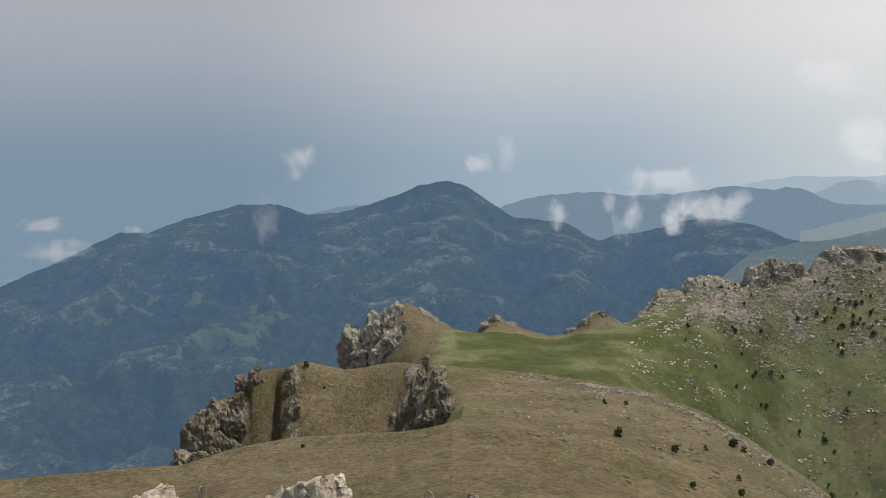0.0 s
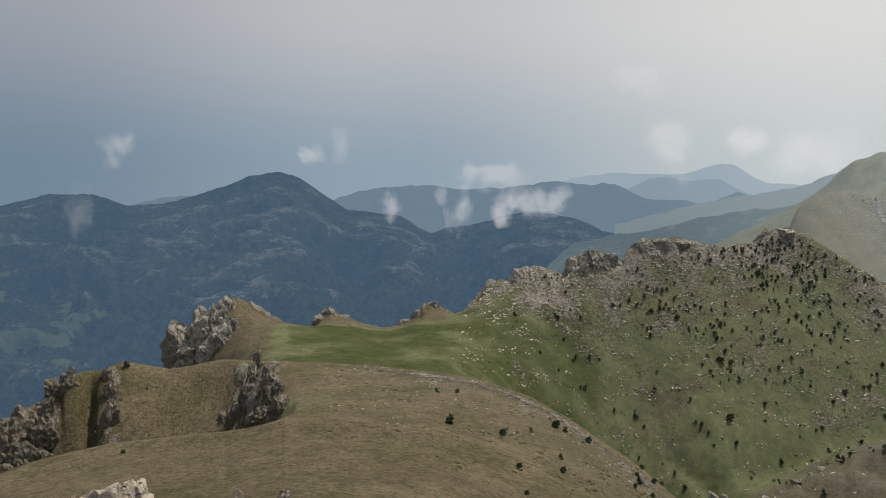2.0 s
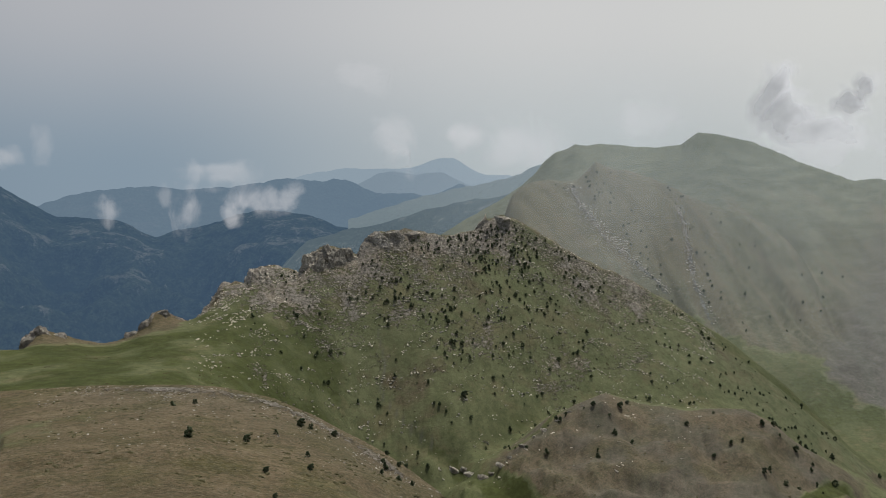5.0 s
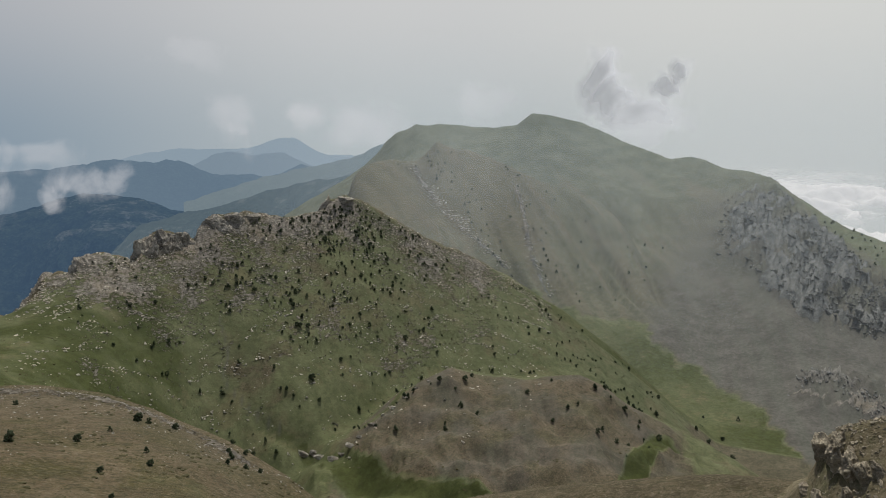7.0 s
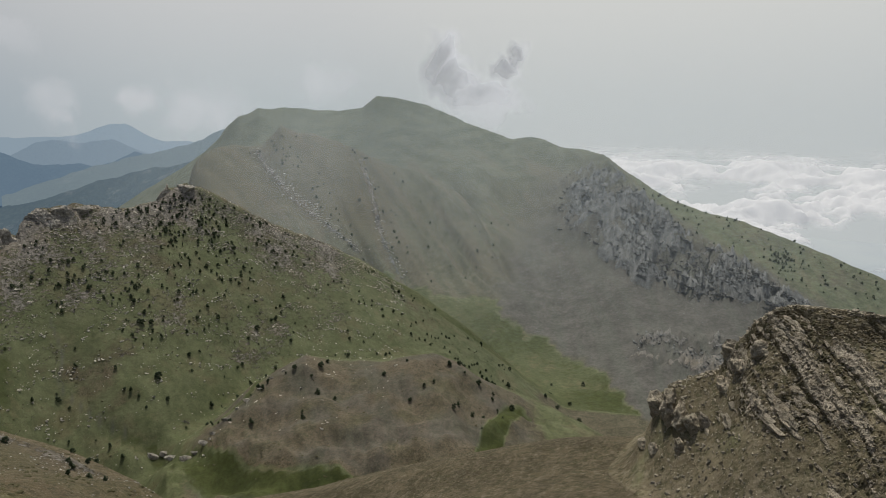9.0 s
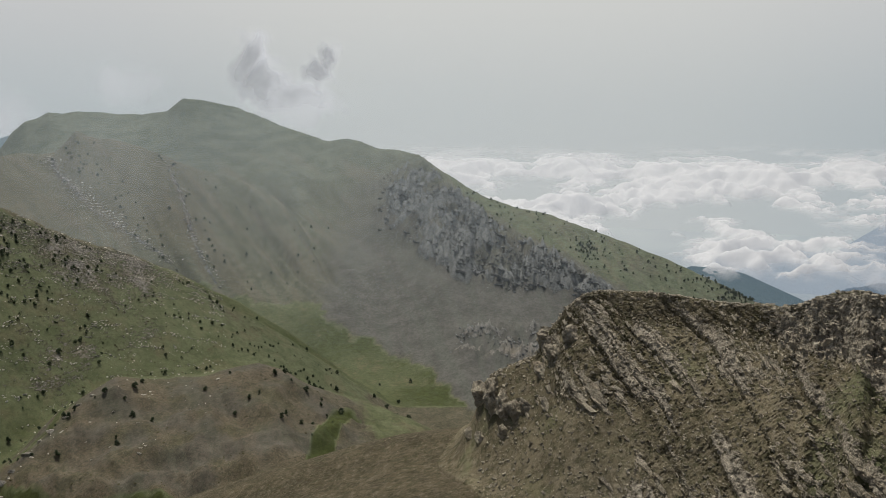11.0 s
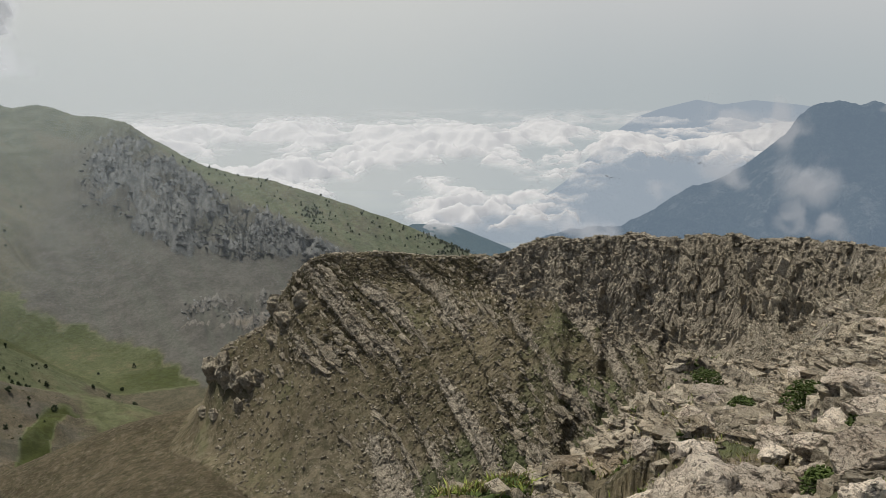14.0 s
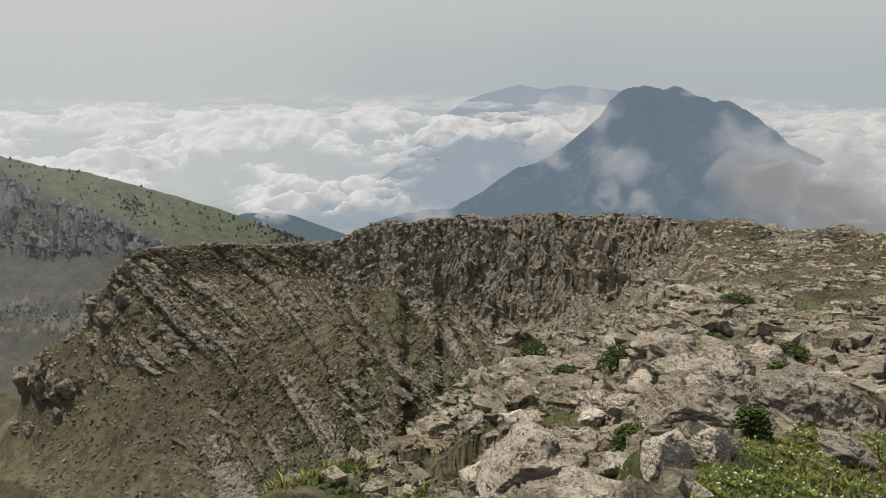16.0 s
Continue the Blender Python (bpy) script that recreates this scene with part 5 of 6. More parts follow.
def rock_mesh(name, size, seed, material, level=5, cuts=11, rough=0.10, ledge=0.0, smooth=True, columns=0.0):
    """A weathered block of limestone: a lump cut flat on many sides, then cracked and pitted."""
    rng = np.random.RandomState(seed)
    v, f = ico(level)
    p = v * (1 + 0.22 * fbm(v[:, 0] * 1.2 + seed, v[:, 1] * 1.2, v[:, 2] * 1.2, 2))[:, None]
    for _ in range(cuts):
        nrm = rng.normal(size=3) * (1, 1, 0.8)
        nrm /= np.linalg.norm(nrm)
        over = np.maximum(p @ nrm - rng.uniform(0.48, 0.85), 0)
        p = p - (0.93 * over)[:, None] * nrm
    p = p / np.abs(p).max(0)
    q = p * np.asarray(size)
    k = 1.0 / max(size)
    n1 = fbm(q[:, 0] * 2.2 * k + seed, q[:, 1] * 2.2 * k, q[:, 2] * 3.0 * k, 6, 0.62)
    n2 = np.abs(fbm(q[:, 0] * 3.5 * k - seed, q[:, 1] * 3.5 * k, q[:, 2] * 5.0 * k, 3))
    push = rough * (n1 - 0.9 * np.exp(-(n2 / 0.05) ** 2) * 0.85)
    if ledge:
        layer = q[:, 2] * k * 5 + 0.5 * n1 + 0.5 * q[:, 0] * k
        push = push + ledge * ((layer - np.floor(layer)) - 0.5)
    if columns:
        push = push + columns * (ridged(q[:, 0] * 3.2 * k + seed, q[:, 1] * 3.2 * k, q[:, 2] * 0.9 * k, 4, 0.6) - 0.6) * 0.8
    q = q + v * (push * max(size))[:, None] * 0.9
    return mesh_of(name, q, f, material, smooth)


# ---------------------------------------------------------------- crags on the ridges
# bearing, distance, elevation angle of the top, width, height (metres)
CRAGS = [(-6.5, 334, -13.0, 9, 30), (-5.6, 336, -13.2, 9, 28), (-4.9, 340, -12.1, 10, 30), (-4.0, 343, -11.4, 10, 27), (-3.0, 346, -11.25, 9, 18), (-5.9, 330, -14.6, 10, 22), (-4.3, 334, -13.9, 9, 18),
         (3.5, 369, -12.6, 7, 9), (4.1, 371, -12.15, 7, 9), (4.9, 374, -12.5, 6, 5), (10.95, 391, -12.0, 7, 9), (11.6, 393, -11.6, 8, 9), (9.7, 387, -12.95, 5, 4), (12.6, 396, -12.2, 6, 5),
         (14.2, 402, -12.5, 8, 7), (14.9, 403, -11.7, 10, 14), (15.6, 407, -10.9, 10, 16), (16.1, 410, -10.05, 11, 17), (16.9, 413, -10.0, 9, 9), (15.3, 399, -12.2, 9, 10), (13.5, 402, -12.8, 6, 4),
         (18.0, 417, -9.15, 9, 15), (18.7, 420, -8.85, 9, 11), (19.6, 424, -8.85, 8, 6), (17.7, 415, -10.3, 7, 9), (22.2, 432, -8.3, 12, 22), (22.8, 434, -7.65, 13, 25), (23.5, 438, -7.4, 12, 22), (24.3, 442, -7.6, 11, 14), (22.6, 428, -9.0, 12, 16), (24.9, 444, -8.1, 9, 9),
         (26.3, 454, -7.2, 9, 12), (27.2, 458, -6.4, 10, 10), (28.3, 464, -6.25, 9, 6), (29.6, 472, -6.15, 9, 5), (35.1, 503, -5.4, 8, 8), (36.3, 510, -4.95, 8, 6)]
# on the cove's cliff
CLIFFS = [(-19.3, 214, -20.8, 7, 12), (-18.5, 219, -18.9, 7, 14), (-17.5, 221, -18.4, 8, 14), (-16.6, 224, -17.7, 7, 13), (-15.3, 226, -17.2, 7, 15), (-14.2, 229, -15.9, 5, 10),
          (-18.0, 212, -20.9, 7, 8), (-16.2, 214, -20.2, 6, 8), (-11.2, 226, -16.4, 4.5, 14), (-11.6, 219, -18.0, 5, 14), (-1.4, 226, -16.2, 6, 12), (-1.0, 220, -17.3, 7, 13), (-0.2, 213, -18.8, 7, 11), (-2.8, 218, -18.2, 6, 12), (-3.8, 212, -19.6, 5, 9),
          (-20.2, 212, -22.2, 6, 8), (-19.6, 209, -22.5, 6, 7), (-17.2, 214, -20.0, 7, 10), (-15.8, 219, -18.6, 6, 9),
          (-2.0, 221, -16.9, 5, 10), (-1.6, 213, -18.5, 6, 10), (-0.6, 206, -19.8, 5, 8), (0.1, 200, -20.1, 4, 5), (-3.3, 205, -20.8, 5, 6)]
# at the broken end of the limestone edge
TIP = [(76.9, 88.5, -15.6, 3.5, 2.5), (77.9, 88.5, -14.6, 3.2, 2.2)]
for k, (b, d, e, wide, tall) in enumerate(CRAGS + CLIFFS + TIP):
    x, y = plan(b, d)
    top = EYE + d * drop(e)
    steep = k >= len(CRAGS)
    size = (wide * (0.62 if steep else 0.82), wide * (0.5 if steep else 0.7), tall * (0.62 if steep else 0.75))
    if steep:
        me = rock_mesh("crag", size, 40 + k, RIB if k >= len(CRAGS + CLIFFS) else COVE_ROCK, 4, 26, 0.12, 0.06, False, 0.12)
    else:
        me = rock_mesh("crag", size, 40 + k, CRAG, 5, 14, 0.075, 0.05, False, 0.07)
    ob = new("crag", me)
    ob.matrix_world = pose(x, y, top - tall * (0.60 if steep else 0.72), 0, 0, -b + (k * 67) % 40 - 20)
    tagged(ob, "craggy grey limestone outcrop on a mountain ridge", "rock", "crags of the ridge")


# rock that stands out of the steep ground: bearing, angle of the middle, width, height
BUTTRESSES = [(-4.4, -13.2, 9, 17), (-3.9, -14.6, 9, 15), (-3.6, -12.3, 8, 12), (-3.4, -13.8, 7, 13), (-5.4, -14.2, 9, 16), (-6.1, -15.2, 9, 14), (-4.9, -15.4, 8, 12)]
RIBS = [(-1.3, -16.3, 3.5, 8), (-1.6, -17.3, 3.5, 9), (-2.1, -18.3, 4, 8), (-2.8, -19.2, 4, 7), (-3.8, -19.9, 3.5, 6), (-0.5, -17.5, 4, 8), (-0.2, -18.8, 4.5, 9), (0.3, -19.7, 4.5, 8), (-0.7, -19.8, 4, 7), (-1.7, -20.2, 4, 6),
        (-11.6, -16.4, 2.5, 7), (-11.5, -17.7, 2.5, 8), (-11.4, -18.9, 3, 8), (-11.7, -20.1, 3, 6), (-14.1, -16.3, 4, 8), (-15.0, -17.1, 4, 8), (-16.0, -19.5, 4, 9), (-15.5, -18.2, 4, 8)]
for k, (b, e, wide, tall) in enumerate(BUTTRESSES + RIBS):
    d = meet(b, e) + 0.12 * wide
    x, y = plan(b, d)
    ob = new("crag", rock_mesh("crag", (wide * 0.55, wide * 0.5, tall * 0.6), 640 + k, CRAG if k < len(BUTTRESSES) else COVE_ROCK, 4, 20, 0.11, 0.05, False, 0.12))
    ob.matrix_world = pose(x, y, EYE + d * drop(e), -12, 8 if k % 2 else 2, -b + (k * 67) % 40 - 20)
    tagged(ob, "dark upright limestone rib standing out of a steep slope", "rock", "crags of the ridge")


# slabs of tilted limestone at the broken end of the edge: bearing, angle of the middle, half width, half depth, half height, lean
reach = np.arange(60, 96, 0.25)
for k, (b, angle, wide, deep, tall, lean) in enumerate(((71.3, -21.0, 0.95, 1.6, 2.3, -16), (72.3, -21.2, 1.05, 1.7, 2.9, -19), (73.2, -21.8, 1.0, 1.6, 2.6, -23), (74.1, -22.0, 0.9, 1.4, 2.1, -27), (74.8, -21.6, 0.8, 1.1, 1.5, -30),
                                                        (70.4, -23.5, 0.6, 1.2, 1.2, -18), (71.2, -23.8, 0.6, 1.2, 1.1, -24), (73.0, -23.4, 0.8, 1.1, 1.2, -22), (75.9, -18.9, 0.9, 1.2, 1.4, -28), (77.0, -17.6, 1.1, 1.3, 1.7, -30), (78.3, -16.4, 1.1, 1.3, 1.6, -33))):
    over = land_height(np.full_like(reach, b), reach, True) > EYE + reach * drop(angle)
    d = float(reach[np.argmax(over)]) + 0.35 * deep if over.any() else 84.0
    x, y = plan(b, d)
    ob = new("crag", rock_mesh("crag", (wide, deep, tall), 520 + k, RIB, 4, 16, 0.09, 0.10, False, 0.08))
    ob.matrix_world = pose(x, y, EYE + d * drop(angle), -14, lean, -b)
    tagged(ob, "tilted grey limestone slab at the escarpment's broken end", "rock", "slabs of the escarpment")


# ---------------------------------------------------------------- stones on the slopes
rng = np.random.RandomState(11)


def ridge_chance(b, r):
    run = CREST.at(b)[0] - r
    band = perlin((b + 0.05 * run) / 2.6, run / 7, 2.0) + 0.7 * perlin(b / 0.8, run / 4, 4.0)
    return step(-2, 6, run) * (step(190, 8, run) + 0.06) * step(0.0, 0.6, band + 0.55 * step(45, 5, run)) * step(13, 16, b)


b, r = sown(rng, 90000, 13, 52, 290, 560, ridge_chance)
b, r = b[:15000], r[:15000]
size = 0.09 + 0.34 * rng.uniform(0, 1, len(b)) ** 2.6
scatter("ridge_stones", BLOCK, on_ground(b, r, 0.05), np.stack([size * 1.9, size, size * 0.55], -1), PALE_STONE, "pale limestone stones strewn over the ridge's slope", "stone", 1, 0.35)


def brow_chance(b, r):
    run = COVE.at(b)[0] - r
    x, y = plan(b, r)
    return step(-3, 2, run) * (0.9 * step(30, 2, run) + 0.10) * step(2, 7, b) * step(-0.3, 0.5, perlin(x / 9, y / 9, 3.0))


b, r = sown(rng, 16000, 2, 33, 120, 226, brow_chance)
b, r = b[:3000], r[:3000]
size = 0.07 + 0.20 * rng.uniform(0, 1, len(b)) ** 2.5
scatter("brow_stones", LUMP, on_ground(b, r, 0.03), np.stack([size * 1.4, size, size * 0.6], -1), FAR_STONE, "pale stones on the dry brow of the hill", "stone", 2, 0.35)


def crag_chance(b, r):
    x, y = plan(b, r)
    band = perlin(x / 60, y / 60, 2.0) + 0.5 * perlin(x / 20, y / 20, 4.0)
    high = cliff_band(b, np.degrees(np.arctan2(ground_at(b, r) - EYE, r)))
    low = 0.4 * low_band(b, np.degrees(np.arctan2(ground_at(b, r) - EYE, r)))
    return np.maximum(high * (0.35 + 0.65 * step(66, 74, b)), low) * step(-0.35, 0.35, band)


b, r = sown(rng, 90000, 61, 88, 560, 1200, crag_chance)
b, r = b[:9000], r[:9000]
size = 0.25 + 0.75 * rng.uniform(0, 1, len(b)) ** 2.5
scatter("ridge_crags", BLOCK, on_ground(b, r, 0.3), np.stack([size * 2.2, size * 0.8, size * 0.8], -1), FAR_ROCK, "grey limestone ribs breaking through the far slope", "rock", 3, 0.4, 0.25, yaw=0.7)

# crags of the rocky ridge that runs down from the great hill
rng2 = np.random.RandomState(77)
BAND = [rock_mesh("crag", (1, 0.55, 0.42), 300 + k, FAR_ROCK, 4, 14, 0.20, 0.10, False) for k in range(8)]
for k in range(150):
    t = rng2.uniform(0, 1)
    b = 63.5 + 19 * t
    top, foot = np.interp(b, *BAND_TOP), np.interp(b, *BAND_FOOT)
    r = meet(b, float(foot + (top - foot) * rng2.uniform(0.1, 0.97)))
    x, y = plan(b, r)
    wide = rng2.uniform(2.5, 7.5) * (0.8 + 0.5 * t)
    ob = new("crag", BAND[k % 8])
    ob.matrix_world = pose(x, y, float(ground_at(np.array([b]), np.array([r]))[0]) - 0.16 * wide, 0, rng2.uniform(12, 30), -b + rng2.uniform(-15, 15)) @ Matrix.Diagonal((wide, wide * 0.8, wide * rng2.uniform(0.6, 0.9), 1))
    tagged(ob, "weathered blue-grey crag of the far rocky ridge", "rock", "crags of the far ridge")

# stones on the spines of the great hill
places, sizes = [], []
for (angles, bearings), count, broad in ((SPINES[0], 1100, 0.55), (SPINES[1], 420, 0.25)):
    a = rng.uniform(angles[0], angles[-1], count)
    bb = np.interp(a, angles, bearings) + rng.normal(0, broad, count) * rng.uniform(0.1, 1, count)
    reach = np.arange(800, 1240, 6.0)
    heights = np.degrees(np.arctan2(ground_at(bb[:, None] + 0 * reach, reach + 0 * bb[:, None]) - EYE, reach))
    rr = reach[np.argmax(heights > -a[:, None], axis=1)]
    keep = (heights > -a[:, None]).any(1)
    places.append(on_ground(bb[keep], rr[keep], 0.3))
    s = 0.3 + 1.1 * rng.uniform(0, 1, keep.sum()) ** 3
    sizes.append(np.stack([s, s * 1.6, s * 0.8], -1))
scatter("spine_rocks", LUMP, np.concatenate(places), np.concatenate(sizes), FAR_STONE, "lines of grey rock running down the great hill", "rock", 4, 0.4)


def cushion_chance(b, r):
    x, y = plan(b, r)
    return (0.30 * step(0, 6, b) + 0.12) * step(95, 120, r) * step(-0.4, 0.5, perlin(x / 14, y / 14, 6.0)) * (COVE.at(b)[0] - r > -2) * step(60, 50, b)


b, r = sown(rng, 14000, -14, 60, 60, 232, cushion_chance)
b, r = b[:2400], r[:2400]
size = 0.14 + 0.34 * rng.uniform(0, 1, len(b)) ** 2
scatter("cushion_plants", LUMP, on_ground(b, r, 0.02), np.stack([size * 1.7, size, size * 0.55], -1), CUSHION, "low dark cushion plants dotting dry turf", "plant", 5, 0.25, 0.1)


b, r = sown(rng, 9000, -19, 0.4, 205, 240, lambda b, r: 0.5 * (COVE.at(b)[0] - r > 1))
b, r = b[:2600], r[:2600]
size = 0.07 + 0.17 * rng.uniform(0, 1, len(b)) ** 2.2
half = len(b) // 2
scatter("cove_stones", LUMP, on_ground(b, r, 0.02)[:half], np.stack([size * 1.3, size, size * 0.7], -1)[:half], DULL_STONE, "brown stones on the steep slope of the cove", "stone", 15, 0.35)
scatter("cove_plants", LUMP, on_ground(b, r, 0.02)[half:], np.stack([size * 1.4, size, size * 0.7], -1)[half:], CUSHION, "dark low plants on the steep slope of the cove", "plant", 16, 0.3)


def shoulder_chance(b, r):
    x, y = plan(b, r)
    return step(-0.35, 0.5, perlin(x / 11, y / 11, 9.0) + 0.5 * perlin(x / 3, y / 3, 2.0))


b, r = sown(rng, 44000, -35, 76, 50, 150, shoulder_chance)
b, r = b[:14000], r[:14000]
size = 0.04 + 0.09 * rng.uniform(0, 1, len(b)) ** 2.5
third = len(b) // 4
place, sizes = on_ground(b, r, 0.02), np.stack([size * 1.7, size * 1.2, size * 0.6], -1)
scatter("slope_stones", LUMP, place[:third], sizes[:third] * 0.7, DULL_STONE, "small dull stones on the dry summit slope", "stone", 21, 0.35)
scatter("slope_tussocks", LUMP, place[third:], sizes[third:] * 1.25, CUSHION, "low olive tussocks on the dry summit slope", "plant", 22, 0.3, 0.15)


def heath_chance(b, r):
    x, y = plan(b, r)
    return 0.5 * step(-0.2, 0.5, perlin(x / 18, y / 18, 7.0) + 0.4 * perlin(x / 5, y / 5, 1.0)) * (CREST.at(b)[0] - r > 2) * (r > 235)


b, r = sown(rng, 26000, -4, 62, 225, 560, heath_chance)
b, r = b[:7000], r[:7000]
size = 0.12 + 0.40 * rng.uniform(0, 1, len(b)) ** 2.2
scatter("slope_cushions", LUMP, on_ground(b, r, 0.03), np.stack([size * 1.6, size, size * 0.6], -1), CUSHION, "low olive shrubs dotting the green slope", "plant", 6, 0.25, 0.1)


# ---------------------------------------------------------------- trees
def juniper(seed, tall, cone):
    """A stunted mountain tree: a tapered, forked trunk and a crown of many uneven clumps."""
    rng = np.random.RandomState(seed)
    root = new("tree")
    sides = 7
    verts, faces = [], []
    lean = rng.normal(0, 0.05, 2)
    limbs = [((0, 0, -0.25), (lean[0], lean[1], tall * 0.75), 0.075 * tall)]
    for _ in range(4):
        a, h = rng.uniform(0, 6.28), rng.uniform(0.15, 0.5) * tall
        limbs.append(((lean[0] * h / tall, lean[1] * h / tall, h), (0.26 * tall * math.cos(a), 0.26 * tall * math.sin(a), h + 0.2 * tall), 0.03 * tall))
    for start, end, thick in limbs:
        s, e = Vector(start), Vector(end)
        for p, w in ((s, thick), (s.lerp(e, 0.5), thick * 0.65), (e, thick * 0.2)):
            for j in range(sides):
                a = 2 * math.pi * j / sides
                verts.append((p.x + w * math.cos(a), p.y + w * math.sin(a), p.z))
        base = len(verts) - 3 * sides
        for ring in range(2):
            for j in range(sides):
                a, b2 = base + ring * sides + j, base + ring * sides + (j + 1) % sides
                faces.append((a, b2, b2 + sides, a + sides))
    trunk = new("trunk", mesh_of("trunk", verts, faces, BARK, True))
    trunk.parent = root
    n = 30
    h = rng.uniform(0.10, 1.0, n)
    wide = np.where(cone, 0.46 * (1.05 - h) + 0.06, 0.44 * np.sqrt(np.clip(1 - ((h - 0.5) / 0.56) ** 2, 0.05, 1)))
    a = rng.uniform(0, 6.28, n)
    d = wide * np.sqrt(rng.uniform(0.15, 1, n)) * rng.uniform(0.75, 1.2, n)
    places = np.stack([d * np.cos(a), d * np.sin(a), h], -1) * tall
    s = (0.085 + 0.085 * rng.uniform(0, 1, n)) * tall
    v, f = LUMP
    shape = v[None] * (1 + rng.uniform(-0.45, 0.45, (n, len(v), 1))) * np.stack([s * 1.15, s * 1.15, s * 0.85], -1)[:, None]
    verts = np.einsum("nij,nvj->nvi", turns(rng, n, None, 0.5), shape) + places[:, None]
    crown = new("crown", mesh_of("crown", verts.reshape(-1, 3), (f[None] + (np.arange(n) * len(v))[:, None, None]).reshape(-1, 3), NEEDLES))
    crown.parent = root
    return root


def place_trees(masters, b, r, sizes, label, group):
    x, y = plan(b, r)
    z = ground_at(b, r)
    for k in range(len(b)):
        m = pose(x[k], y[k], z[k] - 0.1, 0, 0, (k * 137.5) % 360) @ Matrix.Diagonal((sizes[k] * (0.85 + 0.3 * ((k * 7) % 10) / 10), sizes[k], sizes[k] * (0.85 + 0.35 * ((k * 3) % 7) / 7), 1))
        tagged(copy_thing(masters[k % len(masters)], m), label, "tree", group)


def joined_trees(name, masters, b, r, sizes, label, seed):
    """Many small trees too far off to tell apart, in one mesh."""
    rng = np.random.RandomState(seed)
    spots = on_ground(b, r, 0.1)
    shapes = []
    for master in masters:
        me = next(c for c in master.children if c.name.startswith("crown")).data
        v, f = np.empty(len(me.vertices) * 3), np.empty(len(me.polygons) * 3, np.int32)
        me.vertices.foreach_get("co", v), me.polygons.foreach_get("vertices", f)
        shapes.append((v.reshape(-1, 3), f.reshape(-1, 3)))
    verts, faces, total = [], [], 0
    for k, p in enumerate(spots):
        v, f = shapes[k % len(shapes)]
        a = rng.uniform(0, 6.28)
        m = np.array([[math.cos(a), -math.sin(a), 0], [math.sin(a), math.cos(a), 0], [0, 0, 1]])
        verts.append((v * (1, 1, rng.uniform(0.85, 1.2))) @ m.T * sizes[k] + p)
        faces.append(f + total)
        total += len(v)
    tagged(new(name, mesh_of(name, np.concatenate(verts), np.concatenate(faces), NEEDLES)), label, "tree", kind="stuff")


MASTERS = [juniper(s, 1.0, s % 2 == 0) for s in range(5)]
rng = np.random.RandomState(23)


def ridge_trees(b, r):
    x, y = plan(b, r)
    run = CREST.at(b)[0] - r
    return step(3, 10, run) * step(15, 22, b) * (0.25 + 0.75 * step(26, 31, b) * step(46, 38, b)) * (0.10 + 0.9 * step(150, 10, run)) * step(-0.5, 0.4, perlin(x / 26, y / 26, 5.0))


b, r = sown(rng, 14000, 14, 60, 300, 560, ridge_trees)
b, r = b[:620], r[:620]
size = rng.uniform(1.0, 2.6, len(b))
joined_trees("ridge_junipers", MASTERS, b[150:], r[150:], size[150:] * 0.85, "small dark junipers dotted over the stony ridge", 61)
b, r, size = b[:150], r[:150], size[:150]
place_trees(MASTERS, b, r, size, "small dark green juniper on the stony ridge", "trees on the ridge")
b, r = sown(rng, 300, 8, 31, 125, 205, lambda b, r: 0.12 + 0.5 * (COVE.at(b)[0] - r < 30) * step(18, 24, b))
b, r = b[:18], r[:18]
place_trees(MASTERS, b, r, rng.uniform(0.9, 1.7, len(b)), "stunted dark juniper on the dry brow", "trees on the brow")
b, r = sown(rng, 120, 40, 62, 300, 372, lambda b, r: 0.35 * (KNOLL.at(b)[0] - r > 0))
b, r = b[:12], r[:12]
place_trees(MASTERS, b, r, rng.uniform(1.6, 2.8, len(b)), "small dark juniper on the bare knoll", "trees on the knoll")
b, r = sown(rng, 500, 53, 66, 430, 620, lambda b, r: 0.5 * step(56, 59, b))
b, r = b[:24], r[:24]
place_trees(MASTERS, b, r, rng.uniform(2.0, 3.6, len(b)), "dark juniper on the valley's flank", "trees of the valley")
# woods and lone pines behind the crest of the far rocky ridge, and junipers on the great hill
def woods(b, r):
    run = SUMMIT.at(b)[0] - r
    low = np.exp(-((b - 79.2) / 1.0) ** 2) * step(110, 80, run) * step(30, 60, run) + np.exp(-((b - 89.5) / 2.2) ** 2) * step(70, 0, run) * step(-10, 5, run)
    return np.maximum(low, 0.07 * step(68, 72, b) * step(140, 100, run) * step(-5, 8, run))


b, r = sown(rng, 9000, 67, 92.5, 780, 1160, woods)
joined_trees("ridge_pines", MASTERS, b[:420], r[:420], rng.uniform(1.4, 3.4, len(b[:420])), "dark pines thinly wooding the far ridge's shoulder", 62)
b, r = sown(rng, 1400, 40, 60, 760, 1180, lambda b, r: 0.4 * step(1.6, 0.3, np.abs(b - 41.6 - (1190 - r) * 0.0204)) + 0.3 * step(1.0, 0.2, np.abs(b - 49.4 - (1100 - r) * 0.009)) + 0.03)
joined_trees("hill_junipers", MASTERS, b[:110], r[:110], rng.uniform(1.8, 4.0, len(b[:110])), "dark junipers among the rocks of the great hill", 63)
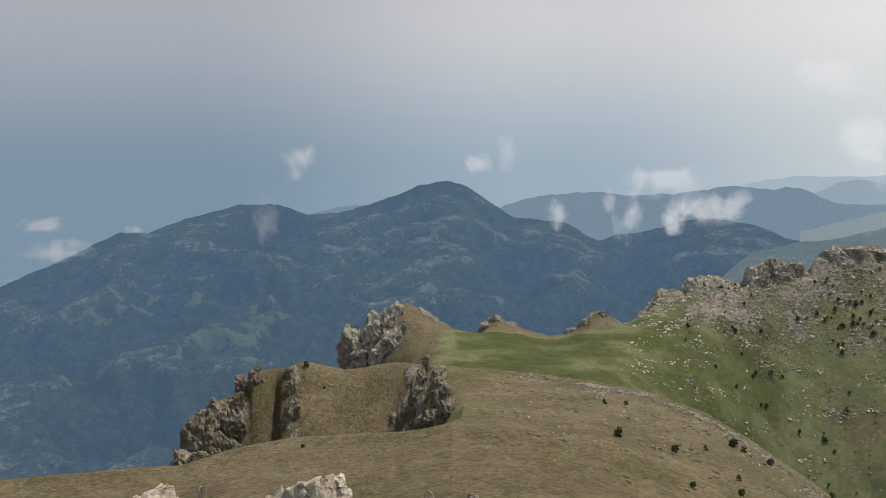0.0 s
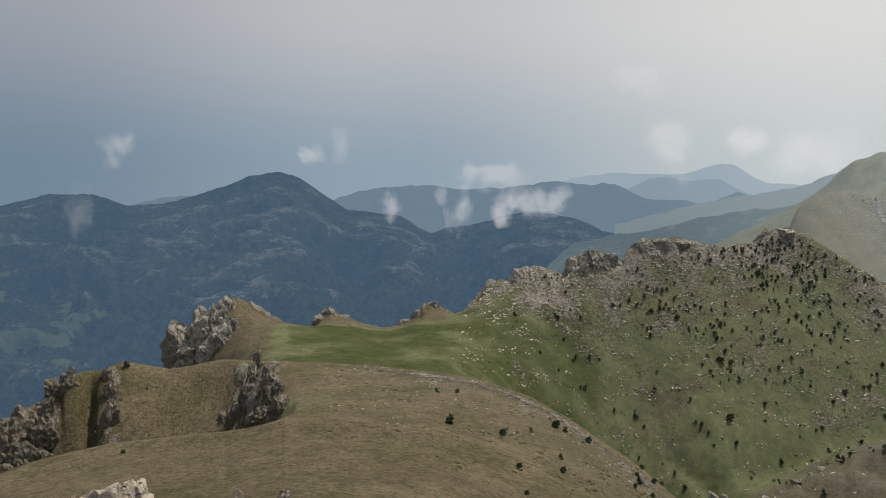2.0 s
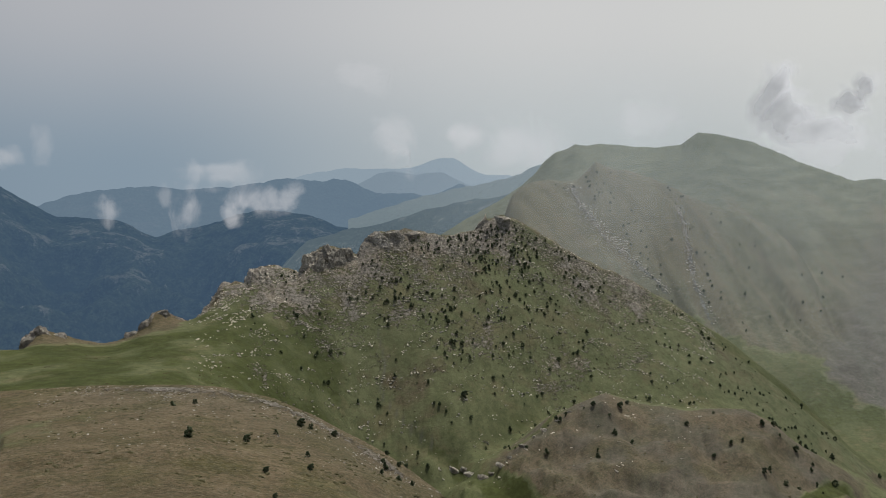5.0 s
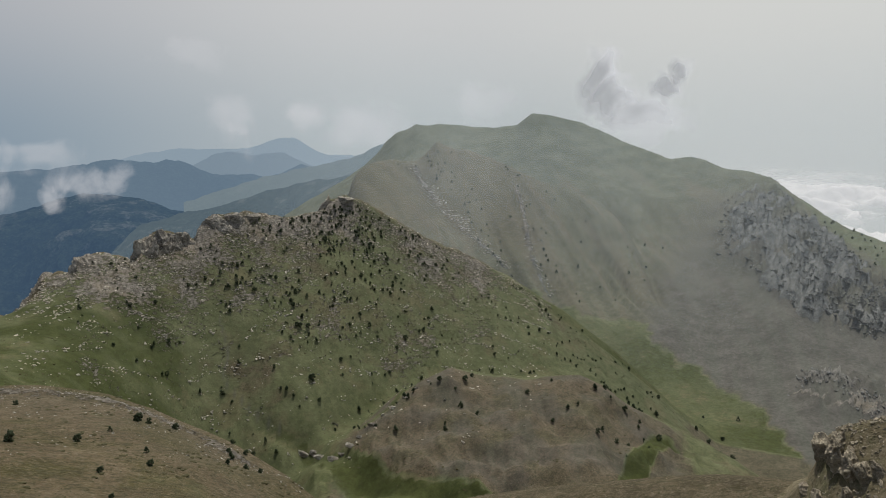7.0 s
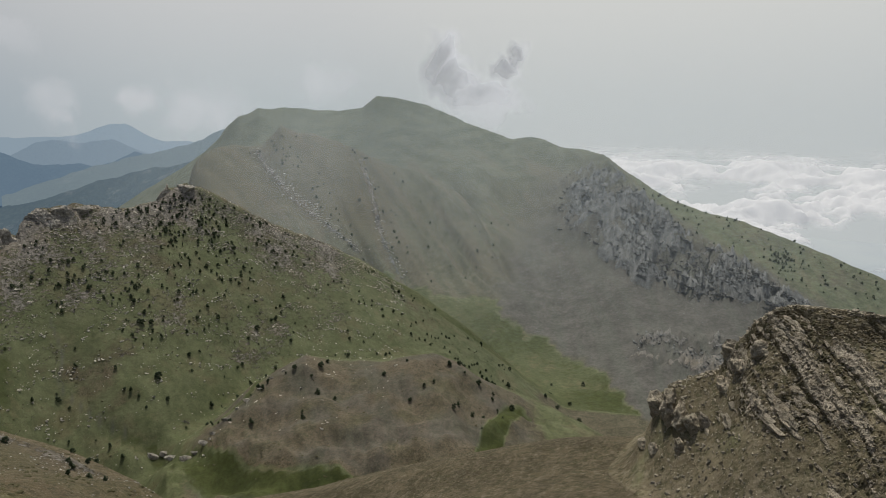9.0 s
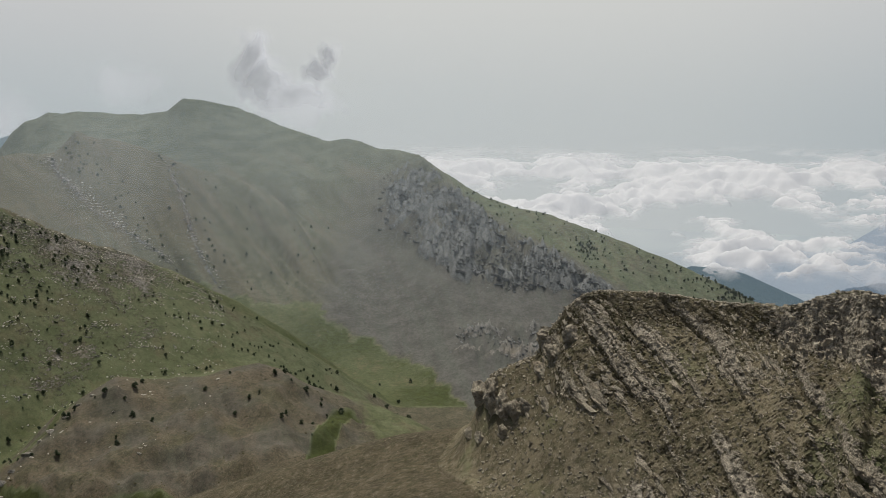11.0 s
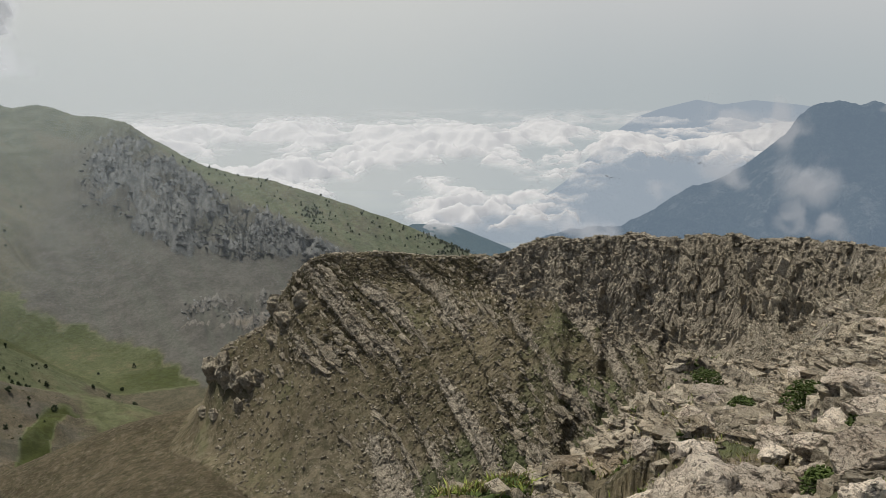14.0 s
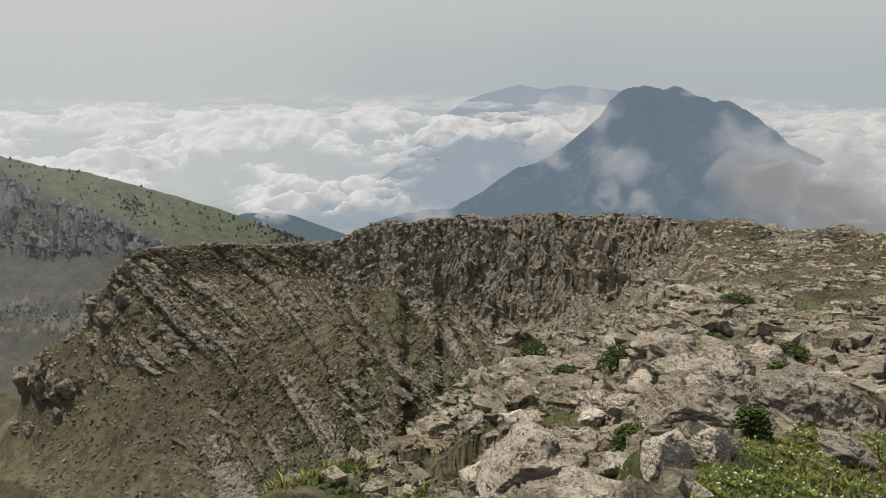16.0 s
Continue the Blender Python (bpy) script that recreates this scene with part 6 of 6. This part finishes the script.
# lone trees: bearing, angle of the foot, height
LONE_TREES = [(21.45, -20.25, 2.0), (17.4, -21.1, 1.7), (23.9, -21.15, 1.7), (22.1, -23.4, 1.3), (18.75, -23.3, 1.2), (27.6, -23.05, 1.1), (28.85, -23.3, 1.3), (29.4, -23.4, 1.2), (19.4, -25.0, 0.9),
              (33.85, -18.55, 4.2), (43.6, -18.6, 2.6), (45.6, -18.6, 3.2), (46.1, -18.3, 2.2), (57.75, -20.1, 3.2), (50.4, -19.35, 2.4), (44.85, -19.3, 1.7), (36.05, -17.15, 2.4), (40.95, -15.65, 3.4),
              (33.6, -14.75, 3.0), (33.0, -14.65, 3.2), (40.3, -16.4, 2.4), (42.3, -15.1, 2.6), (43.4, -16.7, 2.4), (47.8, -16.7, 2.4), (52.4, -21.2, 2.0), (-10.3, -15.75, 2.2), (-9.0, -17.35, 1.0), (-15.35, -20.95, 1.8), (-10.7, -21.4, 0.9)]
for b, angle, tall in LONE_TREES:
    place_trees(MASTERS[1:], np.array([b]), np.array([meet(b, angle)]), [tall], "dark green juniper standing alone on the slope", "trees on the brow")
for master in MASTERS:
    for part in (*master.children, master):
        bpy.data.objects.remove(part)
# ---------------------------------------------------------------- the limestone edge: ribs and rubble
# bare rock where the stream leaves the knoll's foot, and along the knoll's edge: bearing, angle, half width
for k, (b, angle, wide) in enumerate(((33.0, -23.6, 3.2), (33.9, -23.6, 2.6), (34.5, -23.9, 3.4), (35.4, -24.1, 2.6), (36.1, -23.8, 2.2), (36.8, -23.2, 2.6), (37.4, -22.7, 1.8), (38.4, -21.8, 2.2), (39.3, -21.1, 1.6), (40.1, -20.6, 2.4), (41.0, -19.9, 1.8), (41.9, -19.2, 1.6), (42.8, -18.7, 1.4))):
    r = meet(b, angle)
    x, y = plan(b, r)
    ob = new("crag", rock_mesh("crag", (wide, wide * 0.6, wide * 0.42), 600 + k, CRAG, 4, 14, 0.09, 0.08, False))
    ob.matrix_world = pose(x, y, float(ground_at(np.array([b]), np.array([r]))[0]) + 0.05 * wide, 0, 12, -b + (k * 53) % 50 - 25)
    tagged(ob, "low grey limestone outcrop beside the green gully", "rock", "outcrops of the gully")

rng = np.random.RandomState(31)


def rib_blocks():
    """Blocks broken out of the beds, in lines that dip across the face."""
    n = 60000
    b = rng.uniform(74.5, 119, n)
    d = STRATA.at(b)[0]
    near = np.interp(b, [66, 78, 90, 100, 106, 113, 118, 150], [76, 62, 48, 44, 38, 32, 26, 14])
    r = d - (d - near) * rng.uniform(0, 1, n) ** 1.25
    p = edge_at(b, r)
    s = b * 1.36
    u = p[:, 2] * 0.84 + s * 0.55 + 0.8 * perlin(p[:, 0] / 12, p[:, 1] / 12, p[:, 2] / 12) + 0.35 * perlin(p[:, 0] / 3, p[:, 1] / 3, p[:, 2] / 3)
    u = u + 1.5 * perlin(u / 6.0, 1.0, 3.0)
    line = np.abs((u / 1.45) % 1 - 0.5) * 2
    below = STRATA.at(b)[1] - p[:, 2]
    bed = np.floor(u / 1.45)
    thick = 0.8 * perlin(bed * 2.3, s / 14, p[:, 2] / 11) + 0.7 * perlin(p[:, 0] / 9, p[:, 1] / 9, p[:, 2] / 6)
    keep = rng.uniform(0, 1, n) < np.maximum(step(0.50, 0.9, line) * step(-0.15, 0.4, thick), 0.25 * step(7, 3, below) * step(84, 92, b)) * (0.5 + 0.5 * step(24, 8, below)) * step(0.3, 1.2, below)
    calm = quiet(b + 2.5 * perlin(p[:, 0] / 9, p[:, 1] / 9, 6.0), np.degrees(np.arctan2(p[:, 2] - EYE, r)))
    keep &= rng.uniform(0, 1, n) > 0.95 * calm
    p, b, below, line, thick = p[keep], b[keep], below[keep], line[keep], thick[keep]
    size = (0.045 + 0.17 * rng.uniform(0, 1, len(p)) ** 2.8) * np.interp(b, [70, 80, 84, 100, 118], [1.1, 1.1, 1.0, 0.9, 0.7]) * (0.75 + 0.6 * step(0.1, 0.6, thick))
    # lying along the beds, which dip to the right as the summit sees them
    count = len(p)
    ang, slope = np.radians(b), np.radians(29)
    high = 1 - step(3, 7, below)
    across = np.stack([np.cos(ang), -np.sin(ang), np.zeros(count)], -1)
    away = np.stack([np.sin(ang), np.cos(ang), np.zeros(count)], -1)
    up = np.zeros((count, 3)) + (0, 0, 1.0)
    down = -away * np.cos(slope) - up * np.sin(slope)
    along = across + down * (0.95 + rng.normal(0, 0.16, count) + 0.5 * step(10, 22, below) + 1.6 * high)[:, None]
    along /= np.linalg.norm(along, axis=1)[:, None]
    over = up * np.cos(slope) - away * np.sin(slope) + rng.normal(0, 0.12, (count, 3))
    side = np.cross(over, along)
    side /= np.linalg.norm(side, axis=1)[:, None]
    spin = np.stack([along, side, np.cross(along, side)], -1)
    scatter("rib_blocks", BLOCK, p, np.stack([size * rng.uniform(1.2, 2.6, len(size)), size * 0.85, size * 0.6], -1), RIB, "broken grey limestone beds standing out of brown scree", "rock", 8, 0.5, spin=spin)


rib_blocks()


def face_scree():
    n = 15000
    b = 71 + 47 * rng.uniform(0, 1, n) ** 0.8
    d = STRATA.at(b)[0]
    near = np.interp(b, [66, 78, 90, 100, 106, 113, 118, 150], [76, 62, 48, 44, 38, 32, 26, 14])
    r = near + (d - 1.0 - near) * rng.uniform(0, 1, n)
    p = edge_at(b, r)
    keep = rng.uniform(0, 1, n) > 0.45 * step(8, 16, STRATA.at(b)[1] - p[:, 2]) * step(98, 86, b)
    b, r, p = b[keep], r[keep], p[keep]
    n = len(b)
    size = (0.02 + 0.085 * rng.uniform(0, 1, n) ** 4) * np.interp(b, [70, 118], [1.3, 0.8])
    scatter("face_scree", BLOCK, p, np.stack([size * 1.5, size, size * 0.8], -1), RIB, "small grey scree over the brown escarpment", "stone", 18, 0.4, 0.5)


face_scree()


def scarp_columns():
    """Upright blocks between the cracks of the scarp at the top of the face."""
    n = 700
    b = rng.uniform(92, 117.5, n)
    r = STRATA.at(b)[0] - rng.uniform(0.5, 3.8, n)
    p = edge_at(b, r)
    size = 0.06 + 0.24 * rng.uniform(0, 1, n) ** 2.5
    keep = STRATA.at(b)[1] - p[:, 2] > 2.2 * size + 0.3
    b, p, size, n = b[keep], p[keep], size[keep], keep.sum()
    ang = np.radians(b + rng.normal(0, 14, n))
    lean = rng.normal(0, 0.16, n)
    across = np.stack([np.cos(ang), -np.sin(ang), lean], -1)
    across /= np.linalg.norm(across, axis=1)[:, None]
    away = np.stack([np.sin(ang), np.cos(ang), rng.normal(0, 0.2, n)], -1)
    up = np.cross(across, away)
    up /= np.linalg.norm(up, axis=1)[:, None]
    spin = np.stack([across, np.cross(up, across), up], -1)
    scatter("scarp_columns", BLOCK, p, np.stack([size * 0.85, size * 0.55, size * rng.uniform(1.0, 1.9, n)], -1), SCARP, "upright fractured limestone blocks of the scarp", "rock", 19, 0.5, spin=spin)


scarp_columns()


def crest_blocks():
    """Weathered blocks along the upper rim of the scarp."""
    n = 1500
    b = rng.uniform(72, 119, n)
    r = STRATA.at(b)[0] + rng.uniform(-0.9, 1.2, n)
    p = edge_at(b, r)
    size = 0.05 + 0.15 * rng.uniform(0, 1, n) ** 2.2
    scatter("rim_blocks", BLOCK, p - (0, 0, 0.04), np.stack([size * 1.5, size, size * 0.6], -1), RIB, "weathered limestone blocks along the rim of the scarp", "rock", 27, 0.45, 0.2)


crest_blocks()


def top_slabs():
    n = 34000
    b = rng.uniform(88, 140, n)
    r = 9.5 * (48 / 9.5) ** rng.uniform(0, 1, n)
    p = edge_at(b, r)
    d = STRATA.at(b)[0]
    clump = perlin(p[:, 0] / 2.2, p[:, 1] / 2.2, 3.0) + 0.5 * perlin(p[:, 0] / 0.8, p[:, 1] / 0.8, 5.0)
    keep = (r < d + 1) & (rng.uniform(0, 1, n) < step(-0.5, 0.4, clump))
    p, r = p[keep], r[keep]
    size = (0.04 + 0.19 * rng.uniform(0, 1, len(p)) ** 3.2) * np.interp(r, [7, 14, 24, 48], [0.6, 0.8, 0.55, 0.6])
    half = len(p) // 2
    scatter("flat_stones", BLOCK, p[:half], np.stack([size * 1.6, size * 1.1, size * 0.42], -1)[:half], RUBBLE, "flat pale limestone slabs lying on the summit slope", "stone", 9, 0.35, 0.28)
    scatter("loose_stones", BLOCK, p[half:], np.stack([size * 0.95, size * 0.75, size * 0.5], -1)[half:], RUBBLE, "loose pale limestone rubble on the summit slope", "stone", 10, 0.35, 0.4)


top_slabs()

# big boulders at the viewer's feet: bearing, distance, width, depth, height, turn, tilt
BOULDERS = [(107.5, 6.1, 1.05, 0.9, 0.85, 20, -12), (112.6, 6.55, 0.85, 0.8, 0.55, -15, -18), (117.6, 5.0, 0.42, 0.40, 0.42, 10, 6), (120.6, 5.3, 0.50, 0.44, 0.44, -30, 4),
            (120.6, 7.9, 1.25, 1.0, 0.62, 15, -8), (119.4, 6.35, 0.95, 0.8, 0.52, 40, -6), (127.0, 7.1, 1.15, 0.9, 0.60, -10, -5), (113.8, 4.75, 0.95, 0.75, 0.42, 5, 12),
            (115.4, 7.4, 0.60, 0.55, 0.40, 65, 0), (110.4, 7.9, 0.75, 0.6, 0.45, 25, -6), (113.0, 9.6, 0.8, 0.7, 0.45, 50, 0), (117.6, 9.9, 0.9, 0.7, 0.45, 0, 5), (124.5, 10.2, 1.0, 0.8, 0.42, 33, -4),
            (130.5, 9.2, 0.9, 0.8, 0.45, 12, 0), (107.2, 9.9, 0.7, 0.6, 0.5, 70, -10), (109.0, 13.5, 1.0, 0.9, 0.45, 20, 10), (114.5, 15.0, 1.1, 1.0, 0.45, 48, 12), (119.5, 17.5, 1.1, 0.9, 0.4, 10, 12),
            (129.0, 6.0, 0.5, 0.4, 0.3, 0, 0), (109.6, 5.2, 0.5, 0.5, 0.35, 44, 8), (104.6, 7.0, 0.55, 0.5, 0.42, 30, -8)]
for k, (b, r, wide, deep, tall, turn, tilt) in enumerate(BOULDERS):
    wide, deep, tilt = wide * 0.92, deep * 0.92, (tilt + 14 if r < 10 else tilt)
    p = edge_at(np.array([b]), np.array([r]))[0]
    ob = new("boulder", rock_mesh("boulder", (wide * 0.5, deep * 0.5, tall * 0.5), 100 + k, BOULDER, 5 if k < 16 else 4, 14, 0.075, 0.03, False))
    ob.matrix_world = pose(p[0], p[1], p[2] + tall * 0.07, tilt, tilt * 0.5, turn - b)
    tagged(ob, "pale cracked limestone boulder bedded in the summit slope", "boulder", "boulders on the summit")
# smaller rocks bedded between them
rocks = [rock_mesh("boulder", (0.5, 0.42, 0.30), 400 + k, BOULDER, 3, 12, 0.12, 0.05, False) for k in range(7)]
for k in range(110):
    b, r = rng.uniform(102, 136), 4.6 * (13 / 4.6) ** rng.uniform(0, 1)
    if b > np.interp(r, [4, 4.8, 5.4, 6.1, 7.6], [117, 116.5, 117.5, 121, 128]) and r < 7.6:
        continue
    p = edge_at(np.array([b]), np.array([r]))[0]
    wide = rng.uniform(0.16, 0.50) * (0.8 + r / 30)
    ob = new("boulder", rocks[k % 7])
    ob.matrix_world = pose(p[0], p[1], p[2] + 0.06 * wide, rng.uniform(-6, 24), rng.uniform(-12, 12), rng.uniform(0, 360)) @ Matrix.Diagonal((wide, wide, wide * rng.uniform(0.8, 1.3), 1))
    tagged(ob, "small pale limestone block wedged between larger boulders", "boulder", "boulders on the summit")
# sunlit rocks on the brink in front of the first view: bearing, distance, width, top height
for k, (b, r, wide, top) in enumerate(((-21.9, 3.13, 0.27, 0.32), (-10.3, 3.06, 0.34, 0.27), (-12.4, 3.1, 0.20, 0.235), (-8.4, 3.1, 0.22, 0.235), (-1.1, 3.15, 0.10, 0.165), (2.3, 3.2, 0.10, 0.13), (-18.3, 3.17, 0.05, 0.205))):
    x, y = plan(b, r)
    y += REACH
    tall = 0.5
    ob = new("boulder", rock_mesh("boulder", (wide * 0.55, wide * 0.5, tall * 0.5), 160 + k, BOULDER, 4, 10, 0.12, 0.05, False))
    ob.matrix_world = pose(x, y, top - tall * 0.45, 0, 0, 30 * k)
    tagged(ob, "small sunlit limestone rock on the summit's brink", "boulder", "boulders on the summit")

# small stones between the boulders
n = 7000
b, r = rng.uniform(92, 137, n), 3.2 * (12 / 3.2) ** rng.uniform(0, 1, n)
p = edge_at(b, r)
keep = rng.uniform(0, 1, n) < step(-0.4, 0.3, perlin(p[:, 0] / 0.7, p[:, 1] / 0.7, 8.0))
keep &= (b < np.interp(r, [3.9, 4.6, 5.2, 5.9, 7.4], [119, 118.5, 119.5, 123, 130])) | (r > 7.4)
size = 0.015 + 0.085 * rng.uniform(0, 1, n) ** 2.5
scatter("pebbles", BLOCK, p[keep], np.stack([size * 1.4, size, size * 0.75], -1)[keep], RUBBLE, "small broken limestone between the boulders", "stone", 12, 0.35, 0.4)


# ---------------------------------------------------------------- grass and shrubs near by
def blades(name, places, tall, material, label, seed, spread=0.5):
    rng = np.random.RandomState(seed)
    n = len(places)
    a = rng.uniform(0, 6.28, n)
    side = np.stack([np.cos(a), np.sin(a), np.zeros(n)], -1)
    lean = np.stack([rng.normal(0, spread, n), rng.normal(0, spread, n), np.ones(n)], -1)
    h = tall * rng.uniform(0.5, 1.2, n)[:, None]
    w = 0.09 * h
    mid, tip = places + lean * h * 0.55, places + (lean * (1, 1, 0.9)) * h + lean * (1, 1, 0) * h * 0.3
    verts = np.stack([places - side * w, places + side * w, mid + side * w * 0.8, mid - side * w * 0.8, tip], 1)
    k = np.arange(n)[:, None] * 5
    faces = np.concatenate([k + (0, 1, 2), k + (0, 2, 3), k + (3, 2, 4)])
    return tagged(new(name, mesh_of(name, verts.reshape(-1, 3), faces, material)), label, "grass", kind="stuff")


n = 60000
b, r = rng.uniform(116, 138, n), rng.uniform(3.9, 7.4, n)
p = edge_at(b, r)
left_end = np.interp(r, [3.9, 4.6, 5.2, 5.9, 7.4], [119, 118.5, 119.5, 123, 130])
keep = (b > left_end) & (rng.uniform(0, 1, n) < step(-0.45, 0.15, perlin(p[:, 0] / 0.35, p[:, 1] / 0.35, 1.0) + 0.4 * perlin(p[:, 0], p[:, 1], 4.0) + 0.2))
blades("grass_patch", p[keep] - (0, 0, 0.01), 0.036, BLADES, "thick bright green alpine grass between boulders", 1, 0.6)
few = p[keep][::110] + (0, 0, 0.035)
scatter("flowers", LUMP, few, np.full((len(few), 3), 0.008), PETALS, "tiny pale flowers in the green grass", "flower", 14, 0.2)
n = 28000
b, r = rng.uniform(84, 138, n), 5.0 * (40 / 5.0) ** rng.uniform(0, 1, n)
p = edge_at(b, r)
keep = rng.uniform(0, 1, n) < step(0.05, 0.38, perlin(p[:, 0] / 1.3, p[:, 1] / 1.3, 12.0) + 0.3 * perlin(p[:, 0] / 0.3, p[:, 1] / 0.3, 2.0))
p, r = p[keep], r[keep]
blades("grass_tufts", p[::2], 0.065, BLADES, "green grass tufts among the stones", 2)
blades("dry_grass_tufts", p[1::2], 0.07, STRAW, "dry straw-coloured grass among the stones", 3)


n = 44000
b, r = rng.uniform(88, 109, n), 7.5 * (34 / 7.5) ** rng.uniform(0, 1, n)
p = edge_at(b, r)
keep = rng.uniform(0, 1, n) < step(-0.2, 0.35, perlin(p[:, 0] / 1.6, p[:, 1] / 1.6, 15.0)) * step(34, 16, r)
p = p[keep]
blades("slope_grass", p[::3], 0.12, BLADES, "green grass growing on the steep slope below the verge", 4)
blades("slope_straw", p[1::3], 0.12, STRAW, "dry yellowing grass on the steep slope below the verge", 5)
scatter("slope_herbs", LUMP, p[2::3], np.outer(rng.uniform(0.5, 1.5, len(p[2::3])), (0.045, 0.035, 0.028)), SHRUB, "low dark herbs on the steep slope below the verge", "plant", 20, 0.4, 0.4)


def shrub(b, r, wide, tall, seed):
    rng = np.random.RandomState(seed)
    p = edge_at(np.array([b]), np.array([r]))[0]
    n = 750
    a, h = rng.uniform(0, 6.28, n), rng.uniform(0, 1, n)
    d = 0.5 * wide * np.sqrt(rng.uniform(0, 1, n)) * np.sqrt(np.clip(1 - (h * 0.85) ** 2, 0.05, 1))
    places = np.stack([d * np.cos(a), d * np.sin(a), h * tall], -1)
    s = rng.uniform(0.010, 0.024, n) * (0.6 + wide * 0.6)
    v, f = LUMP
    shape = v[None] * (1 + rng.uniform(-0.4, 0.4, (n, len(v), 1))) * np.stack([s * 1.6, s * 0.8, s * 0.5], -1)[:, None]
    verts = np.einsum("nij,nvj->nvi", turns(rng, n, None, 0.8), shape) + places[:, None]
    ob = new("shrub", mesh_of("shrub", verts.reshape(-1, 3), (f[None] + (np.arange(n) * len(v))[:, None, None]).reshape(-1, 3), SHRUB))
    ob.location = (p[0], p[1], p[2] - 0.03)
    tagged(ob, "low dark green shrub growing between limestone blocks", "shrub", "shrubs on the summit")


for k, row in enumerate(((114.7, 10.9, 0.72, 0.36), (113.6, 10.7, 0.45, 0.26), (110.7, 12.2, 0.50, 0.28), (123.2, 6.0, 0.30, 0.28), (117.6, 7.9, 0.28, 0.2), (115.2, 6.3, 0.28, 0.2), (109.8, 6.5, 0.45, 0.22), (112.2, 5.3, 0.35, 0.18),
                         (121.0, 11.5, 0.6, 0.25), (126.0, 12.0, 0.7, 0.25), (122.5, 17.0, 0.9, 0.3), (108.3, 17.0, 0.8, 0.4), (125.5, 9.0, 0.5, 0.2))):
    shrub(*row, 200 + k)
